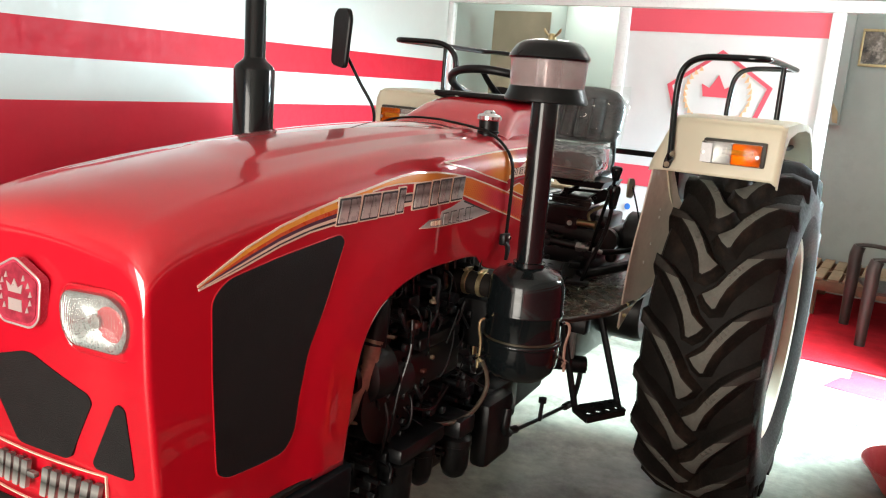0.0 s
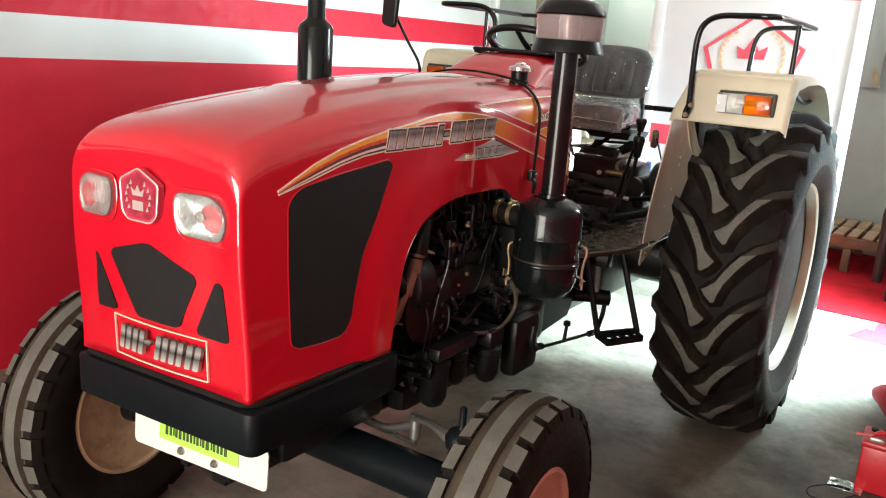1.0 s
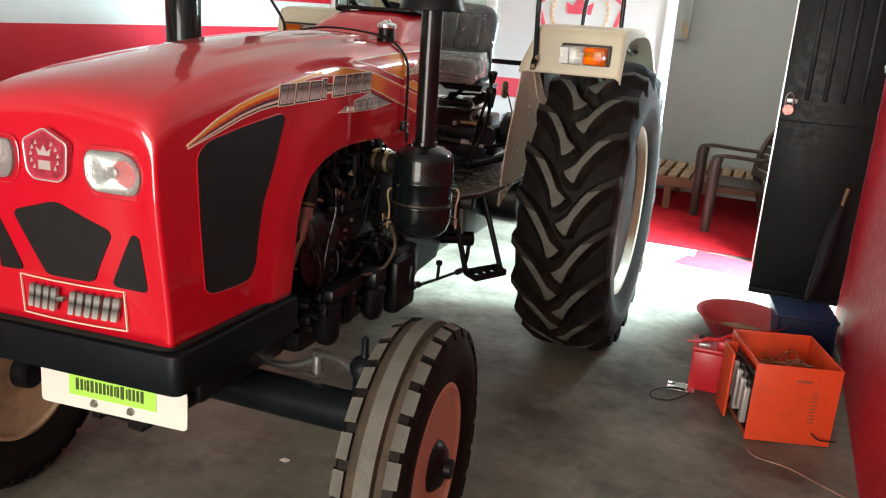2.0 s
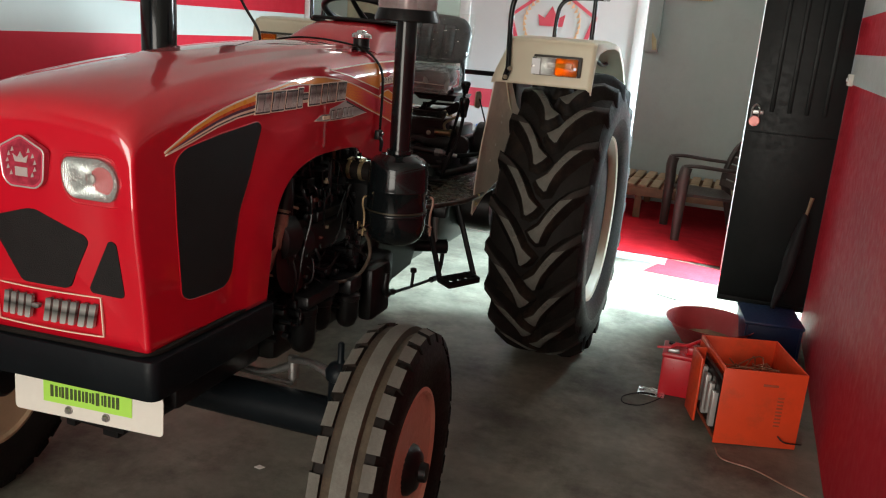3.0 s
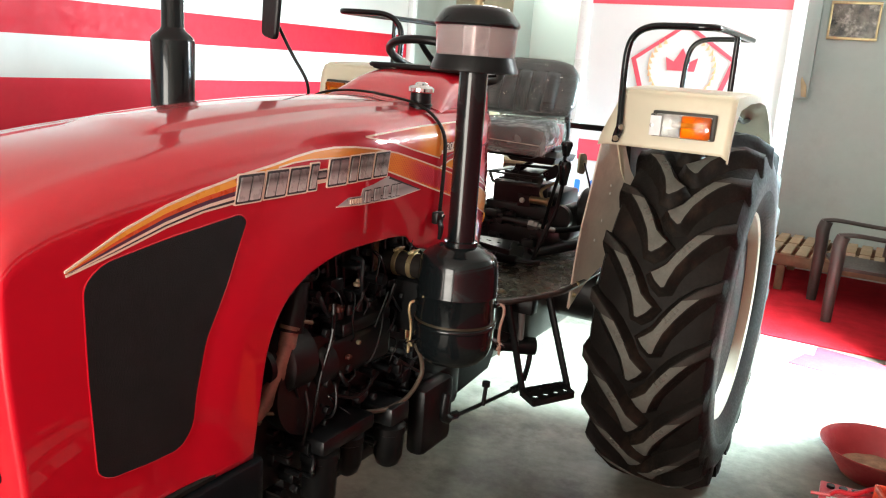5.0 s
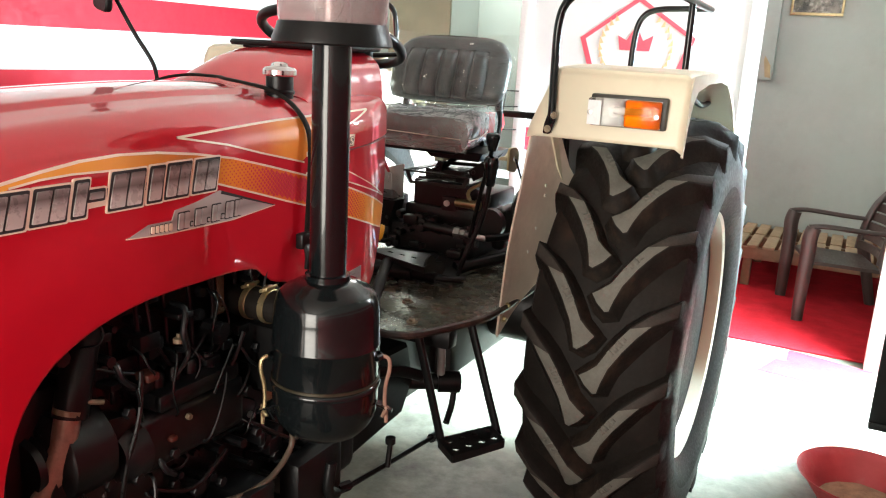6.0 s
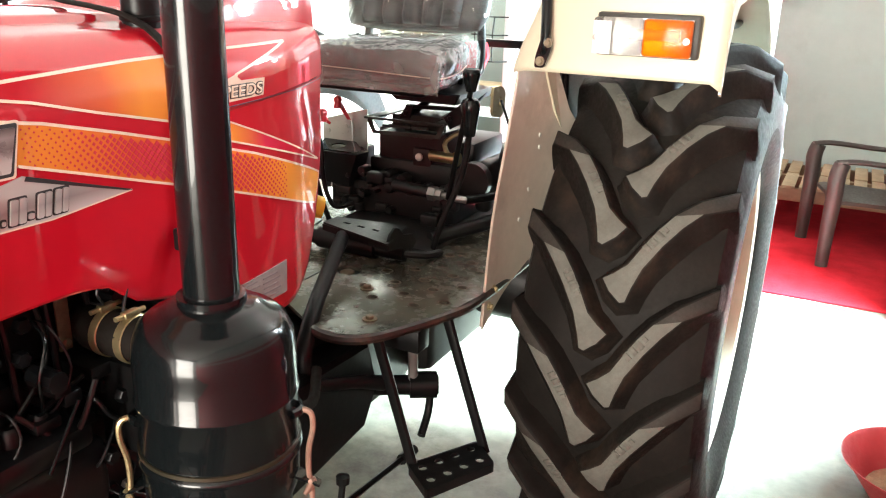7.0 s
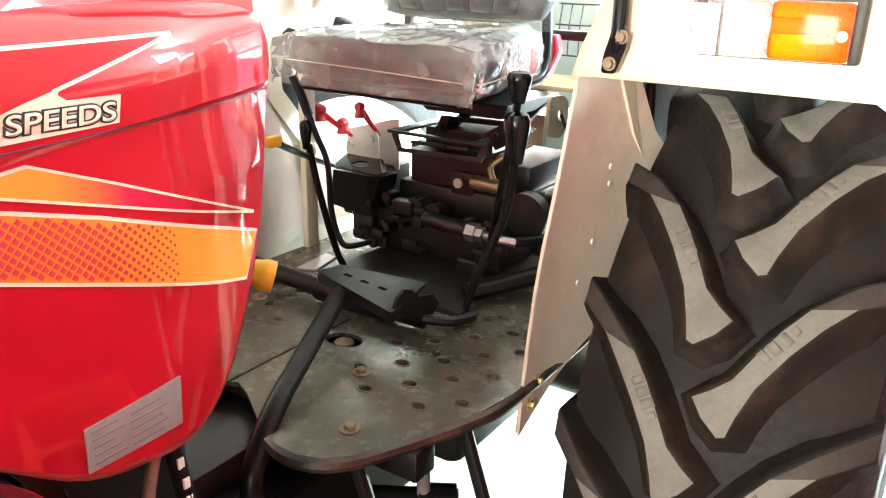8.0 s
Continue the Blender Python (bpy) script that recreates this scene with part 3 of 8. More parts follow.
def build_partition():
    """Glazed aluminium partition with a doorway at its right."""
    w = thing("partition", (-1.9, PART_Y, 0), "white aluminium partition with glass pane and printed panel", "partition", kind="structure")
    y0, y1 = PART_Y - 0.02, PART_Y + 0.04

    def bar(x0, x1, z0, z1, name="frame_bar"):
        bm = B()
        box(bm, x0, x1, y0, y1, z0, z1, 0.006)
        return part(name, bm, ALU, w)
    bar(LEFT + 0.001, LEFT + 0.045, 0.0, 2.14, "post")
    bar(-1.925, -1.845, 0.0, 2.14, "post")
    bar(-0.625, -0.552, 0.0, 2.14, "post")
    bm = B()
    box(bm, 0.200, RIGHT - 0.001, PART_Y - 0.03, PART_Y + 0.05, 0.0, 2.14, 0.004)
    part("end_panel", bm, WALL_WHITE, w, "white end panel beside the doorway")
    bar(LEFT, RIGHT, 2.141, 2.205, "beam")
    bar(LEFT + 0.046, -1.926, 0.0, 0.06, "rail")
    bar(-1.844, -0.626, 0.0, 0.06, "rail")
    bar(LEFT + 0.046, -1.926, 0.78, 0.83, "rail")
    bm = B()
    box(bm, LEFT + 0.04, -1.93, PART_Y + 0.004, PART_Y + 0.010, 0.83, 2.14)
    pane = part("pane", bm, PANE, w, "clear window glass")
    pane.visible_shadow = False
    bm = B()
    box(bm, LEFT + 0.04, -1.93, PART_Y + 0.004, PART_Y + 0.010, 0.06, 0.78)
    low = part("pane", bm, PANE, w, "clear window glass")
    low.visible_shadow = False
    bm = B()
    box(bm, -1.85, -0.62, PART_Y + 0.001, PART_Y + 0.013, 0.06, 2.141)
    panel = part("printed_panel", bm, POSTER, w, "white printed panel with red bands and a red emblem")
    for z0, z1, m in ((1.99, 2.135, POSTER_BAND), (0.975, 1.112, POSTER_BAND)):
        bm = B()
        box(bm, -1.844, -0.626, PART_Y - 0.003, PART_Y + 0.0005, z0, z1)
        part("red_band", bm, m, panel)
    # five-sided outline, two wreath arcs and a crown of plain shapes
    c, r = Vector((-1.222, 1.62)), 0.345
    poly = [(-1.222, 1.895), (-0.893, 1.68), (-1.02, 1.30), (-1.42, 1.30), (-1.548, 1.66)]
    inner = [(c.x + (p[0] - c.x) * 0.90, c.y + (p[1] - c.y) * 0.90) for p in poly]
    bm = B()
    yy = (PART_Y - 0.004, PART_Y + 0.0004)
    for i in range(5):
        j = (i + 1) % 5
        prism(bm, [poly[i], poly[j], inner[j], inner[i]], 'y', *yy)
    part("emblem_outline", bm, POSTER_BAND, panel)
    for s in (-1, 1):
        bm = B()
        for k in range(11):
            a = radians(-60 + k * 11.5)
            px, pz = c.x + s * 0.20 * math.cos(a), c.y + 0.19 * math.sin(a)
            prism(bm, [(px - 0.013, pz - 0.020), (px + 0.013, pz - 0.014), (px + 0.010 * s, pz + 0.022)], 'y', *yy)
        part("wreath", bm, POSTER_GOLD, panel)
    bm = B()
    prism(bm, [(-1.31, 1.60), (-1.325, 1.68), (-1.275, 1.655), (-1.225, 1.74), (-1.18, 1.655), (-1.125, 1.685), (-1.14, 1.60)], 'y', *yy)
    part("crown", bm, POSTER_BAND, panel)
    for x, z, rr in ((-1.712, 0.822, 0.020), (-1.668, 0.690, 0.040), (-0.93, 0.62, 0.05), (-1.35, 0.84, 0.05), (-1.12, 0.45, 0.05)):
        bm = B()
        prism(bm, [(x + rr * math.cos(a), z + rr * 1.1 * math.sin(a)) for a in (2 * math.pi * q / 14 for q in range(14))], 'y', *yy)
        part("blue_dot", bm, POSTER_BLUE, panel)
    for x0, x1, z0, z1 in ((-1.838, -1.800, 0.745, 0.835), (-1.842, -1.785, 0.40, 0.48)):
        bm = B()
        prism(bm, round_poly([(x0, z0), (x1, z0), (x1, z1), (x0, z1)], 0.012), 'y', *yy)
        part("blue_bar", bm, POSTER_BLUE, panel)


build_room()
build_partition()

# ---------------------------------------------------------------- the tractor
CX = -1.24                      # its middle plane; forward is -y
tractor = thing("tractor", (CX, 2.3, 0), "glossy red tractor with cream mudguards and black engine", "tractor")

# hood: lower edge of its sides, height of its top, half width, by distance from the front
HOOD_BOTTOM = ((0.78, 0.787), (1.300, 0.776), (1.313, 0.87), (1.335, 0.982), (1.376, 1.062), (1.446, 1.115), (1.557, 1.146), (1.70, 1.151),
               (1.86, 1.141), (1.905, 1.108), (2.0, 1.078), (2.10, 1.01), (2.17, 0.992), (2.24, 0.992), (2.30, 1.030), (2.345, 1.088), (2.372, 1.13), (2.398, 1.18), (2.43, 1.28), (2.455, 1.345), (2.474, 1.40))
HOOD_TOP = ((0.78, 1.288), (0.790, 1.312), (0.805, 1.331), (0.83, 1.347), (0.87, 1.362), (0.93, 1.377), (1.0, 1.391), (1.2, 1.42), (1.5, 1.448), (1.8, 1.462), (2.05, 1.462), (2.40, 1.46), (2.45, 1.457), (2.474, 1.450))
HOOD_HALF = ((0.78, 0.268), (1.4, 0.27), (1.9, 0.268), (2.15, 0.270), (2.22, 0.268), (2.28, 0.259), (2.34, 0.241), (2.40, 0.218), (2.44, 0.202), (2.462, 0.188), (2.474, 0.170))
def hood_bottom(y):
    """Height of the hood's lower edge: straight in front, a smooth arch over the engine."""
    return lerp_at(HOOD_BOTTOM, y) if y < HOOD_BOTTOM[1][0] else smooth_at(HOOD_BOTTOM[1:], y)


ARCH = [Vector((0, y, hood_bottom(y))) for y in (HOOD_BOTTOM[1][0] + (HOOD_BOTTOM[9][0] - HOOD_BOTTOM[1][0]) * (k / 40) ** 1.6 for k in range(41))]


def arch_gap(y, z):
    p = Vector((0, y, z))
    best = 9.0
    for a, b in zip(ARCH, ARCH[1:]):
        t = max(0, min(1, (p - a).dot(b - a) / (b - a).length_squared))
        best = min(best, (p - a - (b - a) * t).length)
    return best


CREASE = ((2.04, 1.322), (2.12, 1.333), (2.20, 1.340), (2.30, 1.346), (2.46, 1.348))


def crease_step(y, z):
    """The rear side panel below the crease is set in a little."""
    c = lerp_at(CREASE, y)
    return -0.005 * (1 - smoothstep(c - 0.005, c + 0.001, z)) * smoothstep(2.02, 2.08, y) * smoothstep(c - 0.11, c - 0.03, z)


def hood_section(y, inset=0.0, cols=60):
    """Points of half a section, from the lower edge up the side and over to the middle, as x from the middle and z."""
    half = smooth_at(HOOD_HALF, y) - inset
    top = smooth_at(HOOD_TOP, y) - inset
    low = hood_bottom(y)
    r = lerp_at(((0.78, 0.072), (1.2, 0.082), (1.9, 0.095), (2.2, 0.075), (2.474, 0.045)), y)
    crown = 0.016
    shoulder = top - crown - r
    low = min(low, shoulder - 0.004)
    out = []
    c = max(min(lerp_at(CREASE, y), shoulder - 0.03), low + 0.007)
    low_n = cols * 2 // 3
    zs = [low + (c - 0.005 - low) * k / (low_n - 1) for k in range(low_n)] + [c + 0.001 + (shoulder - c - 0.001) * k / (cols - low_n - 1) for k in range(cols - low_n)]
    for z in zs:
        x = half - 0.012 * (z - 0.8) / 0.5
        flare = 0.010 * (1 - smoothstep(0.07, 0.19, arch_gap(y, z))) * smoothstep(1.06, 1.14, y) * (1 - smoothstep(1.45, 1.98, y))
        out.append((x + flare + crease_step(y, z), z))
    x_s = half - 0.012 * (shoulder - 0.8) / 0.5
    for k in range(1, 10):
        a = math.pi / 2 * k / 9
        out.append((x_s - r + r * math.cos(a), shoulder + r * math.sin(a)))
    flat = x_s - r
    edge = min(0.112 + 0.02 * (y - 1.3), flat * 0.8)
    xs = [flat + (edge + 0.004 - flat) * k / 5 for k in range(1, 6)] + [(edge - 0.004) * (1 - k / 7) for k in range(8)]
    for x in xs:
        rise = crown * (1 - (x / flat) ** 2)
        panel = 0.006 * (x < edge) * smoothstep(1.16, 1.26, y)
        out.append((x, shoulder + r + rise + panel))
    return out


def hood_x(y, z):
    """Half width of the hood's side at a place."""
    half = smooth_at(HOOD_HALF, y)
    flare = 0.010 * (1 - smoothstep(0.07, 0.19, arch_gap(y, z))) * smoothstep(1.06, 1.14, y) * (1 - smoothstep(1.45, 1.98, y))
    top = smooth_at(HOOD_TOP, y)
    r = lerp_at(((0.78, 0.072), (1.2, 0.082), (1.9, 0.095), (2.2, 0.075), (2.474, 0.045)), y)
    shoulder = top - 0.016 - r
    x = half - 0.012 * (min(z, shoulder) - 0.8) / 0.5
    if z > shoulder:
        x -= r - math.sqrt(max(0, r * r - (z - shoulder) ** 2))
    return x + flare + crease_step(y, z)


FRONT_Y, FRONT_R = 0.784, 0.010


def front_y(x, z):
    """Where the bulged front face lies; x from the middle."""
    return 0.772 + 0.030 * (x / 0.27) ** 2 + 0.08 * x + 0.020 * smoothstep(1.15, 0.8, z)


def build_hood():
    bm = B()
    ys = []
    for k in range(8):
        a = math.pi / 2 * k / 7
        ys.append((FRONT_Y + FRONT_R * (1 - math.sin(a)), FRONT_R * (1 - math.cos(a))))
    ys = ys[::-1]
    ys = sorted({(round(y, 4), round(i, 4)) for y, i in ys})
    y = FRONT_Y + FRONT_R + 0.005
    while y < 2.466:
        ys.append((round(y, 4), 0.0))
        y += 0.006 if y < 0.95 else 0.004 if 1.30 < y < 1.40 else 0.008 if 1.39 < y < 1.50 else 0.014 if y > 2.25 else 0.02
    ys += [(2.468, 0.0), (2.474, 0.0)]
    rings = []
    for yy, inset in ys:
        half = hood_section(yy, inset)
        pts = [(CX + x, z) for x, z in half] + [(CX - x, z) for x, z in half[-2::-1]]
        turn = 0.08 * (1 - smoothstep(0.85, 1.25, yy))
        back = 0.020 * (1 - smoothstep(0.80, 1.05, yy))
        rings.append([bm.verts.new((x, yy + turn * (x - CX) + back * smoothstep(1.15, 0.8, z), z)) for x, z in pts])
    n = len(rings[0])
    for a, b in zip(rings, rings[1:]):
        for q in range(n - 1):
            bm.faces.new((a[q], a[q + 1], b[q + 1], b[q]))
    # bulged front face, closed ring by ring
    ring = rings[0]
    prev = ring
    for k in range(1, 9):
        t = k / 9
        cur = []
        for v in ring:
            x = CX + (v.co.x - CX) * (1 - t)
            z = v.co.z + (1.06 - v.co.z) * t if v.co.z > 0.80 else v.co.z + (1.06 - v.co.z) * t
            w = smoothstep(0, 0.5, t)
            cur.append(bm.verts.new((x, v.co.y * (1 - w) + front_y(x - CX, z) * w, z)))
        for q in range(n - 1):
            bm.faces.new((prev[q], prev[q + 1], cur[q + 1], cur[q]))
        bm.faces.new((prev[-1], prev[0], cur[0], cur[-1]))
        prev = cur
    bm.faces.new(prev)
    hood = part("hood", bm, RED, tractor, "glossy red sheet metal hood")
    sol = hood.modifiers.new("sheet", 'SOLIDIFY')
    sol.thickness, sol.offset = 0.004, -1
    hood.data.materials.append(BLACK)
    sol.material_offset = 1
    return hood


hood = build_hood()


def side_patch(outline, proud, parent, name, material, label="", step=0.02, x_of=hood_x):
    """A thin plate that follows the hood's side, of the given outline in y and z."""
    bm = B()
    ys_, zs_ = [p[0] for p in outline], [p[1] for p in outline]
    v = [bm.verts.new((0, p[0], p[1])) for p in outline]
    f = bm.faces.new(v)
    k = min(ys_) + step
    while k < max(ys_):
        bmesh.ops.bisect_plane(bm, geom=bm.verts[:] + bm.edges[:] + bm.faces[:], plane_co=(0, k, 0), plane_no=(0, 1, 0))
        k += step
    k = min(zs_) + step
    while k < max(zs_):
        bmesh.ops.bisect_plane(bm, geom=bm.verts[:] + bm.edges[:] + bm.faces[:], plane_co=(0, 0, k), plane_no=(0, 0, 1))
        k += step
    bmesh.ops.triangulate(bm, faces=bm.faces[:])
    for w in bm.verts:
        w.co.x = CX + x_of(w.co.y, w.co.z) + proud
    r = bmesh.ops.extrude_face_region(bm, geom=bm.faces[:])
    for w in r["geom"]:
        if isinstance(w, bmesh.types.BMVert):
            w.co.x -= proud + 0.002
    return part(name, bm, material, parent, label)


def front_patch(outline, proud, parent, name, material, label="", step=0.03, depth=0.006):
    """A thin plate on the bulged front face, of the given outline in x (from the middle) and z."""
    bm = B()
    bm.faces.new([bm.verts.new((p[0], 0, p[1])) for p in outline])
    k = min(p[0] for p in outline) + step
    while k < max(p[0] for p in outline):
        bmesh.ops.bisect_plane(bm, geom=bm.verts[:] + bm.edges[:] + bm.faces[:], plane_co=(k, 0, 0), plane_no=(1, 0, 0))
        k += step
    bmesh.ops.triangulate(bm, faces=bm.faces[:])
    for w in bm.verts:
        w.co.y = front_y(w.co.x, w.co.z) - proud
        w.co.x += CX
    r = bmesh.ops.extrude_face_region(bm, geom=bm.faces[:])
    for w in r["geom"]:
        if isinstance(w, bmesh.types.BMVert):
            w.co.y += depth
    return part(name, bm, material, parent, label)


# ---- side vent and front openings
VENT = round_poly([(0.934, 1.21), (0.97, 1.238), (1.10, 1.258), (1.272, 1.277), (1.290, 1.262), (1.235, 1.148), (1.182, 1.055), (1.157, 0.963), (1.147, 0.90),
                   (1.118, 0.868), (1.05, 0.868), (0.97, 0.874), (0.945, 0.89), (0.936, 1.06)], 0.02)
vent = side_patch(VENT, 0.003, hood, "side_vent", MESH_BLACK, "black mesh side vent")
bm = B()
lip = [(CX + hood_x(y, z) + 0.002, y, z) for y, z in VENT]
tube(bm, lip + [lip[0]], 0.0015, 6, 1)
part("vent_lip", bm, RED, vent, "rolled red edge")
front_patch(round_poly([(-0.122, 1.053), (-0.112, 1.066), (-0.008, 1.097), (0.015, 1.097), (0.132, 1.050), (0.139, 1.035), (0.084, 0.926), (0.072, 0.918), (-0.046, 0.918)], 0.012), 0.002, hood, "grille", MESH_BLACK, "black mesh centre grille")
for s in (-1, 1):
    front_patch(round_poly([(0.006 - 0.006 * s + s * a, b) for a, b in ((0.188, 1.046), (0.204, 1.038), (0.212, 0.920), (0.207, 0.910), (0.136, 0.916), (0.131, 0.927))], 0.008), 0.003, hood, "grille_corner", MESH_BLACK, "black mesh corner grille")

# ---- bumper with its ledge
bm = B()
outline = round_poly([(-1.518, 0.768), (-0.945, 0.812), (-0.945, 1.325), (-1.518, 1.325)], 0.03, 6)
prism(bm, outline, 'z', 0.671, 0.772, 0.008, seg=2)
bumper = part("bumper", bm, BLACK_BUMPER, tractor, "black painted front weight carrier")
bm = B()
prism(bm, round_poly([(-1.515, 0.776), (-0.962, 0.822), (-0.962, 1.32), (-1.515, 1.32)], 0.06, 6), 'z', 0.7725, 0.788, 0.004)
part("seal", bm, RUBBER, bumper, "black rubber seal")


# ---- wheels
def tyre_profile(R, w, rim, lug=0.0):
    """Half-round carcass in section: pairs of radius and offset across."""
    h = w / 2
    rr = R - lug
    return [(rim, -h * 0.62), (rim + 0.02, -h * 0.80), (rim + (rr - rim) * 0.40, -h * 1.0), (rim + (rr - rim) * 0.70, -h * 0.985), (rr - 0.035, -h * 0.90), (rr - 0.012, -h * 0.70), (rr, -h * 0.35),
            (rr + 0.002, 0), (rr, h * 0.35), (rr - 0.012, h * 0.70), (rr - 0.035, h * 0.90), (rim + (rr - rim) * 0.70, h * 0.985), (rim + (rr - rim) * 0.40, h * 1.0), (rim + 0.02, h * 0.80), (rim, h * 0.62)]


def rear_lug_mesh(R, s):
    """One tread bar: flared at the tyre's middle, narrow outwards, with a dusty worn top on dark flanks. s: the side it runs to."""
    # outline across the tread (m) and round it (degrees)
    ol = [(-0.013, 40.5), (0.004, 38.6), (0.028, 37.0), (0.038, 37.3), (0.045, 39.6), (0.060, 43.1), (0.090, 47.3), (0.121, 50.9), (0.151, 53.9), (0.205, 57.0), (0.207, 60.2), (0.145, 56.0), (0.101, 52.6), (0.074, 49.6), (0.051, 46.4), (0.031, 43.4), (0.008, 41.7)]
    n = len(ol)
    k = R * math.pi / 180
    flat = [Vector((u, a * k)) for u, a in ol]
    outs = []
    for i in range(n):
        d = (flat[(i + 1) % n] - flat[i - 1]).normalized()
        outs.append(Vector((d.y, -d.x)))
    bm = B()
    crown = lambda u: R - 0.055 * max(0, abs(u) - 0.10) ** 2 / 0.0121 * 0.9

    def at(p, drop):
        q = radians(p.y / k - 36.6)
        r = crown(p.x) - drop
        return bm.verts.new((s * min(p.x, 0.2115), -r * math.cos(q), r * math.sin(q)))
    rings = [[at(p + o * w + Vector((0, lean)), drop) for p, o in zip(flat, outs)] for w, drop, lean in ((0, 0, 0), (0.005, 0.004, 0), (0.012, 0.022, -0.004), (0.028, 0.049, -0.010))]
    # worn top, its dark tail over the shoulder
    for q, mi in (((0, 1, 2, 3, 4, 16), 1), ((16, 4, 5, 15), 1), ((15, 5, 6, 14), 1), ((14, 6, 7, 13), 1), ((13, 7, 12), 1), ((12, 7, 8), 1), ((12, 8, 11), 3), ((11, 8, 9, 10), 3)):
        bm.faces.new([rings[0][i] for i in q]).material_index = mi
    for a, b in zip(rings, rings[1:]):
        for i in range(n):
            bm.faces.new((a[i], a[(i + 1) % n], b[(i + 1) % n], b[i]))
    # end face down the side wall
    e = [at(Vector((0.216, a * k)), 0.12 - 0.05 * 0.9 * (0.114 ** 2) / 0.0121) for a in (57.0, 61.0)]
    f = [at(Vector((0.205, a * k)), 0.13 - 0.05) for a in (55.4, 62.6)]
    bm.faces.new((rings[1][9], rings[1][10], e[1], e[0]))
    bm.faces.new((rings[1][9], e[0], f[0]))
    bm.faces.new((rings[1][10], f[1], e[1]))
    # raised marks on the neck: a small stud and three upright bars
    d = Vector((0.036, 4.2 * k)).normalized()
    w = Vector((d.y, -d.x))
    for j, (half, tall) in enumerate(((0.0045, 0.0055), (0.0066, 0.0095), (0.0060, 0.0095), (0.0052, 0.0090))):
        c = Vector((0.056, 46.0 * k)).lerp(Vector((0.092, 50.2 * k)), 0.95 - 0.27 * j if s > 0 else 0.05 + 0.27 * j)
        lo, hi = ([at(c + d * (sx * half * m) + w * (sy * tall * m), -h) for sx, sy in ((-1, -1), (1, -1), (1, 1), (-1, 1))] for m, h in ((1.0, -0.0005), (0.86, 0.0022)))
        bm.faces.new(hi).material_index = 2
        for q in range(4):
            bm.faces.new((lo[q], lo[(q + 1) % 4], hi[(q + 1) % 4], hi[q])).material_index = 1
    return bm


def build_rear_wheel(x, out):
    """out: +1 when its outer face looks to +x."""
    at, R = (x, 3.345, 0.695), 0.695
    bm = B()
    lathe(bm, tyre_profile(R, 0.43, 0.385, 0.045), at, 'x', 72, closed=False)
    for f in bm.faces:
        if abs(f.calc_center_median().x - x) > 0.196:
            f.material_index = 1
    wheel = part("rear_wheel", bm, [RUBBER, SIDEWALL], tractor, "large black ribbed rear tyre with dusty tread")
    for s in (1, -1):
        me = mesh_of("tread_lug", rear_lug_mesh(R, s), [RUBBER, LUG_TOP, LUG_MARK, LUG_TAIL], True, 72)
        for k in range(20):
            ob = new("tread_lug", me)
            ob.parent = wheel
            ang = 36.6 + 18 * k if s > 0 else 27.6 + 18 * k
            ob.matrix_local = Matrix.Translation(at) @ Matrix.Rotation(-radians(ang), 4, 'X')
    # rim: dished disc with a rolled edge
    bm = B()
    o = out
    lathe(bm, [(0.398, 0.130 * o), (0.412, 0.168 * o), (0.404, 0.178 * o), (0.392, 0.172 * o), (0.378, 0.140 * o), (0.362, 0.06 * o), (0.345, 0.02 * o), (0.22, 0.035 * o), (0.20, 0.06 * o), (0.11, 0.062 * o), (0.10, 0.10 * o), (0.0, 0.105 * o)], at, 'x', 64)
    lathe(bm, [(0.385, -0.135 * o), (0.392, -0.150 * o), (0.378, -0.152 * o), (0.365, -0.135 * o), (0.350, -0.06 * o), (0.345, 0.02 * o)], at, 'x', 64)
    part("rim", bm, CREAM, wheel, "cream painted steel rim")
    for k in range(8):
        a = 2 * math.pi * k / 8
        bm = B()
        bolt(bm, (x + 0.063 * o, at[1] + 0.155 * math.cos(a), at[2] + 0.155 * math.sin(a)), 'x', 0.014, 0.014 * o)
        ob = part("wheel_bolt", bm, STEEL, wheel)


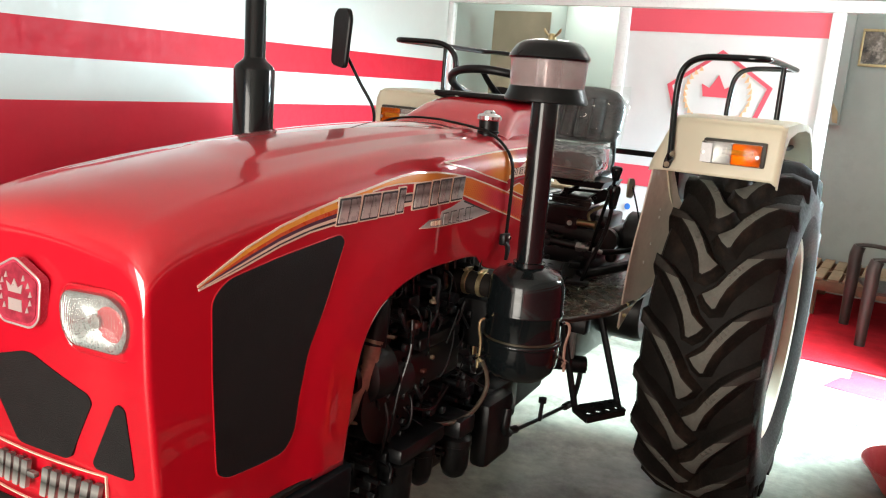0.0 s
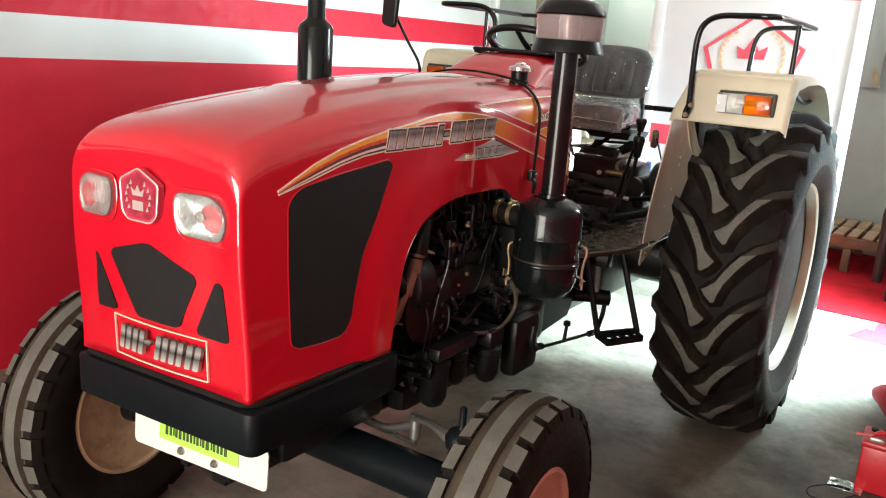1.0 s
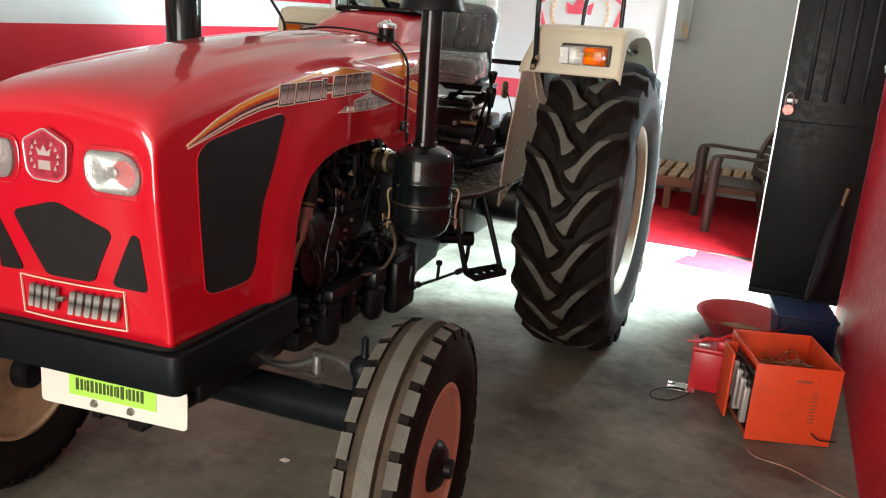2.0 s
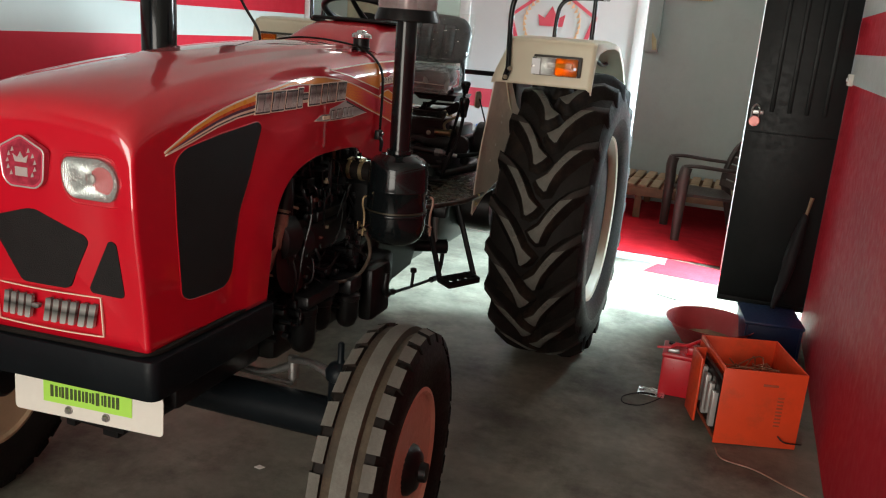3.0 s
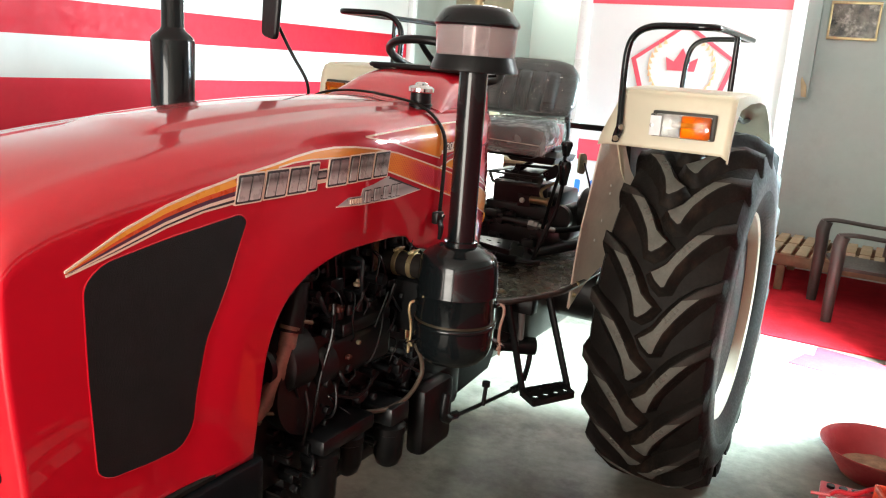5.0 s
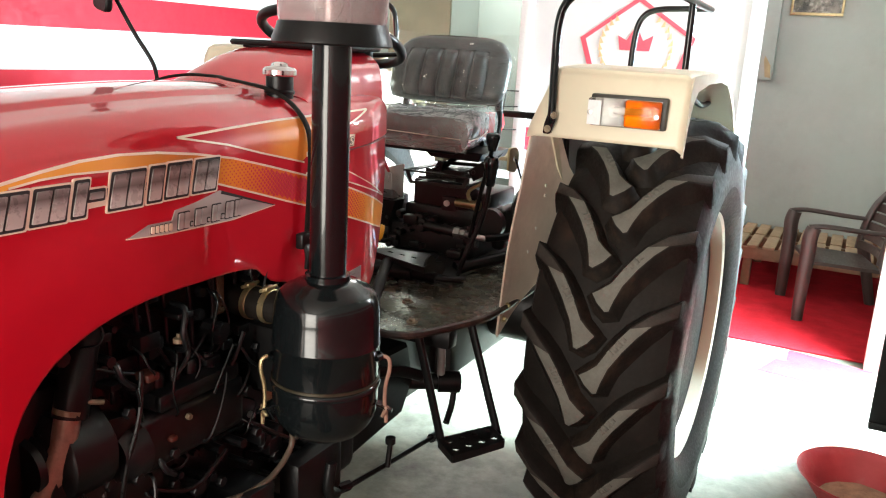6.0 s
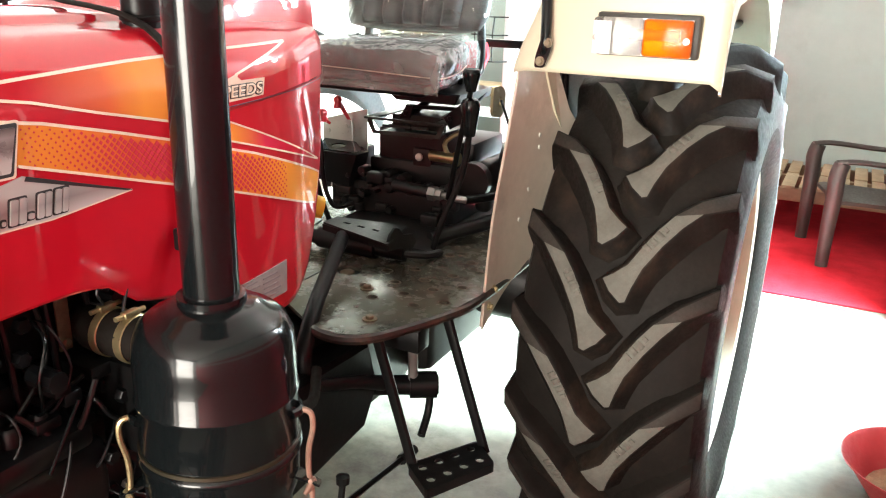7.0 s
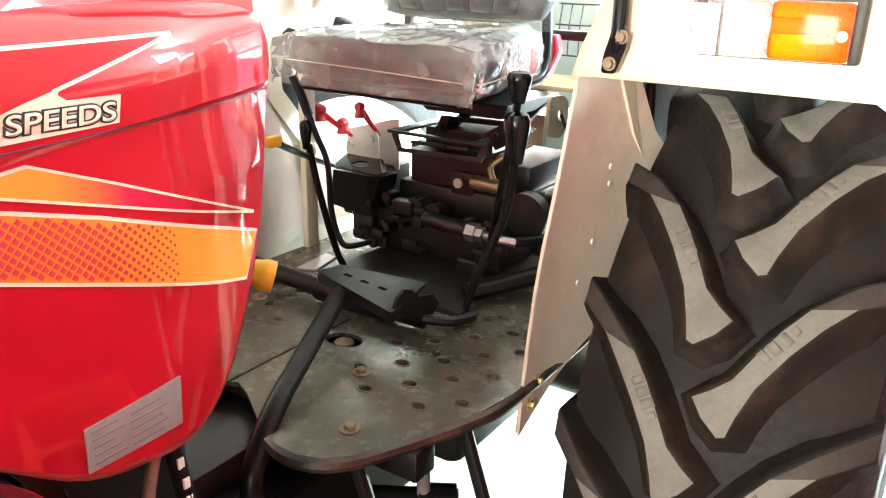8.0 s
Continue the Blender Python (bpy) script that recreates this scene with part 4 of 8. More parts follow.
def build_front_wheel(x, out, y, turn):
    at, R, w = (x, y, 0.388), 0.388, 0.175
    o = out
    bm = B()
    h = w / 2
    lathe(bm, [(0.215, -h * 0.7), (0.23, -h * 0.85), (0.30, -h), (0.345, -h * 0.97), (0.372, -h * 0.80), (0.374, -0.056), (0.374, -0.045), (0.369, -0.040),
               (0.366, -0.024), (0.385, -0.020), (R, 0), (0.385, 0.020), (0.366, 0.024), (0.369, 0.040), (0.374, 0.045), (0.374, 0.056), (0.372, h * 0.80), (0.345, h * 0.97), (0.30, h), (0.23, h * 0.85), (0.215, h * 0.7)], at, 'x', 72)
    for f in bm.faces:
        if f.calc_center_median().x - x < 0.021 and f.calc_center_median().x - x > -0.021 and (f.calc_center_median() - Vector(at)).length > 0.375:
            f.material_index = 1
        elif abs(f.calc_center_median().x - x) < 0.046 and (f.calc_center_median() - Vector(at)).length > 0.35:
            f.material_index = 2
    wheel = part("front_wheel", bm, [RUBBER, LUG_TOP, GROOVE_DUST], tractor, "black three-ribbed front tyre with dusty worn ribs")
    # shoulder blocks
    bm = B()
    lo, hi = 0.36, 0.385
    verts = []
    for r_, u0, u1 in ((lo, 0.044, 0.088), (hi, 0.048, 0.079)):
        verts.append([bm.verts.new((u, -r_2 * math.cos(a), r_2 * math.sin(a))) for u, r_2 in ((u0, r_), (u1, r_ - 0.010)) for a in (radians(-4.6), radians(4.6))])
    a, b = verts
    f = bm.faces.new((b[0], b[1], b[3], b[2]))
    f.material_index = 1
    for i, j in ((0, 1), (1, 3), (3, 2), (2, 0)):
        bm.faces.new((a[i], a[j], b[j], b[i]))
    me = mesh_of("tread_block", bm, [RUBBER, LUG_TOP], False)
    for s in (1, -1):
        for k in range(28):
            ob = new("tread_block", me)
            ob.parent = wheel
            ob.matrix_local = Matrix.Translation(at) @ Matrix.Rotation(2 * math.pi * (k + (0.5 if s < 0 else 0)) / 28, 4, 'X') @ Matrix.Rotation(math.pi if s < 0 else 0, 4, 'Y') @ (Matrix.Rotation(math.pi, 4, 'X') if s < 0 else Matrix.Identity(4))
    bm = B()
    lathe(bm, [(0.218, h * 0.72 * o), (0.232, h * 0.80 * o), (0.215, h * 0.84 * o), (0.205, h * 0.7 * o), (0.19, h * 0.3 * o), (0.15, h * 0.15 * o), (0.09, h * 0.3 * o), (0.07, h * 0.75 * o), (0.05, h * 1.0 * o), (0.0, h * 1.05 * o)], at, 'x', 48)
    lathe(bm, [(0.218, -h * 0.72 * o), (0.232, -h * 0.80 * o), (0.215, -h * 0.84 * o), (0.205, -h * 0.7 * o), (0.19, -h * 0.1 * o), (0.19, h * 0.2 * o)], at, 'x', 48)
    part("rim", bm, RIM_ORANGE if x > CX else RIM_TAN, wheel, "salmon primer steel rim" if x > CX else "tan steel rim")
    bm = B()
    lathe(bm, [(0.072, h * 0.70 * o), (0.068, h * 0.85 * o), (0.050, h * 1.04 * o), (0.028, h * 1.10 * o), (0.026, h * 1.30 * o), (0.0, h * 1.34 * o)], at, 'x', 28)
    part("hub_cap", bm, BLACK, wheel, "black greasy hub cap")
    for k in range(5):
        a = 2 * math.pi * (k + 0.3) / 5
        bm = B()
        bolt(bm, (x + h * 0.24 * o, y + 0.112 * math.cos(a), at[2] + 0.112 * math.sin(a)), 'x', 0.011, 0.016 * o)
        part("wheel_bolt", bm, DULL_BOLT, wheel)
    bm = B()
    lathe(bm, [(0.0, -h * 1.25 * o), (0.045, -h * 1.25 * o), (0.055, -h * 1.15 * o), (0.06, -h * 0.7 * o), (0.105, -h * 0.55 * o), (0.115, -h * 0.2 * o), (0.115, h * 0.1 * o)], at, 'x', 32)
    part("hub_drum", bm, BLACK, wheel, "black hub drum")
    # steered: turned about the upright through its middle
    wheel.matrix_local = Matrix.Translation(-BASES["tractor"]) @ Matrix.Translation(at) @ Matrix.Rotation(radians(turn), 4, 'Z') @ Matrix.Translation(-Vector(at))


build_rear_wheel(-0.555, 1)
build_rear_wheel(2 * CX + 0.555, -1)
build_front_wheel(-0.556, 1, 1.268, 5.5)
build_front_wheel(2 * CX + 0.556, -1, 1.165, 6)


def mirror(x):
    return 2 * CX - x


def plate_with_holes(bm, outer, holes, a, b, axis='z', mi=0):
    """A flat sheet from a to b along the axis, with openings through it."""
    def place(p, h):
        return {'x': (h, p[0], p[1]), 'y': (p[0], h, p[1]), 'z': (p[0], p[1], h)}[axis]
    edges = []
    for loop in (outer, *holes):
        vs = [bm.verts.new(place(p, a)) for p in loop]
        edges += [bm.edges.new((vs[i], vs[(i + 1) % len(vs)])) for i in range(len(vs))]
    r = bmesh.ops.triangle_fill(bm, use_beauty=True, use_dissolve=False, edges=edges)
    faces = [f for f in r["geom"] if isinstance(f, bmesh.types.BMFace)]
    e = bmesh.ops.extrude_face_region(bm, geom=faces)
    k = 'xyz'.index(axis)
    for v in e["geom"]:
        if isinstance(v, bmesh.types.BMVert):
            v.co[k] = b
    for f in bm.faces:
        f.material_index = mi
    return bm


def ring_pts(x, y, r, n=12, sy=1.0):
    return [(x + r * math.cos(2 * math.pi * q / n), y + r * sy * math.sin(2 * math.pi * q / n)) for q in range(n)]


# ---- air cleaner
AX, AY = -0.846, 1.905


def build_air_cleaner():
    at = (AX, AY, 0)
    bm = B()
    lathe(bm, [(0.0, 0.826), (0.045, 0.828), (0.072, 0.838), (0.090, 0.858), (0.0985, 0.882), (0.1005, 0.905), (0.1005, 0.930), (0.1035, 0.932), (0.1045, 0.936), (0.1035, 0.940), (0.1005, 0.943), (0.1005, 0.950),
               (0.1005, 1.012), (0.1025, 1.015), (0.1025, 1.019), (0.1005, 1.022), (0.1005, 1.072), (0.098, 1.093), (0.091, 1.110), (0.080, 1.120), (0.068, 1.124), (0.062, 1.130), (0.05, 1.133), (0.042, 1.135), (0.042, 1.146), (0.035, 1.147)], at, seg=64)
    tank = part("air_cleaner", bm, BLACK_GLOSS, tractor, "glossy black oil bath air cleaner")
    bm = B()
    lathe(bm, [(0.034, 1.135), (0.034, 1.565)], at, seg=36)
    part("intake_pipe", bm, BLACK_GLOSS, tank)
    bm = B()
    lathe(bm, [(0.0, 1.566), (0.06, 1.565), (0.088, 1.561), (0.100, 1.555), (0.104, 1.558), (0.103, 1.566), (0.096, 1.584), (0.094, 1.592), (0.0, 1.594)], at, seg=48)
    part("precleaner_skirt", bm, BLACK, tank)
    bm = B()
    lathe(bm, [(0.090, 1.590), (0.0935, 1.60), (0.096, 1.659), (0.093, 1.659), (0.0905, 1.60), (0.087, 1.591)], at, seg=48, closed=True)
    part("bowl", bm, BOWL, tank, "dusty translucent bowl")
    bm = B()
    lathe(bm, [(0.030, 1.59), (0.030, 1.66)], at, seg=24)
    part("bowl_core", bm, REFLECTOR, tank)
    bm = B()
    lathe(bm, [(0.0, 1.658), (0.099, 1.658), (0.1015, 1.663), (0.099, 1.670), (0.092, 1.680), (0.083, 1.693), (0.068, 1.702), (0.043, 1.706), (0.02, 1.707), (0.0, 1.708)], at, seg=48)
    part("cap", bm, BLACK_GLOSS, tank, "black plastic cap")
    bm = B()
    lathe(bm, [(0.010, 1.706), (0.010, 1.716), (0.006, 1.722), (0.0, 1.723)], at, seg=12)
    for s in (-1, 1):
        tube(bm, [(AX + s * 0.006, AY, 1.714), (AX + s * 0.018, AY, 1.726), (AX + s * 0.022, AY, 1.734)], [0.004, 0.006, 0.003], 8, 4, flat=0.5)
    part("wing_nut", bm, BRASS, tank, "brass wing nut")
    # wire band and a wire clip on each side
    bm = B()
    lathe(bm, [(0.1008, 0.944), (0.1030, 0.9445), (0.1030, 0.9495), (0.1008, 0.950)], at, seg=56, closed=True)
    part("wire_band", bm, mat("dark_brass_wire", (0.05, 0.042, 0.026), 0.4, metal=0.5, vary=0.2, scale=30), tank, "dull brass wire band")
    for ang in (-132, 22):
        ca, sa = math.cos(radians(ang)), math.sin(radians(ang))
        def q(r, z, w=0.0):
            return (AX + r * ca - w * sa, AY + r * sa + w * ca, z)
        bm = B()
        tube(bm, [q(0.1010, 0.990), q(0.1130, 0.992), q(0.1210, 0.985), q(0.1220, 0.965), q(0.1160, 0.935), q(0.1150, 0.905), q(0.1170, 0.885)], 0.0040, 8, 5)
        tube(bm, [q(0.1130, 0.876, -0.016), q(0.1200, 0.886), q(0.1130, 0.880, 0.016)], [0.003, 0.006, 0.003], 8, 4)
        tube(bm, [q(0.1180, 0.888), q(0.1190, 0.858)], [0.005, 0.0035], 8, 2)
        tube(bm, [q(0.1190, 0.892, -0.010), q(0.1190, 0.878, 0.012)], 0.003, 8, 2)
        part("clip", bm, RUST if ang > -90 else BRASS, tank, "zinc plated wire clip")
        bm = B()
        prism(bm, [(-0.012, 0.0), (0.012, 0.0), (0.006, 0.030), (-0.006, 0.030)], 'y', -0.002, 0.002)
        for v in bm.verts:
            v.co = Vector(q(0.100 + v.co.z, 0.898 - v.co.z * 0.5, v.co.x)) + Vector((0, 0, v.co.y))
        part("clip_bracket", bm, BLACK_GLOSS, tank)
        bm = B()
        tube(bm, [q(0.0990, 0.991, -0.014), q(0.1060, 0.991), q(0.0990, 0.991, 0.014)], 0.006, 8, 3)
        part("clip_eye", bm, BLACK_GLOSS, tank)
    # outlet hose with two band clamps
    bm = B()
    tube(bm, [(AX - 0.08, AY - 0.012, 1.062), (AX - 0.15, AY - 0.015, 1.062), (AX - 0.20, AY - 0.010, 1.06), (AX - 0.30, AY + 0.05, 1.05)], 0.031, 20, 5)
    part("outlet_hose", bm, RUBBER, tank)
    for dx in (0.122, 0.166):
        bm = B()
        lathe(bm, [(0.0325, -0.007), (0.0340, -0.006), (0.0340, 0.006), (0.0325, 0.007)], (AX - dx, AY - 0.014, 1.062), 'x', 28, closed=True)
        box(bm, AX - dx - 0.006, AX - dx + 0.006, AY - 0.032, AY - 0.006, 1.094, 1.104, 0.003)
        tube(bm, [(AX - dx, AY - 0.044, 1.099), (AX - dx, AY + 0.004, 1.099)], 0.0035, 8, 2)
        part("clamp", bm, BRASS, tank, "yellow zinc band clamp")
    # carrier bracket to the engine
    bm = B()
    box(bm, AX - 0.20, AX - 0.06, AY - 0.02, AY + 0.06, 0.885, 1.02, 0.006)
    box(bm, AX - 0.24, AX - 0.17, AY - 0.05, AY + 0.05, 1.0, 1.02, 0.003)
    part("bracket", bm, BLACK, tank)
    bm = B()
    box(bm, AX - 0.222, AX - 0.218, AY - 0.055, AY - 0.035, 1.035, 1.125, 0.001)
    bolt(bm, (AX - 0.218, AY - 0.045, 1.046), 'x', 0.006, 0.005)
    part("hanger_strip", bm, DULL_BOLT, tank, "dull plated hanger strip")


build_air_cleaner()

# ---- exhaust
bm = B()
MX, MY = -1.70, 1.77
lathe(bm, [(0.03, 1.0), (0.03, 1.12), (0.058, 1.14), (0.0585, 1.575), (0.055, 1.586), (0.034, 1.604), (0.030, 1.612), (0.0305, 2.35), (0.027, 2.35), (0.027, 1.62)], (MX, MY, 0), seg=40)
exhaust = part("exhaust", bm, BLACK_GLOSS, tractor, "glossy black vertical exhaust")
bm = B()
tube(bm, [(MX, MY, 1.02), (MX, MY, 0.95), (MX + 0.10, MY, 0.90), (MX + 0.25, MY, 0.90)], 0.032, 14, 5)
part("elbow", bm, BLACK, exhaust)


# ---- mudguards
def build_mudguard(s):
    """s: +1 for the side whose wheel is nearer to +x."""
    X = (lambda x: x) if s > 0 else mirror
    xo = X(-0.418)
    line = [(2.868, 1.336), (2.878, 1.40), (2.892, 1.49), (2.905, 1.515), (2.935, 1.53), (3.15, 1.535), (3.36, 1.528), (3.50, 1.512), (3.57, 1.485), (3.66, 1.44), (3.85, 1.31), (4.02, 1.10)]
    bm = B()
    pts = [(p[1], p[2]) for p in curve_points([(0, *q) for q in line], 4)]
    rows = []
    for k, (y, z) in enumerate(pts):
        # the front panel leans in towards its top inner corner
        lean = smoothstep(1.33, 1.53, z) * 0.055 if y < 2.94 else 0.055
        row = []
        for t in (0, 0.08, 0.25, 0.5, 0.75, 0.95, 1):
            xa = -0.848 + lean
            x = X(xa + (-0.415 - xa) * t)
            drop = 0.014 * (t > 0.99) + 0.006 * (t < 0.01)
            row.append(bm.verts.new((x, y, z - drop)))
        rows.append(row)
    for a, b in zip(rows, rows[1:]):
        for q in range(6):
            bm.faces.new((a[q], a[q + 1], b[q + 1], b[q]))
    bmesh.ops.recalc_face_normals(bm, faces=bm.faces)
    guard = part("mudguard", bm, CREAM, tractor, "cream painted steel mudguard")
    sol = guard.modifiers.new("sheet", 'SOLIDIFY')
    sol.thickness, sol.offset = 0.004, 0
    # narrow outer flange, widest at the front corner
    bm = B()
    edge = [(2.866, 1.318), (2.880, 1.40), (2.893, 1.49), (2.915, 1.522), (3.15, 1.532), (3.36, 1.525), (3.50, 1.508), (3.565, 1.482), (3.66, 1.435), (3.85, 1.305)]
    within = [(2.884, 1.312), (2.902, 1.39), (2.935, 1.448), (2.985, 1.482), (3.15, 1.500), (3.36, 1.502), (3.485, 1.490), (3.550, 1.466), (3.645, 1.420), (3.835, 1.292)]
    plate_with_holes(bm, edge + within[::-1], [], xo, xo + s * 0.004, 'x')
    part("outer_lip", bm, CREAM, guard)
    # inner guard sheet down to the platform
    bm = B()
    if s > 0:
        inner = [(2.835, 1.336), (2.783, 0.752), (2.862, 0.792), (2.99, 0.86), (3.16, 0.93), (3.24, 1.0), (3.22, 1.08), (3.16, 1.15), (3.08, 1.23), (3.01, 1.336)]
    else:
        inner = [(2.828, 1.335), (2.783, 0.752), (2.862, 0.792), (3.0, 0.836), (3.95, 0.84), (4.0, 1.22), (3.80, 1.40), (3.55, 1.50), (2.93, 1.51), (2.872, 1.335)]
    bm.faces.new([bm.verts.new((0, *q)) for q in inner])
    for axis, lo, hi, step in (((0, 1, 0), 2.80, 4.0, 0.03), ((0, 0, 1), 0.78, 1.5, 0.06)):
        k = lo
        while k < hi:
            bmesh.ops.bisect_plane(bm, geom=bm.verts[:] + bm.edges[:] + bm.faces[:], plane_co=tuple(c * k for c in axis), plane_no=axis)
            k += step
    bmesh.ops.triangulate(bm, faces=bm.faces[:])
    # straight along its front edge, then rolled outwards towards the tyre
    for v in bm.verts:
        d = max(0.0, min(0.30, v.co.y - 2.875))
        v.co.x = X(-0.860) + s * (0.035 * smoothstep(0.9, 1.4, v.co.z) + 0.02 * (min(v.co.y, 2.875) - 2.80) + 0.62 * d * d + 0.10 * d)
    sheet = bmesh.ops.extrude_face_region(bm, geom=bm.faces[:])
    for v in sheet["geom"]:
        if isinstance(v, bmesh.types.BMVert):
            v.co.x += s * 0.003
    part("inner_guard", bm, CREAM_IN, guard, "dull beige inner guard sheet")
    bm = B()
    strip = [(2.955, 1.337), (3.012, 1.337), (3.075, 1.24), (3.155, 1.155), (3.22, 1.08), (3.24, 1.0), (3.21, 0.98), (3.18, 1.06), (3.11, 1.13), (3.02, 1.23)]
    prism(bm, strip, 'x', X(-0.806), X(-0.800))
    for v in bm.verts:
        v.co.x += s * 0.10 * (v.co.y - 3.0)
    part("flange", bm, CREAM, guard)
    bm = B()
    tube(bm, [(X(-0.824), 2.836, 1.333), (X(-0.838), 2.823, 1.18), (X(-0.856), 2.808, 1.0), (X(-0.862), 2.785, 0.757)], 0.0035, 8, 3)
    part("rolled_edge", bm, CREAM_IN, guard, "rolled beige front edge")
    # pale discs in place of small holes with brightness behind them
    for y, z in ((2.977, 1.18), (2.983, 1.15), (2.965, 1.05), (2.94, 0.98)):
        bm = B()
        lathe(bm, [(0.0052, 0.0), (0.0052, s * 0.003), (0.0, s * 0.003)], (X(-0.857) + s * (0.035 * smoothstep(0.9, 1.4, z) + 0.0015 + 0.62 * (y - 2.875) ** 2 + 0.10 * (y - 2.875)), y, z), 'x', 10)
        part("rivet", bm, PAPER, guard, "pale disc in place of a bright hole")
    if s > 0:
        bm = B()
        tube(bm, [(-0.812, 3.08, 1.48), (-0.806, 3.10, 1.30), (-0.803, 3.10, 1.24), (-0.806, 3.10, 1.165), (-0.83, 3.14, 1.05)], 0.009, 10, 4)
        hs = part("cable_sleeve", bm, BLACK, guard, "black cable sleeve with white tape")
        bm = B()
        tube(bm, [(-0.8045, 3.10, 1.225), (-0.805, 3.10, 1.195)], 0.0105, 12, 2)
        part("tape", bm, PAPER, hs, "white tape")
        # added black sheet: the arch is only in deep shade here
        bm = B()
        prism(bm, [(2.99, 1.336), (3.16, 1.0), (3.26, 0.92), (3.95, 0.95), (4.0, 1.22), (3.80, 1.36), (3.55, 1.41), (3.15, 1.36)], 'x', -0.874, -0.870)
        part("arch_liner", bm, BLACK, guard, "black sheet that stands for the shade in the wheel arch")
    if s < 0:
        bm = B()
        box(bm, X(-0.880), X(-0.862), 3.085, 3.125, 0.838, 1.42, 0.004)
        part("guard_post", bm, CREAM, guard)
    for y, z in ((2.812, 0.80), (2.835, 0.835)):
        bm = B()
        lathe(bm, [(0.011, 0), (0.011, s * 0.002), (0.0, s * 0.002)], (X(-0.856), y, z), 'x', 14)
        bolt(bm, (X(-0.856) + s * 0.002, y, z), 'x', 0.007, s * 0.008)
        part("bolt", bm, BRASS, guard)
    if s > 0:
        bm = B()
        tube(bm, [(-0.50, 3.74, 1.47), (-0.50, 3.75, 1.436), (-0.50, 3.60, 1.418), (-0.50, 3.42, 1.440), (-0.52, 3.25, 1.50)], 0.010, 8, 5)
        part("cable", bm, BLACK, guard, "black lamp cable under the sheet")
    # lamp on its front
    bm = B()
    box(bm, min(X(-0.669), X(-0.464)), max(X(-0.669), X(-0.464)), 2.8585, 2.884, 1.380, 1.464, 0.005)
    lampbody = part("side_lamp", bm, LAMP_BASE, guard, "clear and amber side lamp in a black frame")
    bm = B()
    box(bm, X(-0.565) - 0.088, X(-0.565) + 0.088, 2.855, 2.8583, 1.383, 1.455)
    part("lamp_reflector", bm, REFLECTOR_SOFT, lampbody)
    a0, a1 = sorted((X(-0.670), X(-0.572)))
    b0, b1 = sorted((X(-0.570), X(-0.475)))
    bm = B()
    box(bm, a0, a1, 2.836, 2.8545, 1.383, 1.455, 0.006)
    part("clear_lens", bm, CLEAR_LENS, lampbody, "clear ribbed lens")
    bm = B()
    box(bm, b0, b1, 2.836, 2.8545, 1.383, 1.455, 0.006)
    part("amber_lens", bm, AMBER, lampbody, "amber lens")
    for xx in (X(-0.662), X(-0.484)):
        bm = B()
        lathe(bm, [(0.0065, 0), (0.0065, -0.004), (0.0, -0.005)], (xx, 2.8355, 1.416), 'y', 12)
        part("screw", bm, STEEL, lampbody)
    bm = B()
    box(bm, min(X(-0.668), X(-0.632)), max(X(-0.668), X(-0.632)), 2.8345, 2.8358, 1.384, 1.448, 0.0)
    part("white_reflector", bm, ALU, lampbody, "white reflector tab")
    bm = B()
    xx = X(-0.55)
    tube(bm, [(xx - 0.05, 2.850, 1.424), (xx + 0.05, 2.850, 1.424)], 0.010, 10, 2)
    part("bulb", bm, PAPER, lampbody)
    # grab rail
    bm = B()
    tube(bm, [(X(-0.779), 2.864, 1.372), (X(-0.776), 2.858, 1.395), (X(-0.779), 2.866, 1.44), (X(-0.788), 2.885, 1.52), (X(-0.791), 2.895, 1.64), (X(-0.770), 2.893, 1.700), (X(-0.715), 2.883, 1.728), (X(-0.62), 2.868, 1.732),
              (X(-0.545), 2.862, 1.732), (X(-0.515), 2.885, 1.733), (X(-0.505), 2.95, 1.733), (X(-0.51), 3.25, 1.733), (X(-0.525), 3.66, 1.733)], 0.0115, 12, 6)
    rail = part("grab_rail", bm, BLACK_GLOSS, guard, "black tubular grab rail")
    bm = B()
    tube(bm, [(X(-0.512), 3.27, 1.53), (X(-0.512), 3.27, 1.728)], 0.0105, 12, 2)
    part("rail_post", bm, BLACK_GLOSS, rail)
    bm = B()
    tube(bm, [(X(-0.765), 3.60, 1.50), (X(-0.76), 3.60, 1.62), (X(-0.745), 3.60, 1.69), (X(-0.70), 3.60, 1.722), (X(-0.60), 3.60, 1.73), (X(-0.525), 3.60, 1.731)], 0.0105, 12, 6)
    part("rail_post", bm, BLACK_GLOSS, rail)
    bm = B()
    prism(bm, round_poly([(X(-0.796), 1.345), (X(-0.774), 1.345), (X(-0.760), 1.385), (X(-0.766), 1.415), (X(-0.782), 1.412), (X(-0.794), 1.37)], 0.006), 'y', 2.852, 2.862)
    foot = part("rail_foot", bm, BLACK_GLOSS, rail)
    for bx, bz in ((-0.783, 1.359), (-0.768, 1.397)):
        bm = B()
        lathe(bm, [(0.010, 0), (0.010, -0.003), (0.0, -0.003)], (X(bx), 2.852, bz), 'y', 14)
        bolt(bm, (X(bx), 2.849, bz), 'y', 0.0075, -0.006)
        part("bolt", bm, DULL_BOLT, foot)


build_mudguard(1)
build_mudguard(-1)

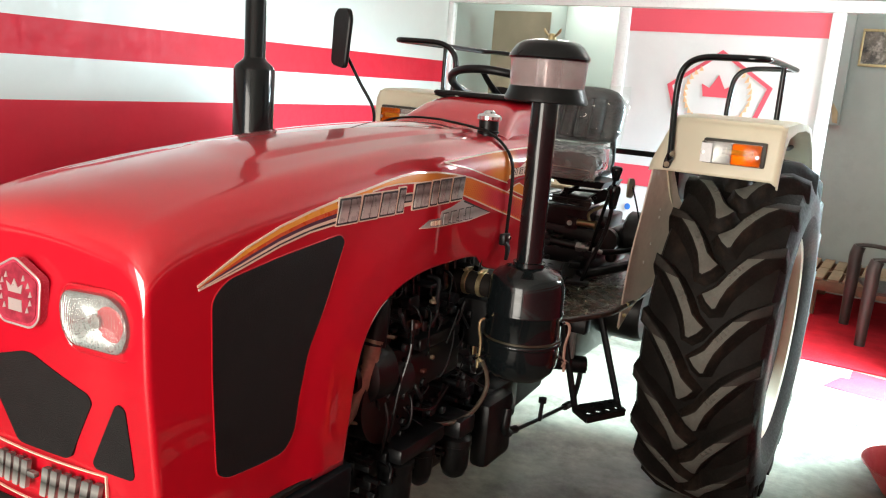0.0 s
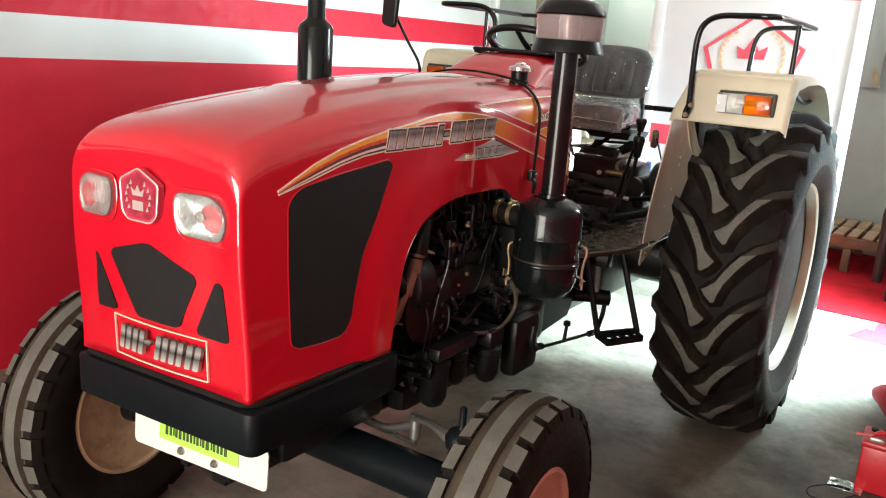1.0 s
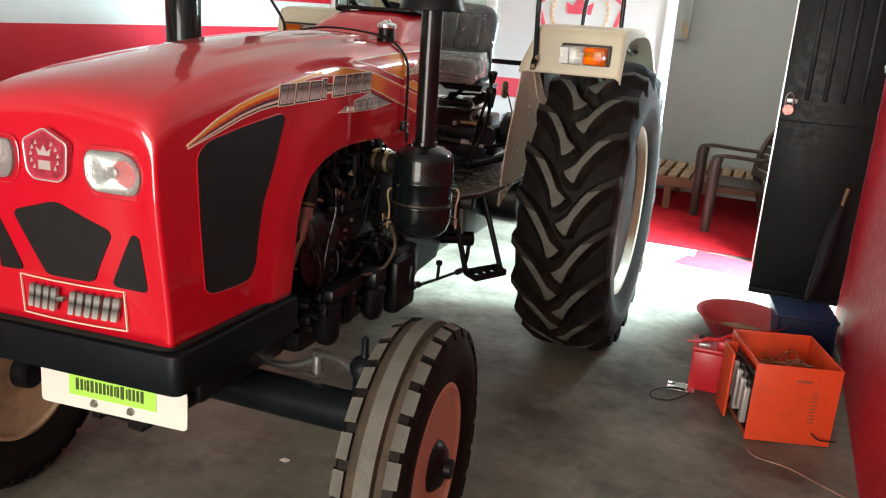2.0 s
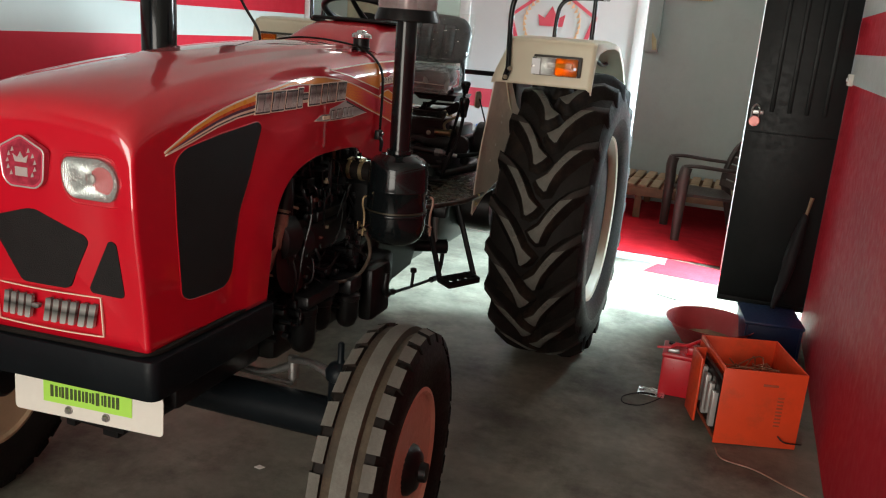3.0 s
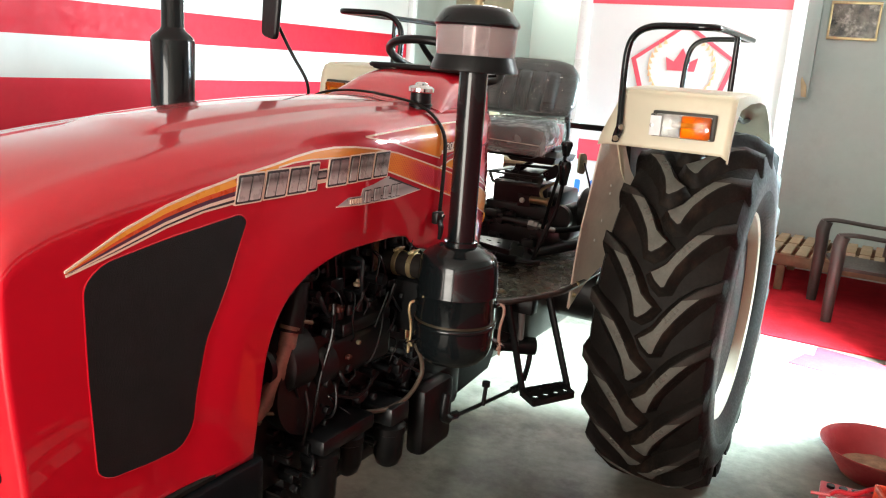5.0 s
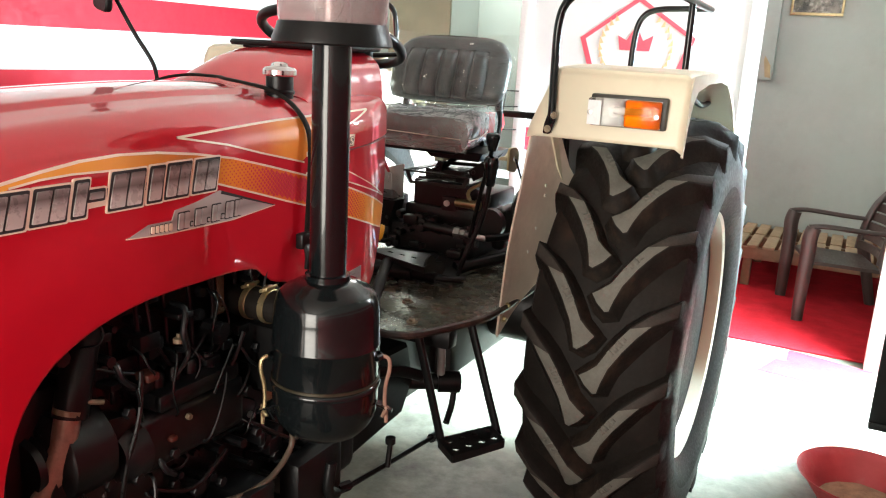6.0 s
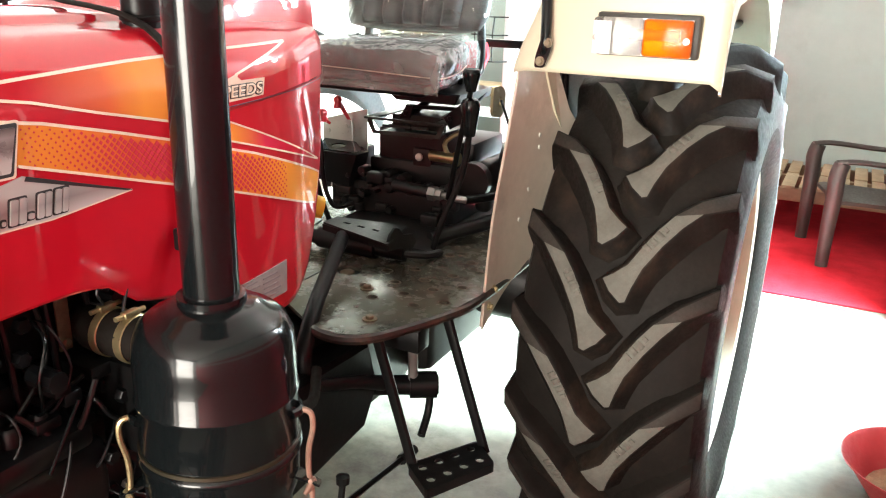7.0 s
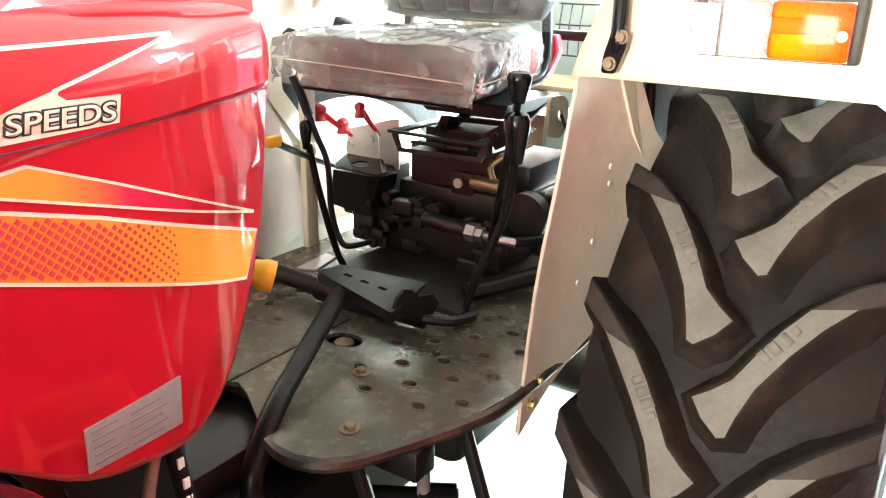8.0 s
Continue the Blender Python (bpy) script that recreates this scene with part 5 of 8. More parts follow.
# ---- platform with drilled foot holes
PLAT = [(-1.24, 2.53), (-1.205, 2.515), (-1.115, 2.458), (-1.06, 2.436), (-1.02, 2.434), (-0.985, 2.448), (-0.957, 2.478), (-0.930, 2.53), (-0.900, 2.60), (-0.872, 2.68), (-0.860, 2.76), (-0.862, 3.05), (-0.875, 3.40)]
outer = PLAT + [(mirror(x), y) for x, y in PLAT[:0:-1]]
holes = [ring_pts(x, y, 0.0115, 10, 0.8) for x, y in ((-1.120, 2.798), (-1.068, 2.842), (-1.020, 2.898), (-0.968, 2.954), (-1.043, 2.980), (-1.020, 3.004), (-1.066, 2.740), (-1.012, 2.787), (-0.966, 2.847), (-0.919, 2.895),
         (-1.114, 2.686), (-0.965, 2.741), (-0.914, 2.788), (-1.062, 2.634), (-1.012, 2.688), (-0.960, 2.638), (-0.909, 2.685))]
holes += [ring_pts(-1.205, 2.752, 0.037, 18, 0.75)]
holes += [ring_pts(mirror(-1.05), 2.70 + 0.09 * k, 0.0115, 10) for k in range(3)] + [ring_pts(mirror(-0.98), 2.70 + 0.09 * k, 0.0115, 10) for k in range(3)]
bm = B()
plate_with_holes(bm, outer, holes, 0.834, 0.842)
platform = part("platform", bm, PLATFORM, tractor, "worn dark steel platform with foot holes")
for hole in holes[:17]:
    cx_, cy_ = sum(p[0] for p in hole) / len(hole), sum(p[1] for p in hole) / len(hole)
    bm = B()
    lathe(bm, [(0.0118, 0.840), (0.0125, 0.8436), (0.0150, 0.8434), (0.0158, 0.8422)], (0, 0, 0), seg=16)
    for v in bm.verts:
        v.co = (cx_ + v.co.x, cy_ + v.co.y * 0.8, v.co.z)
    bmesh.ops.delete(bm, geom=[g for g in bm.faces if len(g.verts) > 4], context='FACES')
    part("hole_rim", bm, HOLE_WEAR, platform)
bm = B()
edge_line = [(x, y, 0.831) for x, y in PLAT[2:]]
tube(bm, edge_line, 0.011, 8, 3, flat=1.0)
part("platform_rim", bm, PLATFORM_RIM, platform)
bm = B()
edge_line = [(mirror(x), y, 0.831) for x, y in PLAT[2:]]
tube(bm, edge_line, 0.011, 8, 3)
part("platform_rim", bm, PLATFORM_RIM, platform)
bm = B()
box(bm, -1.258, -1.254, 2.47, 2.83, 0.8405, 0.8435)
part("seam", bm, ENGINE, platform)
for x, y in ((-1.003, 2.527), (-1.100, 2.672), (-1.36, 2.62), (-1.30, 2.92), (-1.47, 2.80)):
    bm = B()
    lathe(bm, [(0.016, 0.842), (0.016, 0.8445), (0.0, 0.8445)], (x, y, 0), seg=14)
    bolt(bm, (x, y, 0.8445), 'z', 0.0095, 0.007)
    part("bolt", bm, DULL_BOLT, platform)
bm = B()
lathe(bm, [(0.018, 0.80), (0.018, 0.838), (0.012, 0.842), (0.0, 0.842)], (-1.205, 2.752, 0), seg=16)
part("plug", bm, DULL_BOLT, platform)
# frame under the platform
bm = B()
box(bm, -1.62, -0.90, 2.55, 2.60, 0.775, 0.826, 0.004)
box(bm, -1.62, -0.90, 2.95, 3.0, 0.775, 0.826, 0.004)
parts("platform_bearer", bm, BLACK, platform)

# ---- foot step on two struts
bm = B()
sx0, sx1, sy0, sy1 = -0.905, -0.752, 2.482, 2.662
step_out = round_poly([(-0.825, 2.455), (-0.742, 2.615), (-0.812, 2.678), (-0.905, 2.52)], 0.008, 2)
sh = []
for a in range(2):
    for b in range(4):
        u, v = 0.27 + a * 0.44, 0.14 + b * 0.24
        px = -0.825 + (-0.742 + 0.825) * v + (-0.905 + 0.825) * u
        py = 2.455 + (2.615 - 2.455) * v + (2.52 - 2.455) * u
        sh.append(ring_pts(px, py, 0.0095, 10))
plate_with_holes(bm, step_out, sh, 0.525, 0.529)
fstep = part("foot_step", bm, BLACK, tractor, "black drilled steel foot step")
bm = B()
for i in range(len(step_out)):
    j = (i + 1) % len(step_out)
    a, b = step_out[i], step_out[j]
    v = [bm.verts.new((*p, z)) for p, z in ((a, 0.507), (b, 0.507), (b, 0.5285), (a, 0.5285))]
    bm.faces.new(v)
part("step_skirt", bm, BLACK, fstep)
bm = B()
tube(bm, [(-0.897, 2.535, 0.510), (-0.963, 2.49, 0.826)], 0.0125, 8, 2, flat=0.8)
part("strut", bm, BLACK, fstep)
bm = B()
tube(bm, [(-0.790, 2.672, 0.510), (-0.890, 2.66, 0.826)], 0.0125, 8, 2, flat=0.8)
part("strut", bm, BLACK, fstep)

# ---- pedals
bm = B()
tube(bm, [(-1.230, 2.775, 0.922), (-1.217, 2.741, 0.915), (-1.16, 2.60, 0.885), (-1.115, 2.49, 0.860), (-1.093, 2.425, 0.812), (-1.088, 2.408, 0.77), (-1.082, 2.412, 0.735), (-1.060, 2.435, 0.716), (-1.02, 2.50, 0.705), (-0.99, 2.57, 0.675)], 0.018, 12, 6, flat=0.7)
pedal = part("pedal", bm, BLACK, tractor, "black bent pedal arm")
bm = B()
pad = [(-1.304, 2.793), (-1.080, 2.729), (-1.100, 2.860), (-1.290, 2.842)]
slots = [[(-1.255 + 0.045 * k, 2.808 - 0.006 * k), (-1.235 + 0.045 * k, 2.804 - 0.006 * k), (-1.232 + 0.045 * k, 2.812 - 0.006 * k), (-1.252 + 0.045 * k, 2.816 - 0.006 * k)] for k in range(3)]
plate_with_holes(bm, round_poly(pad, 0.006, 2), slots, 0.934, 0.939)
for v in bm.verts:
    v.co.z += 0.06 * (v.co.y - 2.79)
part("pedal_pad", bm, BLACK, pedal, "worn black pedal plate")
bm = B()
prism(bm, [(-1.304, 2.7925), (-1.080, 2.7285), (-1.079, 2.7325), (-1.303, 2.7965)], 'z', 0.918, 0.9335)
part("pad_flange", bm, BLACK, pedal)
bm = B()
prism(bm, [(2.735, 0.915), (2.80, 0.905), (2.86, 0.885), (2.88, 0.90), (2.86, 0.925), (2.815, 0.935), (2.795, 0.955), (2.775, 0.962), (2.755, 0.952), (2.74, 0.93)], 'x', -1.092, -1.086)
part("pad_ear", bm, BLACK, pedal)
bm = B()
tube(bm, [(-1.60, 2.865, 0.878), (-1.40, 2.862, 0.872), (-1.11, 2.868, 0.866)], 0.019, 12, 2)
part("pedal_shaft", bm, BLACK, pedal)
bm = B()
tube(bm, [(-1.36, 2.862, 0.872), (-1.19, 2.866, 0.868)], 0.027, 12, 2)
part("pedal_boss", bm, BLACK, pedal)
bm = B()
tube(bm, [(-1.115, 2.868, 0.866), (-1.07, 2.90, 0.860), (-1.06, 2.96, 0.852)], 0.010, 8, 3)
part("link", bm, BLACK, pedal)
bm = B()
prism(bm, [(-1.522, 2.961), (-1.48, 2.979), (-1.50, 3.069), (-1.536, 3.076)], 'z', 0.8425, 0.846)
part("cover_plate", bm, SILVER, pedal, "bare metal cover strip")

# ---- gearbox, lift housing and seat carrier
bm = B()
box(bm, -1.46, -1.08, 2.95, 3.75, 0.50, 0.86, 0.03)
box(bm, -1.53, -1.12, 3.16, 3.60, 0.86, 0.955, 0.012)
box(bm, -1.42, -1.14, 3.20, 3.62, 0.95, 1.02, 0.01)
box(bm, -1.36, -1.12, 3.28, 3.50, 1.01, 1.075, 0.012)
lathe(bm, [(0.0, -0.33), (0.13, -0.33), (0.14, -0.30), (0.14, 0.30), (0.13, 0.33), (0.0, 0.33)], (CX, 3.345, 0.69), 'x', 28)
lathe(bm, [(0.0, 0.0), (0.085, 0.0), (0.095, 0.01), (0.095, 0.12), (0.08, 0.135), (0.0, 0.135)], (-1.06, 3.40, 1.0), 'x', 24)
gear, *more = parts("transmission", bm, GEAR_BLACK, tractor, "black cast iron transmission and lift housing")
for o in more:
    o.parent, o.name, o.location = gear, "casting", (0, 0, 0)
rng = random.Random(7)
bm = B()
for k in range(34):
    x, y, z = rng.uniform(-1.50, -1.12), rng.uniform(3.145, 3.17), rng.uniform(0.87, 0.99)
    w = rng.uniform(0.008, 0.028)
    d = rng.uniform(0.004, 0.03)
    if k % 2:
        tube(bm, [(x, y + 0.02, z), (x, y - d * 0.7, z), (x, y - d, z)], [w * 0.75, w * 0.7, w * 0.45], 12, 2)
    else:
        box(bm, x - w, x + w, y - d, y + 0.02, z - w * 0.6, z + w * 0.6, min(0.006, w * 0.4), 3)
for k in range(10):
    x = -1.49 + 0.04 * k
    bolt(bm, (x, 3.19, 0.955), 'z', 0.009, 0.009)
parts("casting_detail", bm, GEAR_BLACK, gear)
bm = B()
tube(bm, [(-1.30, 3.14, 0.960), (-1.18, 3.13, 0.956)], 0.017, 14, 2)
parts("lift_cylinder", bm, GEAR_BLACK, gear, "black hydraulic cylinder")
bm = B()
tube(bm, [(-1.182, 3.13, 0.956), (-1.160, 3.13, 0.955)], 0.021, 6, 2)
tube(bm, [(-1.160, 3.13, 0.955), (-1.143, 3.13, 0.954)], 0.016, 6, 2)
tube(bm, [(-1.143, 3.13, 0.954), (-1.11, 3.135, 0.950), (-1.078, 3.15, 0.945)], 0.010, 10, 4)
parts("hydraulic_fitting", bm, STEEL, gear, "steel hydraulic pipe fitting")
bm = B()
tube(bm, [(-1.080, 3.149, 0.945), (-1.04, 3.20, 0.946), (-1.0, 3.28, 0.95)], 0.012, 10, 4)
part("hydraulic_line", bm, BLACK, gear)
bm = B()
box(bm, -1.10, -1.05, 3.24, 3.40, 0.885, 1.035, 0.02, 3)
lathe(bm, [(0.0, 0.0), (0.045, 0.0), (0.052, -0.008), (0.052, -0.04), (0.0, -0.04)], (-1.09, 3.24, 0.985), 'y', 24)
parts("side_cover", bm, GEAR_BLACK, gear, "rounded black side cover")
bm = B()
tube(bm, [(-1.214, 3.20, 1.044), (-1.135, 3.185, 1.046)], 0.0155, 16, 2)
tube(bm, [(-1.135, 3.185, 1.046), (-1.124, 3.183, 1.046)], 0.020, 16, 2)
tube(bm, [(-1.155, 3.19, 1.05), (-1.170, 3.20, 1.09), (-1.105, 3.25, 1.135)], 0.007, 8, 4)
part("lift_pin", bm, BRASS, gear, "yellow zinc lift control pin")
for x, y, z, r in ((-1.249, 3.193, 1.037, 0.011), (-1.535, 3.190, 0.919, 0.011)):
    bm = B()
    lathe(bm, [(r, 0.0), (r, -0.006), (r * 0.7, -0.008), (0.0, -0.008)], (x, y, z), 'y', 16)
    part("end_cap", bm, PAPER, gear, "pale painted plug")
bm = B()
prism(bm, [(-1.375, 1.137), (-1.375, 1.151), (-1.365, 1.151), (-1.350, 1.114), (-1.160, 1.120), (-1.146, 1.151), (-1.136, 1.151), (-1.136, 1.137), (-1.150, 1.110), (-1.358, 1.104)], 'y', 3.118, 3.122)
box(bm, -1.380, -1.136, 3.106, 3.118, 1.145, 1.152, 0.002)
box(bm, -1.380, -1.345, 3.123, 3.330, 1.146, 1.152, 0.002)
box(bm, -1.172, -1.136, 3.123, 3.330, 1.146, 1.152, 0.002)
box(bm, -1.344, -1.173, 3.123, 3.330, 1.106, 1.111, 0.002)
box(bm, -1.344, -1.173, 3.20, 3.206, 1.112, 1.150, 0.002)
tube(bm, [(-1.33, 3.128, 1.128), (-1.19, 3.128, 1.131)], 0.0045, 8, 2)
lathe(bm, [(0.0, -0.010), (0.008, -0.008), (0.008, 0.008), (0.0, 0.010)], (-1.25, 3.128, 1.130), 'x', 10)
parts("seat_carrier", bm, TRAY, gear, "black pressed steel seat tray")
bm = B()
prism(bm, [(-1.29, 1.150), (-1.27, 1.186), (-1.25, 1.186), (-1.26, 1.150)], 'y', 3.150, 3.156)
prism(bm, [(-1.13, 1.135), (-1.15, 1.165), (-1.10, 1.205), (-1.08, 1.200), (-1.085, 1.160)], 'y', 3.140, 3.150)
tube(bm, [(-1.275, 3.16, 1.182), (-1.09, 3.15, 1.190)], 0.006, 8, 2)
tube(bm, [(-1.27, 3.17, 1.158), (-1.22, 3.30, 1.226)], 0.010, 8, 2)
tube(bm, [(-1.12, 3.17, 1.158), (-1.10, 3.30, 1.226)], 0.010, 8, 2)
for x in (-1.27, -1.13):
    bolt(bm, (x, 3.140 if x > -1.2 else 3.150, 1.165), 'y', 0.007, -0.006)
parts("suspension_linkage", bm, BLACK, gear, "black seat suspension linkage")
bm = B()
prism(bm, [(-1.275, 1.206), (-1.10, 1.206), (-1.085, 1.234), (-1.50, 1.234), (-1.50, 1.226), (-1.30, 1.224)], 'y', 3.10, 3.33, 0.004)
part("suspension_housing", bm, BLACK, gear, "black seat suspension housing")
bm = B()
prism(bm, [(3.165, 1.153), (3.165, 1.158), (3.30, 1.176), (3.33, 1.176), (3.33, 1.153)], 'x', -1.30, -1.175)
part("suspension_tray", bm, TRAY, gear, "flat pressed steel cover")
# dark red box under the seat carrier
bm = B()
box(bm, -1.395, -1.175, 3.212, 3.32, 1.003, 1.108, 0.008)
box(bm, -1.275, -1.215, 3.200, 3.214, 1.005, 1.060, 0.004)
part("battery_case", bm, mat("dark_maroon_paint", (0.028, 0.007, 0.008), 0.5), gear, "dark maroon case")
# valve block with silver bracket and red levers
bm = B()
box(bm, -1.60, -1.475, 3.21, 3.33, 0.90, 1.028, 0.010)
vb = part("valve_block", bm, GEAR_BLACK, gear, "black valve block")
bm = B()
plate_with_holes(bm, round_poly([(-1.565, 3.135), (-1.430, 3.135), (-1.420, 3.160), (-1.475, 3.215), (-1.585, 3.215)], 0.008, 2), [ring_pts(-1.508, 3.172, 0.024, 16, 0.75)], -0.002, 0.002)
for v in bm.verts:
    v.co.z += 1.036 + (v.co.y - 3.135) * 0.18
part("guide_plate", bm, BLACK_GLOSS, vb, "glossy black lever guide plate")
bm = B()
prism(bm, [(-1.570, 0.945), (-1.455, 0.935), (-1.425, 1.03), (-1.563, 1.03)], 'y', 3.137, 3.208)
part("guide_box", bm, BLACK, vb)
bm = B()
prism(bm, round_poly([(-1.588, 1.050), (-1.485, 1.050), (-1.490, 1.118), (-1.585, 1.088)], 0.014), 'y', 3.213, 3.217)
for x, z in ((-1.570, 1.077), (-1.505, 1.097)):
    bolt(bm, (x, 3.213, z), 'y', 0.008, -0.006)
prism(bm, [(-1.624, 1.00), (-1.465, 1.02), (-1.465, 1.142), (-1.49, 1.138), (-1.624, 1.10)], 'y', 3.262, 3.266)
br, *more = parts("silver_bracket", bm, SILVER, vb, "bare metal bracket")
for o in more:
    o.location = (0, 0, 0)
for pts, k in (([(-1.555, 3.20, 1.10), (-1.59, 3.17, 1.135), (-1.613, 3.15, 1.161)], 0.017), ([(-1.515, 3.25, 1.10), (-1.508, 3.20, 1.145), (-1.507, 3.17, 1.178)], 0.012), ([(-1.58, 3.22, 1.10), (-1.575, 3.19, 1.13)], 0.014)):
    bm = B()
    tube(bm, pts, [0.004, 0.007, 0.008][:len(pts)] if len(pts) > 2 else [0.005, 0.009], 10, 4)
    lathe(bm, [(0.0, -k), (k * 0.75, -k * 0.75), (k, 0.0), (k * 0.75, k * 0.75), (0.0, k)], pts[-1], 'y', 16)
    lathe(bm, [(0.0, -0.026), (k * 1.1, -0.024), (k * 0.8, -0.005), (0.0, 0.0)], pts[-1], 'z', 16)
    part("lever_knob", bm, RED_BOX, gear, "red plastic lever knob")


def lever(points, r, knob_at, knob_r, knob_h, m=BLACK):
    bm = B()
    tube(bm, points, r, 10, 5)
    l = part("control_lever", bm, m, gear, "black control lever")
    bm = B()
    kx, ky, kz = knob_at
    lathe(bm, [(0.0, -knob_h), (knob_r * 0.50, -knob_h), (knob_r * 0.58, -knob_h * 0.94), (knob_r * 0.72, -knob_h * 0.4), (knob_r * 0.90, knob_h * 0.15), (knob_r, knob_h * 0.45), (knob_r * 0.97, knob_h * 0.70), (knob_r * 0.80, knob_h * 0.90), (knob_r * 0.45, knob_h * 0.99), (0.0, knob_h)], (kx, ky, kz), 'z', 18)
    part("knob", bm, BLACK_GLOSS, l)
    return l


lever([(-1.095, 2.985, 0.842), (-1.07, 2.99, 0.93), (-1.03, 3.012, 1.05), (-1.009, 3.004, 1.165)], 0.0085, (-1.009, 3.003, 1.198), 0.0245, 0.047)
lever([(-1.12, 3.12, 0.95), (-1.075, 3.08, 1.10), (-1.012, 3.01, 1.265)], 0.0075, (-1.009, 3.003, 1.288), 0.0225, 0.028)
lever([(-1.425, 3.02, 0.842), (-1.440, 3.0, 0.90), (-1.462, 2.98, 1.02), (-1.474, 2.962, 1.13)], 0.0075, (-1.478, 2.96, 1.150), 0.0135, 0.030)
bm = B()
tube(bm, [(-1.360, 3.02, 0.925), (-1.385, 2.975, 0.922), (-1.406, 2.97, 0.945), (-1.423, 2.97, 1.0), (-1.430, 2.97, 1.095), (-1.458, 2.97, 1.15), (-1.485, 2.97, 1.205)], 0.0065, 10, 5)
tube(bm, [(-1.478, 2.97, 1.190), (-1.500, 2.972, 1.230), (-1.522, 2.975, 1.262)], 0.0125, 10, 3, flat=0.45)
part("control_lever", bm, BLACK, gear, "black cranked lever with a flat top")
bm = B()
tube(bm, [(-1.555, 3.12, 1.045), (-1.48, 2.96, 1.105), (-1.41, 2.81, 1.166)], 0.013, 8, 3, flat=0.45)
yl = part("throttle_lever", bm, BLACK, gear, "flat throttle lever with yellow tip")
bm = B()
box(bm, -1.418, -1.400, 2.782, 2.816, 1.160, 1.182, 0.006)
part("tip", bm, YELLOW, yl, "yellow tip")
bm = B()
tube(bm, [(-1.12, 2.39, 1.118), (-1.080, 2.425, 1.104), (-1.068, 2.436, 1.098), (-1.058, 2.445, 1.094)], [0.012, 0.016, 0.022, 0.021], 16, 3)
part("yellow_cap", bm, YELLOW, gear, "yellow plastic cap")
# stabiliser arm and rear hydraulics seen past the levers
bm = B()
tube(bm, [(-1.12, 3.02, 0.865), (-0.98, 3.20, 0.90), (-0.90, 3.40, 0.94)], 0.024, 10, 3, flat=0.8)
parts("lift_arm", bm, BLACK, gear)
bm = B()
plate_with_holes(bm, round_poly([(3.045, 1.198), (3.10, 1.188), (3.122, 1.205), (3.125, 1.250), (3.10, 1.268), (3.045, 1.270)], 0.015), [ring_pts(3.092, 1.232, 0.011, 12)], -0.975, -0.968, 'x')
part("brass_plate", bm, BRASS, gear, "brass coloured lever plate")
bm = B()
tube(bm, [(-0.966, 3.092, 1.232), (-0.945, 3.16, 1.10), (-0.93, 3.20, 0.98)], 0.0035, 6, 3)
part("rod", bm, BLACK, gear)

# ---- seat
SX, SY = -1.337, 2.985


def seat_taper(x, y):
    """The cushion grows narrower towards the backrest."""
    return x - (x - SX) / 0.238 * 0.075 * smoothstep(0.10, 0.95, (y - SY) / 0.40)


bm = B()
box(bm, SX - 0.226, SX + 0.226, SY, SY + 0.40, 1.262, 1.345, 0.035, 4)
for v in bm.verts:
    u = (v.co.x - SX) / 0.22
    w = (v.co.y - SY) / 0.40
    if v.co.z > 1.30:
        v.co.z += 0.009 * (1 - u * u) + 0.010 * math.sin(w * 3.0)
for v in bm.verts:
    v.co.x = seat_taper(v.co.x, v.co.y)
seat = part("seat", bm, SEAT, tractor, "dark vinyl seat still wrapped in clear plastic")
bm = B()
box(bm, SX - 0.20, SX + 0.20, SY + 0.02, SY + 0.40, 1.232, 1.260, 0.010, 2)
for v in bm.verts:
    v.co.x = seat_taper(v.co.x, v.co.y)
part("seat_pan", bm, BLACK, seat)
bm = B()
nx, ny = 110, 64
rows = []
# plastic sheet, creased, lying round the cushion's top, front and sides
for i in range(nx + 1):
    s_ = i / nx * 2 - 1
    row = []
    for j in range(ny + 1):
        w = j / ny
        if abs(s_) < 0.78:
            x, z = SX + s_ / 0.78 * 0.238, 1.360
        else:
            d = (abs(s_) - 0.78) / 0.22
            x, z = SX + math.copysign(0.238 + 0.010 * math.sin(d * 3.0), s_), 1.360 - 0.105 * d
        y = SY + 0.42 - 0.428 * min(1, w / 0.78)
        if w > 0.78:
            z = min(z, 1.360 - 0.115 * (w - 0.78) / 0.22)
        bend = 0.012 * smoothstep(0.6, 0.78, w) * smoothstep(1.30, 1.37, z) + 0.010 * smoothstep(0.62, 0.78, abs(s_)) * smoothstep(1.30, 1.37, z)
        crease = 0.004 * noise.noise(Vector((x * 9, y * 8, z * 14))) + 0.005 * (1 - abs(noise.noise(Vector((x * 13 + z * 22, y * 9 - x * 7, z * 16))))) ** 9 + 0.003 * (1 - abs(noise.noise(Vector((x * 31 - z * 18, y * 26 + x * 12, z * 33))))) ** 7 - 0.004
        low = smoothstep(1.25, 1.32, z)
        bag = 0.016 * smoothstep(0.55, 0.95, s_) * smoothstep(0.66, 0.84, w)
        row.append(bm.verts.new((seat_taper(x + crease * 0.9 + bag, y), y - abs(crease) * 0.9 - bag, z + crease * low - bend + 0.002)))
    rows.append(row)
for a, b in zip(rows, rows[1:]):
    for q in range(ny):
        bm.faces.new((a[q], a[q + 1], b[q + 1], b[q]))
film = part("plastic_wrap", bm, FILM, seat, "creased clear plastic wrap")
film.visible_shadow = False
bm = B()
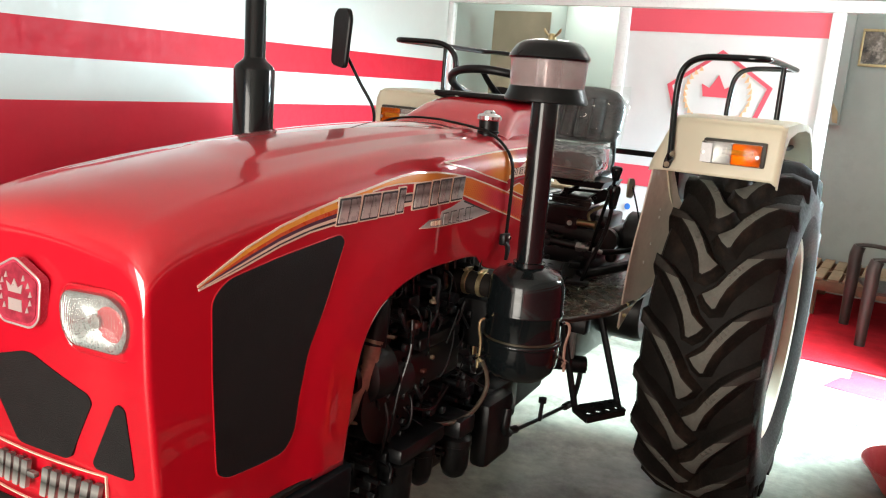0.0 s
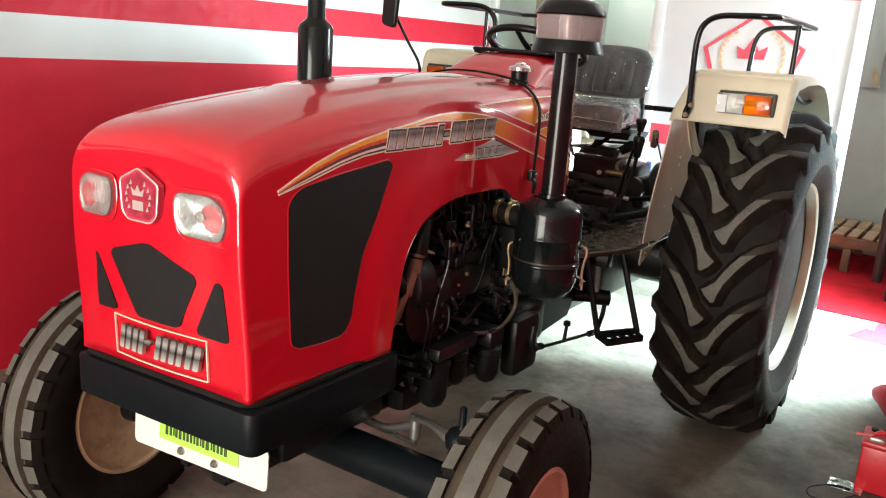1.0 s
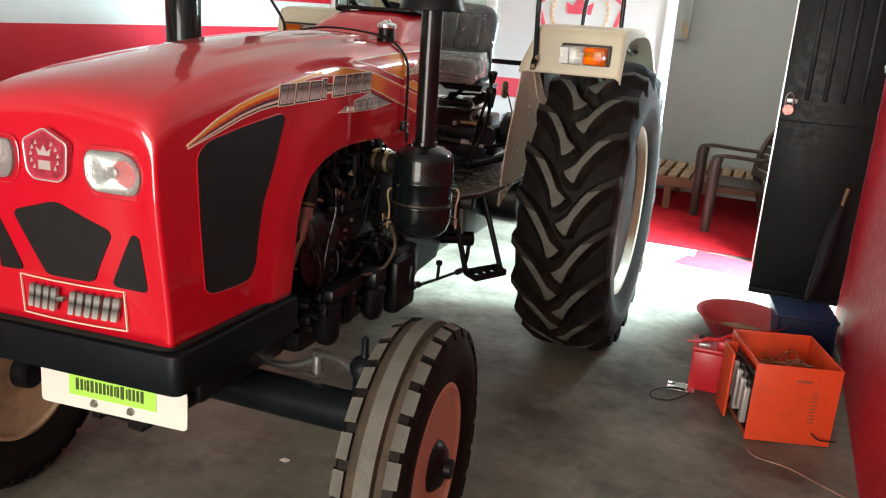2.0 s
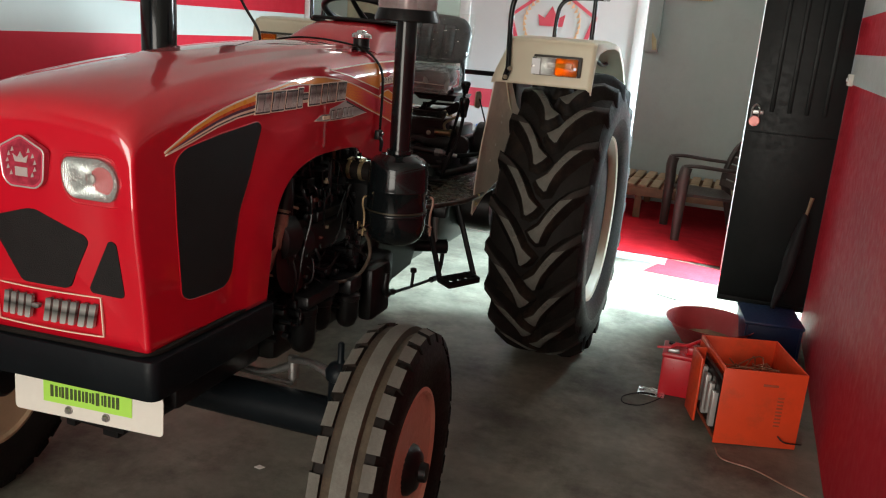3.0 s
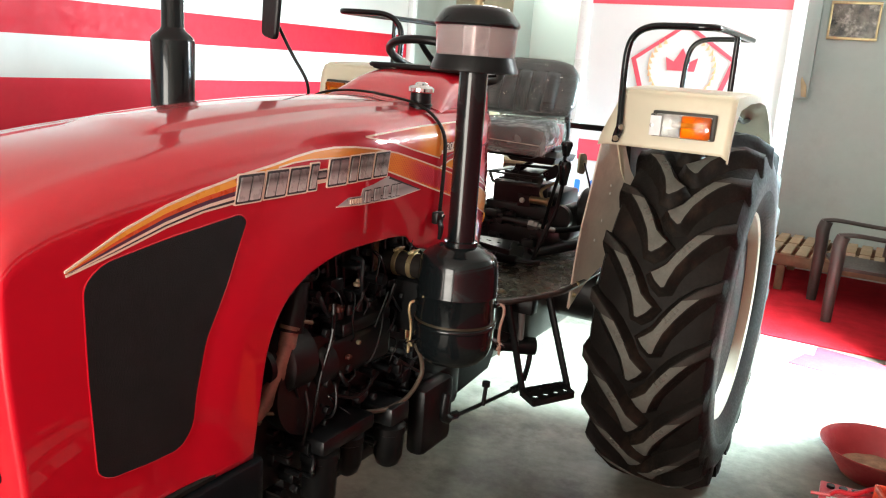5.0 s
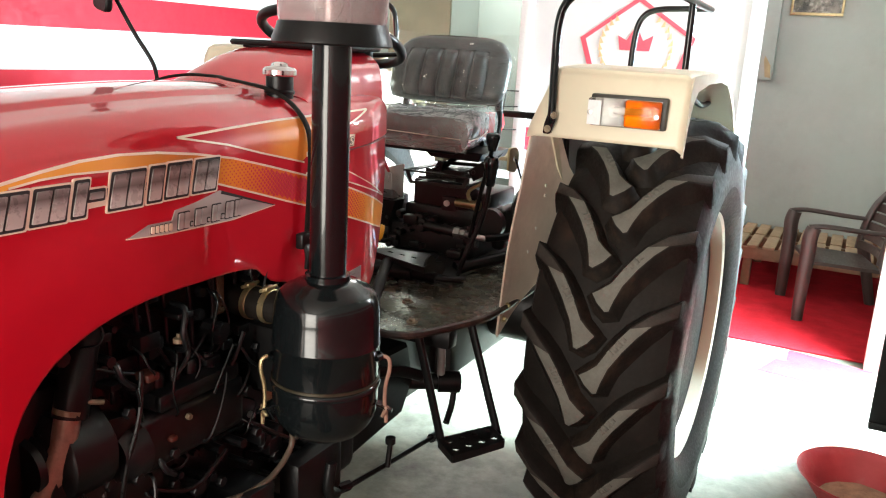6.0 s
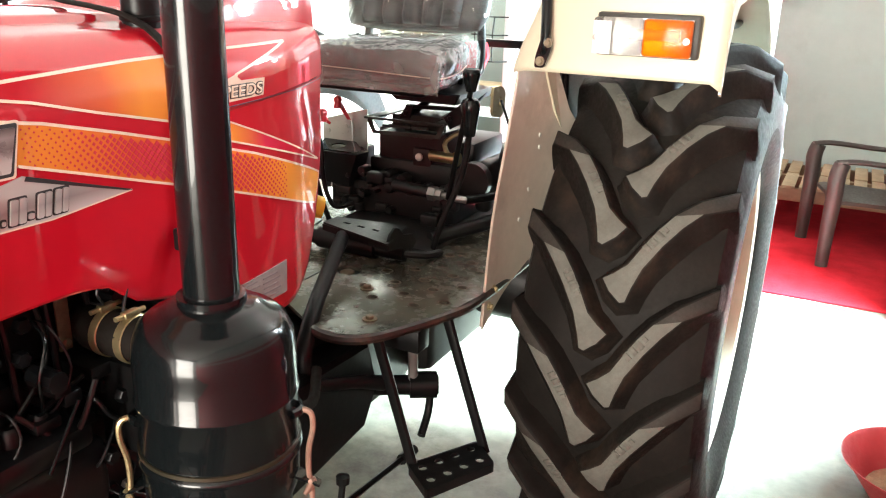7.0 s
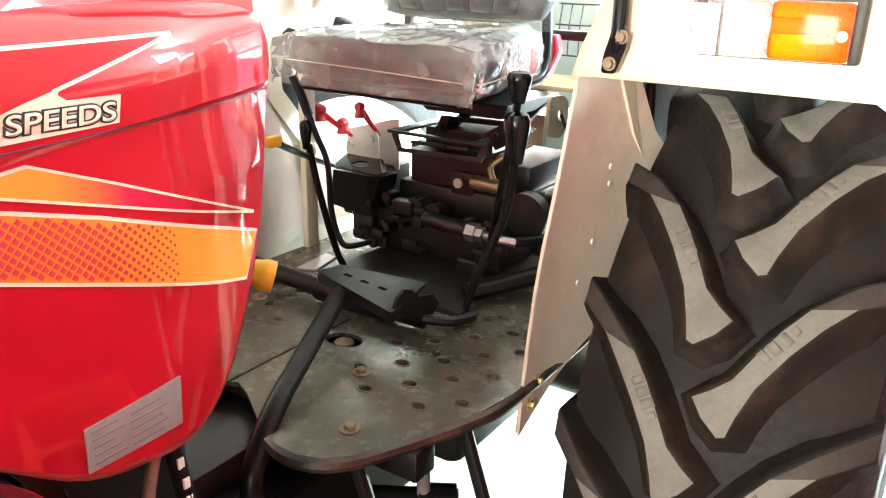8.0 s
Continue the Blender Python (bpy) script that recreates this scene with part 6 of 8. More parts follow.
tube(bm, [(seat_taper(SX - 0.243, SY + 0.30), SY + 0.30, 1.296), (SX - 0.243, SY + 0.03, 1.297), (SX - 0.215, SY - 0.008, 1.298), (SX, SY - 0.012, 1.294), (SX + 0.20, SY - 0.012, 1.288), (SX + 0.247, SY + 0.02, 1.284), (seat_taper(SX + 0.250, SY + 0.15), SY + 0.15, 1.287), (seat_taper(SX + 0.250, SY + 0.30), SY + 0.30, 1.290)], 0.0014, 6, 6)
part("wrap_seam", bm, CREAM_IN, seat, "pale welded seam of the wrap")
BX, BY = -1.385, 3.39


def seat_back_depth(u, w):
    """Five upright pads in a hollow panel."""
    if abs(u) > 0.70 or not 0.08 < w < 0.80:
        return 0.0
    c = (u + 0.70) / 0.28 % 1.0 * 2 - 1
    e = (w - 0.44) / 0.36
    return -0.012 + 0.030 * max(0.0, 1 - abs(c) ** 2.6) ** 0.5 * max(0.0, 1 - abs(e) ** 5) ** 0.5


bm = B()
nx, nz = 150, 56
front, backs = [], []
for i in range(nx + 1):
    fr, bk = [], []
    for j in range(nz + 1):
        u, w = i / nx * 2 - 1, j / nz
        half = 0.238 - 0.05 * max(0, w - 0.6) ** 2 / 0.16 - 0.10 * max(0, 0.2 - w)
        x = BX + u * half
        z = 1.365 + 0.24 * w - 0.03 * abs(u) ** 4 * (w - 0.4)
        edge = max(0, (1 - abs(u) ** 6) * (1 - abs(2 * w - 1) ** 6))
        y = BY + 0.08 * w
        fr.append(bm.verts.new((x, y - 0.045 * edge ** 0.5 - seat_back_depth(u, w) + 0.02 * (1 - abs(u)), z)))
        bk.append(bm.verts.new((x, y + 0.04 * edge ** 0.5 + 0.001, z)))
    front.append(fr)
    backs.append(bk)
for g in (front, backs):
    for a, b in zip(g, g[1:]):
        for q in range(nz):
            bm.faces.new((a[q], a[q + 1], b[q + 1], b[q]))
bmesh.ops.remove_doubles(bm, verts=bm.verts, dist=0.002)
backrest = part("backrest", bm, SEAT, seat, "dark ribbed vinyl backrest")
bm = B()
rows = []
for i in range(41):
    row = []
    for j in range(25):
        u, w = i / 40 * 2 - 1, j / 24
        x, z = BX + u * (0.25 - 0.03 * max(0, w - 0.7)), 1.352 + 0.262 * w
        c = 0.008 * noise.noise(Vector((x * 14, 5.0, z * 14))) + 0.006 * abs(noise.noise(Vector((x * 36, 2.0, z * 36))))
        row.append(bm.verts.new((x, BY + 0.08 * w - 0.066 * (1 - abs(u) ** 8) - c, z + c)))
    rows.append(row)
for a, b in zip(rows, rows[1:]):
    for q in range(24):
        bm.faces.new((a[q], a[q + 1], b[q + 1], b[q]))
film = part("plastic_wrap", bm, BACK_FILM, backrest, "creased clear plastic wrap")
film.visible_shadow = False
bm = B()
tube(bm, [(BX - 0.20, 3.30, 1.245), (BX - 0.20, 3.44, 1.26), (BX - 0.19, 3.46, 1.42)], 0.014, 10, 4)
tube(bm, [(BX + 0.20, 3.30, 1.245), (BX + 0.20, 3.44, 1.26), (BX + 0.19, 3.46, 1.42)], 0.014, 10, 4)
parts("back_bracket", bm, BLACK, seat)
# black bar from the seat to the mudguard, red reflector below it
bm = B()
box(bm, -1.34, -0.79, 3.78, 3.80, 1.302, 1.328, 0.003)
part("cross_bar", bm, BLACK, tractor)
bm = B()
prism(bm, round_poly([(-1.372, 1.205), (-1.32, 1.20), (-1.285, 1.275), (-1.295, 1.320), (-1.372, 1.318)], 0.008), 'y', 3.72, 3.75, 0.004)
part("rear_reflector", bm, RED_BOX, tractor, "red rear reflector")
# ---- dash cowl, steering wheel
bm = B()
rows = []
stations = ((2.085, 0.205, 1.452), (2.115, 0.195, 1.470), (2.16, 0.183, 1.498), (2.20, 0.175, 1.522), (2.25, 0.168, 1.538), (2.33, 0.165, 1.543), (2.445, 0.16, 1.543))
for y, half, top in stations:
    row = []
    for k in range(25):
        a = math.pi * k / 24
        c, s_ = math.cos(a), math.sin(a)
        x = math.copysign(abs(c) ** 0.45, c) * (half + 0.01 * (1 - s_ ** 0.6))
        z = 1.425 + (top - 1.425) * abs(s_) ** 0.42
        row.append(bm.verts.new((CX + x, y, z)))
    rows.append(row)
for a, b in zip(rows, rows[1:]):
    for q in range(24):
        bm.faces.new((a[q], a[q + 1], b[q + 1], b[q]))
bm.faces.new(rows[-1])
bm.faces.new(rows[0])
cowl = part("dash_cowl", bm, RED, tractor, "red instrument cowl")
bm = B()
prism(bm, round_poly([(CX - 0.165, 2.26), (CX + 0.165, 2.26), (CX + 0.17, 2.45), (CX - 0.17, 2.45)], 0.03), 'z', 1.542, 1.556, 0.005)
box(bm, CX - 0.13, CX + 0.13, 2.446, 2.462, 1.46, 1.550, 0.006)
part("dash_panel", bm, BLACK, cowl, "black instrument panel")
sw = Matrix.Translation((CX - 0.035, 2.52, 1.568)) @ Matrix.Rotation(radians(-20), 4, 'X')
bm = B()
ring = [sw @ Vector((0.185 * math.cos(a), 0.185 * math.sin(a), 0)) for a in (2 * math.pi * q / 48 for q in range(48))]
tube(bm, ring + [ring[0]], 0.0135, 10, 1)
steer = part("steering_wheel", bm, BLACK, tractor, "black steering wheel")
bm = B()
for a in (30, 150, 270):
    c, s_ = math.cos(radians(a)), math.sin(radians(a))
    tube(bm, [sw @ Vector((0.03 * c, 0.03 * s_, -0.03)), sw @ Vector((0.11 * c, 0.11 * s_, -0.018)), sw @ Vector((0.18 * c, 0.18 * s_, 0))], [0.016, 0.012, 0.010], 8, 4, flat=0.6)
parts("spoke", bm, BLACK, steer)
bm = B()
p0, p1 = sw @ Vector((0, 0, 0.0)), sw @ Vector((0, 0, -0.2))
tube(bm, [p0, p0.lerp(p1, 0.25)], [0.035, 0.04], 16, 2)
tube(bm, [p0, p1], 0.02, 12, 2)
part("column", bm, BLACK, steer)
bm = B()
tube(bm, [(CX - 0.15, 2.45, 1.525), (CX - 0.22, 2.44, 1.535), (CX - 0.25, 2.43, 1.545)], [0.006, 0.008, 0.011], 8, 3)
part("stalk", bm, BLACK, cowl)

# ---- radiator cap, cable with latch, mirror
bm = B()
lathe(bm, [(0.028, 1.405), (0.028, 1.452), (0.031, 1.454), (0.031, 1.459), (0.028, 1.461), (0.028, 1.490), (0.0, 1.490)], (-1.078, 2.055, 0), seg=24)
neck = part("filler_neck", bm, BLACK, tractor, "black filler neck")
bm = B()
lathe(bm, [(0.032, 1.488), (0.035, 1.491), (0.035, 1.500), (0.030, 1.505), (0.018, 1.508), (0.016, 1.513), (0.009, 1.516), (0.0, 1.516)], (-1.078, 2.055, 0), seg=24)
part("filler_cap", bm, CHROME, neck, "chrome filler cap")
bm = B()
tube(bm, [(-1.50, 2.085, 1.425), (-1.43, 2.072, 1.458), (-1.33, 2.055, 1.475), (-1.235, 2.045, 1.477), (-1.185, 2.015, 1.476), (-1.12, 2.012, 1.470), (-1.065, 2.015, 1.460), (-1.018, 2.020, 1.436), (-0.982, 2.022, 1.392), (-0.970, 2.016, 1.33), (-0.967, 2.004, 1.19)], 0.0082, 10, 6, flat=0.42)
strap = part("hood_strap", bm, RUBBER, tractor, "black rubber hood strap")
bm = B()
box(bm, -0.974, -0.956, 1.974, 2.010, 1.158, 1.190, 0.004)
tube(bm, [(-0.960, 1.990, 1.165), (-0.952, 1.990, 1.150), (-0.952, 1.984, 1.118)], [0.010, 0.011, 0.007], 8, 3, flat=0.6)
part("latch", bm, BLACK, strap, "black steel latch")
bm = B()
bolt(bm, (-0.956, 2.000, 1.178), 'x', 0.006, 0.005)
part("latch_rivet", bm, CHROME, strap)
bm = B()
tube(bm, [(-1.60, 2.23, 1.42), (-1.60, 2.22, 1.48), (-1.645, 2.20, 1.56), (-1.70, 2.19, 1.65), (-1.722, 2.185, 1.69), (-1.715, 2.18, 1.705), (-1.69, 2.18, 1.705)], 0.0055, 10, 5)
mir = part("mirror", bm, BLACK, tractor, "black wing mirror on a bent stalk")
bm = B()
prism(bm, round_poly([(-0.045, -0.085), (0.04, -0.092), (0.05, 0.07), (0.035, 0.098), (-0.03, 0.095), (-0.048, 0.07)], 0.02, 4), 'y', -0.009, 0.009, 0.004)
for v in bm.verts:
    v.co = Matrix.Translation((-1.692, 2.155, 1.692)) @ Matrix.Rotation(radians(-20), 4, 'Z') @ Matrix.Rotation(radians(4), 4, 'Y') @ v.co
part("housing", bm, BLACK, mir)

# ---- front lamps, emblem, name panel
def front_rim(outline, r, proud, parent, name, m):
    """A fine rounded bead along an outline on the front face."""
    bm = B()
    pts = [(CX + x, front_y(x, z) - proud, z) for x, z in outline]
    tube(bm, pts + [pts[0]], r, 6, 1)
    return part(name, bm, m, parent)


for s in (-1, 1):
    lens_out = round_poly([(s * 0.106, 1.226), (s * 0.186, 1.227), (s * 0.213, 1.209), (s * 0.223, 1.172), (s * 0.209, 1.134), (s * 0.116, 1.138), (s * 0.098, 1.166), (s * 0.096, 1.206)], 0.014, 4)
    c = (s * 0.158, 1.181)
    bezel = [(c[0] + (p[0] - c[0]) * 1.17, c[1] - 0.003 + (p[1] - c[1]) * 1.22) for p in lens_out]
    hl = front_patch(bezel, 0.002, hood, "headlight", RED, "clear ribbed headlight in a raised red surround")
    front_rim(bezel, 0.0022, 0.002, hl, "surround", RED)
    n = len(lens_out)
    for nm, m_, ks, deep, lb in (("reflector", REFLECTOR, (1.0, 0.9, 0.72, 0.5, 0.3, 0.12), (0.011, 0.0075, 0.0052, 0.0036, 0.0028, 0.0024), "polished lamp reflector"),
                                 ("lens", LENS, (1.02, 1.02, 0.98, 0.85, 0.6, 0.3), (0.002, 0.011, 0.0145, 0.017, 0.019, 0.020), "clear ribbed headlight glass")):
        bm = B()
        rr = [[bm.verts.new((CX + c[0] + (p[0] - c[0]) * k, front_y(*p) - d, c[1] + (p[1] - c[1]) * k)) for p in lens_out] for k, d in zip(ks, deep)]
        for a, b in zip(rr, rr[1:]):
            for q in range(n):
                bm.faces.new((a[q], a[(q + 1) % n], b[(q + 1) % n], b[q]))
        bm.faces.new(rr[-1])
        part(nm, bm, m_, hl, lb).visible_shadow = nm != "lens"
    bm = B()
    lathe(bm, [(0.0, 0.0), (0.011, -0.001), (0.012, -0.004), (0.006, -0.006), (0.0, -0.0065)], (CX + c[0], front_y(*c) - 0.003, c[1]), 'y', 16)
    part("bulb_cap", bm, STEEL, hl)
em = [(0.0, 1.262), (0.058, 1.232), (0.052, 1.165), (0.035, 1.148), (-0.035, 1.148), (-0.052, 1.165), (-0.058, 1.232)]
emb = front_patch(round_poly(em, 0.01), 0.014, hood, "emblem", PINK, "pink translucent five-sided emblem", depth=0.016)
front_rim(round_poly(em, 0.01), 0.0020, 0.014, emb, "emblem_rim", SILVER)
front_patch(round_poly([(p[0] * 0.88, 1.203 + (p[1] - 1.203) * 0.88) for p in em], 0.008), 0.0155, emb, "emblem_face", mat("emblem_face", (0.34, 0.035, 0.06), 0.20, vary=0.35, scale=60, coat=0.6), depth=0.003)
for k in range(12):
    a = radians(-40 + k * 260 / 11 + 0)
    px, pz = 0.036 * math.cos(a), 1.200 + 0.036 * math.sin(a)
    if 60 < math.degrees(a) < 120:
        continue
    front_patch([(px - 0.004, pz - 0.005), (px + 0.004, pz - 0.003), (px + 0.001, pz + 0.006)], 0.0165, emb, "wreath_leaf", SILVER, depth=0.002)
front_patch([(-0.016, 1.172), (0.016, 1.172), (0.016, 1.192), (-0.016, 1.192)], 0.0165, emb, "emblem_bar", SILVER, depth=0.002)
front_patch([(-0.015, 1.203), (0.015, 1.203), (0.020, 1.220), (0.008, 1.212), (0.0, 1.226), (-0.008, 1.212), (-0.020, 1.220)], 0.0165, emb, "crown", SILVER, depth=0.002)


def frame_strip(x0, x1, z0, z1, w, name, m):
    for a, b, c, d in ((x0, x1, z0, z0 + w), (x0, x1, z1 - w, z1), (x0, x0 + w, z0 + w, z1 - w), (x1 - w, x1, z0 + w, z1 - w)):
        front_patch([(a, c), (b, c), (b, d), (a, d)], 0.0025, hood, name, m, depth=0.004)


frame_strip(-0.133, 0.155, 0.808, 0.906, 0.0022, "name_border", STICK_CREAM)
# raised silver bars where the model name stands
for x, w, n in ((-0.114, 0.036, 2), (-0.070, 0.036, 2), (-0.026, 0.020, 0), (0.004, 0.036, 2), (0.048, 0.036, 2), (0.094, 0.038, 2)):
    z0, z1 = (0.857, 0.868) if n == 0 else (0.829, 0.888)
    lean = 0.014 * (z1 - z0) / 0.059
    for k in range(max(n, 1)):
        wb = w if n == 0 else w * 0.41
        xb = x + k * (w - wb)
        front_patch(round_poly([(xb, z0), (xb + wb, z0), (xb + wb + lean, z1), (xb + lean, z1)], 0.003, 2), 0.007, hood, "raised_bar", NAME_METAL, "raised chrome bar", depth=0.009)

# ---- decals on this side
def line_patch(pts, w, m, parent, name="decal_line", proud=0.0021):
    up = [(y, z + w / 2) for y, z in pts]
    dn = [(y, z - w / 2) for y, z in pts[::-1]]
    side_patch(up + dn, proud, parent, name, m)


TOPLINE = [(0.906, 1.2365), (1.014, 1.285), (1.10, 1.313), (1.18, 1.331), (1.271, 1.347), (1.368, 1.360), (1.43, 1.370), (1.495, 1.378), (1.564, 1.381), (1.638, 1.378), (1.718, 1.369),
           (1.807, 1.354), (1.908, 1.329), (2.018, 1.300), (2.16, 1.260), (2.325, 1.204), (2.386, 1.182)]
LOWLINE = [(0.908, 1.230), (1.0, 1.251), (1.1, 1.277), (1.18, 1.292), (1.262, 1.299)]
MIDLINE = [(1.380, 1.354), (1.427, 1.360), (1.477, 1.362), (1.558, 1.360), (1.634, 1.353)]
BANDLOW = [(1.70, 1.332), (1.768, 1.313), (1.846, 1.290), (1.955, 1.257), (2.045, 1.231), (2.155, 1.196), (2.30, 1.149), (2.355, 1.133)]


def sweep(a, b, proud, name, m, parent, label=""):
    """A stripe of the swept decal, between two shares of its height."""
    ys_ = [0.93 + 0.0332 * k for k in range(11)]
    at = lambda y, k: lerp_at(TOPLINE, y) + (lerp_at(LOWLINE, y) - lerp_at(TOPLINE, y)) * k
    return side_patch([(0.908, 1.2335)] + [(y, at(y, b)) for y in ys_] + [(y, at(y, a)) for y in ys_[::-1]], proud, parent, name, m, label)


flank = sweep(0.0, 1.0, 0.0014, "decal_sweep", STICK_YELLOW, hood, "amber swept decal with dark and white stripes")
sweep(0.34, 0.54, 0.0017, "decal_stripe", STICK_FLAME, flank)
sweep(0.54, 0.72, 0.0017, "decal_stripe", STICK_PURPLE, flank)
sweep(0.72, 0.86, 0.0017, "decal_stripe", STICK_CREAM, flank)
sweep(0.86, 1.0, 0.0017, "decal_stripe", INK, flank)
line_patch(TOPLINE, 0.0038, STICK_CREAM, flank)
line_patch(LOWLINE, 0.0035, STICK_CREAM, flank)
side_patch([(1.262, 1.318), (1.60, 1.322), (1.64, 1.330), (1.60, 1.337), (1.262, 1.330)], 0.0016, flank, "decal_stripe", STICK_PURPLE)
side_patch([(1.262, 1.305), (1.50, 1.310), (1.66, 1.314), (1.66, 1.324), (1.50, 1.322), (1.262, 1.314)], 0.0017, flank, "decal_stripe", STICK_CREAM)
side_patch([(1.262, 1.330), (1.36, 1.343), (1.38, 1.354), (1.271, 1.346)], 0.0016, flank, "decal_stripe", STICK_YELLOW)
band = side_patch(MIDLINE + BANDLOW + [(y, z) for y, z in TOPLINE[:3:-1]], 0.0016, hood, "decal_band", BAND_PRINT, "amber decal band with a fading red check")
line_patch(MIDLINE, 0.003, STICK_CREAM, band)
line_patch(BANDLOW[1:], 0.0035, STICK_CREAM, band)
line_patch([(2.351, 1.134), (2.357, 1.136), (2.389, 1.182), (2.383, 1.184)], 0.001, STICK_CREAM, band)
# printed check: dots that grow towards the middle of the band and fade at its ends
bm = B()
for i in range(90):
    y = 1.778 + i * 0.00515
    size = 0.0013 + 0.0031 * smoothstep(1.80, 1.97, y) * (1 - 0.35 * smoothstep(2.03, 2.08, y)) * (1 - smoothstep(2.13, 2.26, y))
    hi, lo = lerp_at(TOPLINE, y) - 0.002, lerp_at(BANDLOW, y) + 0.002
    for j in range(24):
        zc = 1.125 + (j + (0.5 if i % 2 else 0)) * 0.0103
        if lo + size < zc < hi - size and y < 2.24:
            d = [bm.verts.new((CX + hood_x(y + a * size, zc + b * size) + k, y + a * size, zc + b * size)) for k in (0.0024, 0.0002) for a, b in ((-1, 0), (0, -1), (1, 0), (0, 1))]
            bm.faces.new(d[:4])
            for q in range(4):
                bm.faces.new((d[q], d[(q + 1) % 4], d[4 + (q + 1) % 4], d[4 + q]))
tagged(part("check_print", bm, POSTER_RED, band, "red printed check"), "red printed check", kind="stuff")
# upper arrow and the word at the rear
arrow = side_patch([(1.691, 1.397), (1.80, 1.403), (1.95, 1.411), (2.10, 1.415), (2.268, 1.419), (2.194, 1.398), (2.133, 1.380), (2.06, 1.358), (2.007, 1.330), (1.881, 1.358), (1.798, 1.378)], 0.0016, hood, "decal_arrow", ARROW_PRINT, "red arrow decal fading to orange")
line_patch([(1.688, 1.397), (1.80, 1.4035), (1.95, 1.411), (2.10, 1.4155), (2.272, 1.419)], 0.0034, STICK_CREAM, arrow)
line_patch([(1.688, 1.397), (1.798, 1.378), (1.881, 1.357), (2.012, 1.327)], 0.0034, STICK_CREAM, arrow)
line_patch([(2.272, 1.419), (2.194, 1.398), (2.128, 1.379)], 0.0034, STICK_CREAM, arrow)
wedge = side_patch([(2.03, 1.305), (2.076, 1.316), (2.098, 1.318), (2.177, 1.289), (2.383, 1.206), (2.173, 1.268), (2.072, 1.297), (2.03, 1.301)], 0.0016, hood, "decal_wedge", AMBER_RED, "amber wedge decal fading to red")
line_patch([(2.02, 1.303), (2.076, 1.317), (2.098, 1.3195), (2.177, 1.2895), (2.384, 1.2065)], 0.0028, STICK_CREAM, wedge)
line_patch([(2.03, 1.3075), (2.072, 1.297), (2.173, 1.268), (2.384, 1.2055)], 0.0028, STICK_CREAM, wedge)
tagp = side_patch([(2.02, 1.337), (2.077, 1.341), (2.188, 1.345), (2.193, 1.370), (2.140, 1.3705), (2.132, 1.376), (2.135, 1.3815), (2.10, 1.372), (2.06, 1.359), (2.02, 1.346)], 0.0022, hood, "decal_tag", STICK_CREAM, "cream tag with dark outlined lettering")


def side_text(body, y0, y1, z0, z1, slant, m, parent, name, proud=0.0035, grow=0.0):
    """A word in the built-in font, laid on the hood's side; grow fattens it beyond its box."""
    cu = bpy.data.curves.new(name, 'FONT')
    cu.body = body
    cu.extrude, cu.offset = 0.0, grow
    tmp = bpy.data.objects.new(name, cu)
    me = tmp.to_mesh()
    bm = B()
    bm.from_mesh(me)
    tmp.to_mesh_clear()
    xs, ys_ = [v.co.x for v in bm.verts], [v.co.y for v in bm.verts]
    xa, xb, ya, yb = min(xs) + grow, max(xs) - grow, min(ys_) + grow, max(ys_) - grow
    for v in bm.verts:
        u, w = (v.co.x - xa) / (xb - xa), (v.co.y - ya) / (yb - ya)
        y = y0 + (y1 - y0) * u + slant * w
        z = z0 + (z1 - z0) * w
        v.co = (CX + hood_x(y, z) + proud, y, z)
    bpy.data.objects.remove(tmp)
    bpy.data.curves.remove(cu)
    r = bmesh.ops.extrude_face_region(bm, geom=bm.faces[:])
    for v in r["geom"]:
        if isinstance(v, bmesh.types.BMVert):
            v.co.x -= 0.0008
    return part(name, bm, m, parent, "", False)


side_text("20 SPEEDS", 2.040, 2.183, 1.348, 1.3645, 0.003, INK, tagp, "lettering", 0.0031, 0.075)
side_text("20 SPEEDS", 2.040, 2.183, 1.348, 1.3645, 0.003, STICK_CREAM, tagp, "lettering_core", 0.0038, 0.012)


def print_block(y0, y1, z0, z1, slant, rims, proud, m, parent, name, label="", bars=1):
    """Plain slanted bars in print on one dark ground with a pale rim."""
    def shape(o, a0=0.0, a1=1.0):
        w = y1 - y0
        return [(y0 + a0 * w - o, z0 - o), (y0 + a1 * w + o, z0 - o), (y0 + a1 * w + slant + o, z1 + o), (y0 + a0 * w + slant - o, z1 + o)]
    under = parent
    for k, (o, rm) in enumerate(rims):
        under = side_patch(round_poly(shape(o), 0.003, 2), proud + 0.0004 * k, parent, name + "_rim", rm)
    for k in range(bars):
        a0, a1 = (0.0, 1.0) if bars == 1 else (k * 0.54, k * 0.54 + 0.46)
        side_patch(round_poly(shape(0.0, a0, a1), 0.002, 2), proud + 0.0024, under, name, m, label)


# brand name: plain slanted bars, silver on a dark and a pale outline
RIMS = ((0.0068, STICK_CREAM), (0.0042, INK))
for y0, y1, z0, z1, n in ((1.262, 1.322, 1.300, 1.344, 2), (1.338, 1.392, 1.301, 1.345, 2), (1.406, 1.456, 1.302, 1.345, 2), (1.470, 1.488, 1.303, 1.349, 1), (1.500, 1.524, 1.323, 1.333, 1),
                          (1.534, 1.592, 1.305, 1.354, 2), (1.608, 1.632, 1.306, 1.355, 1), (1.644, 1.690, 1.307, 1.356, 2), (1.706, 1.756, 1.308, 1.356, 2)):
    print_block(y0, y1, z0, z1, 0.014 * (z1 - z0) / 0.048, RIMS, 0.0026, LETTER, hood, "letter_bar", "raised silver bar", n)
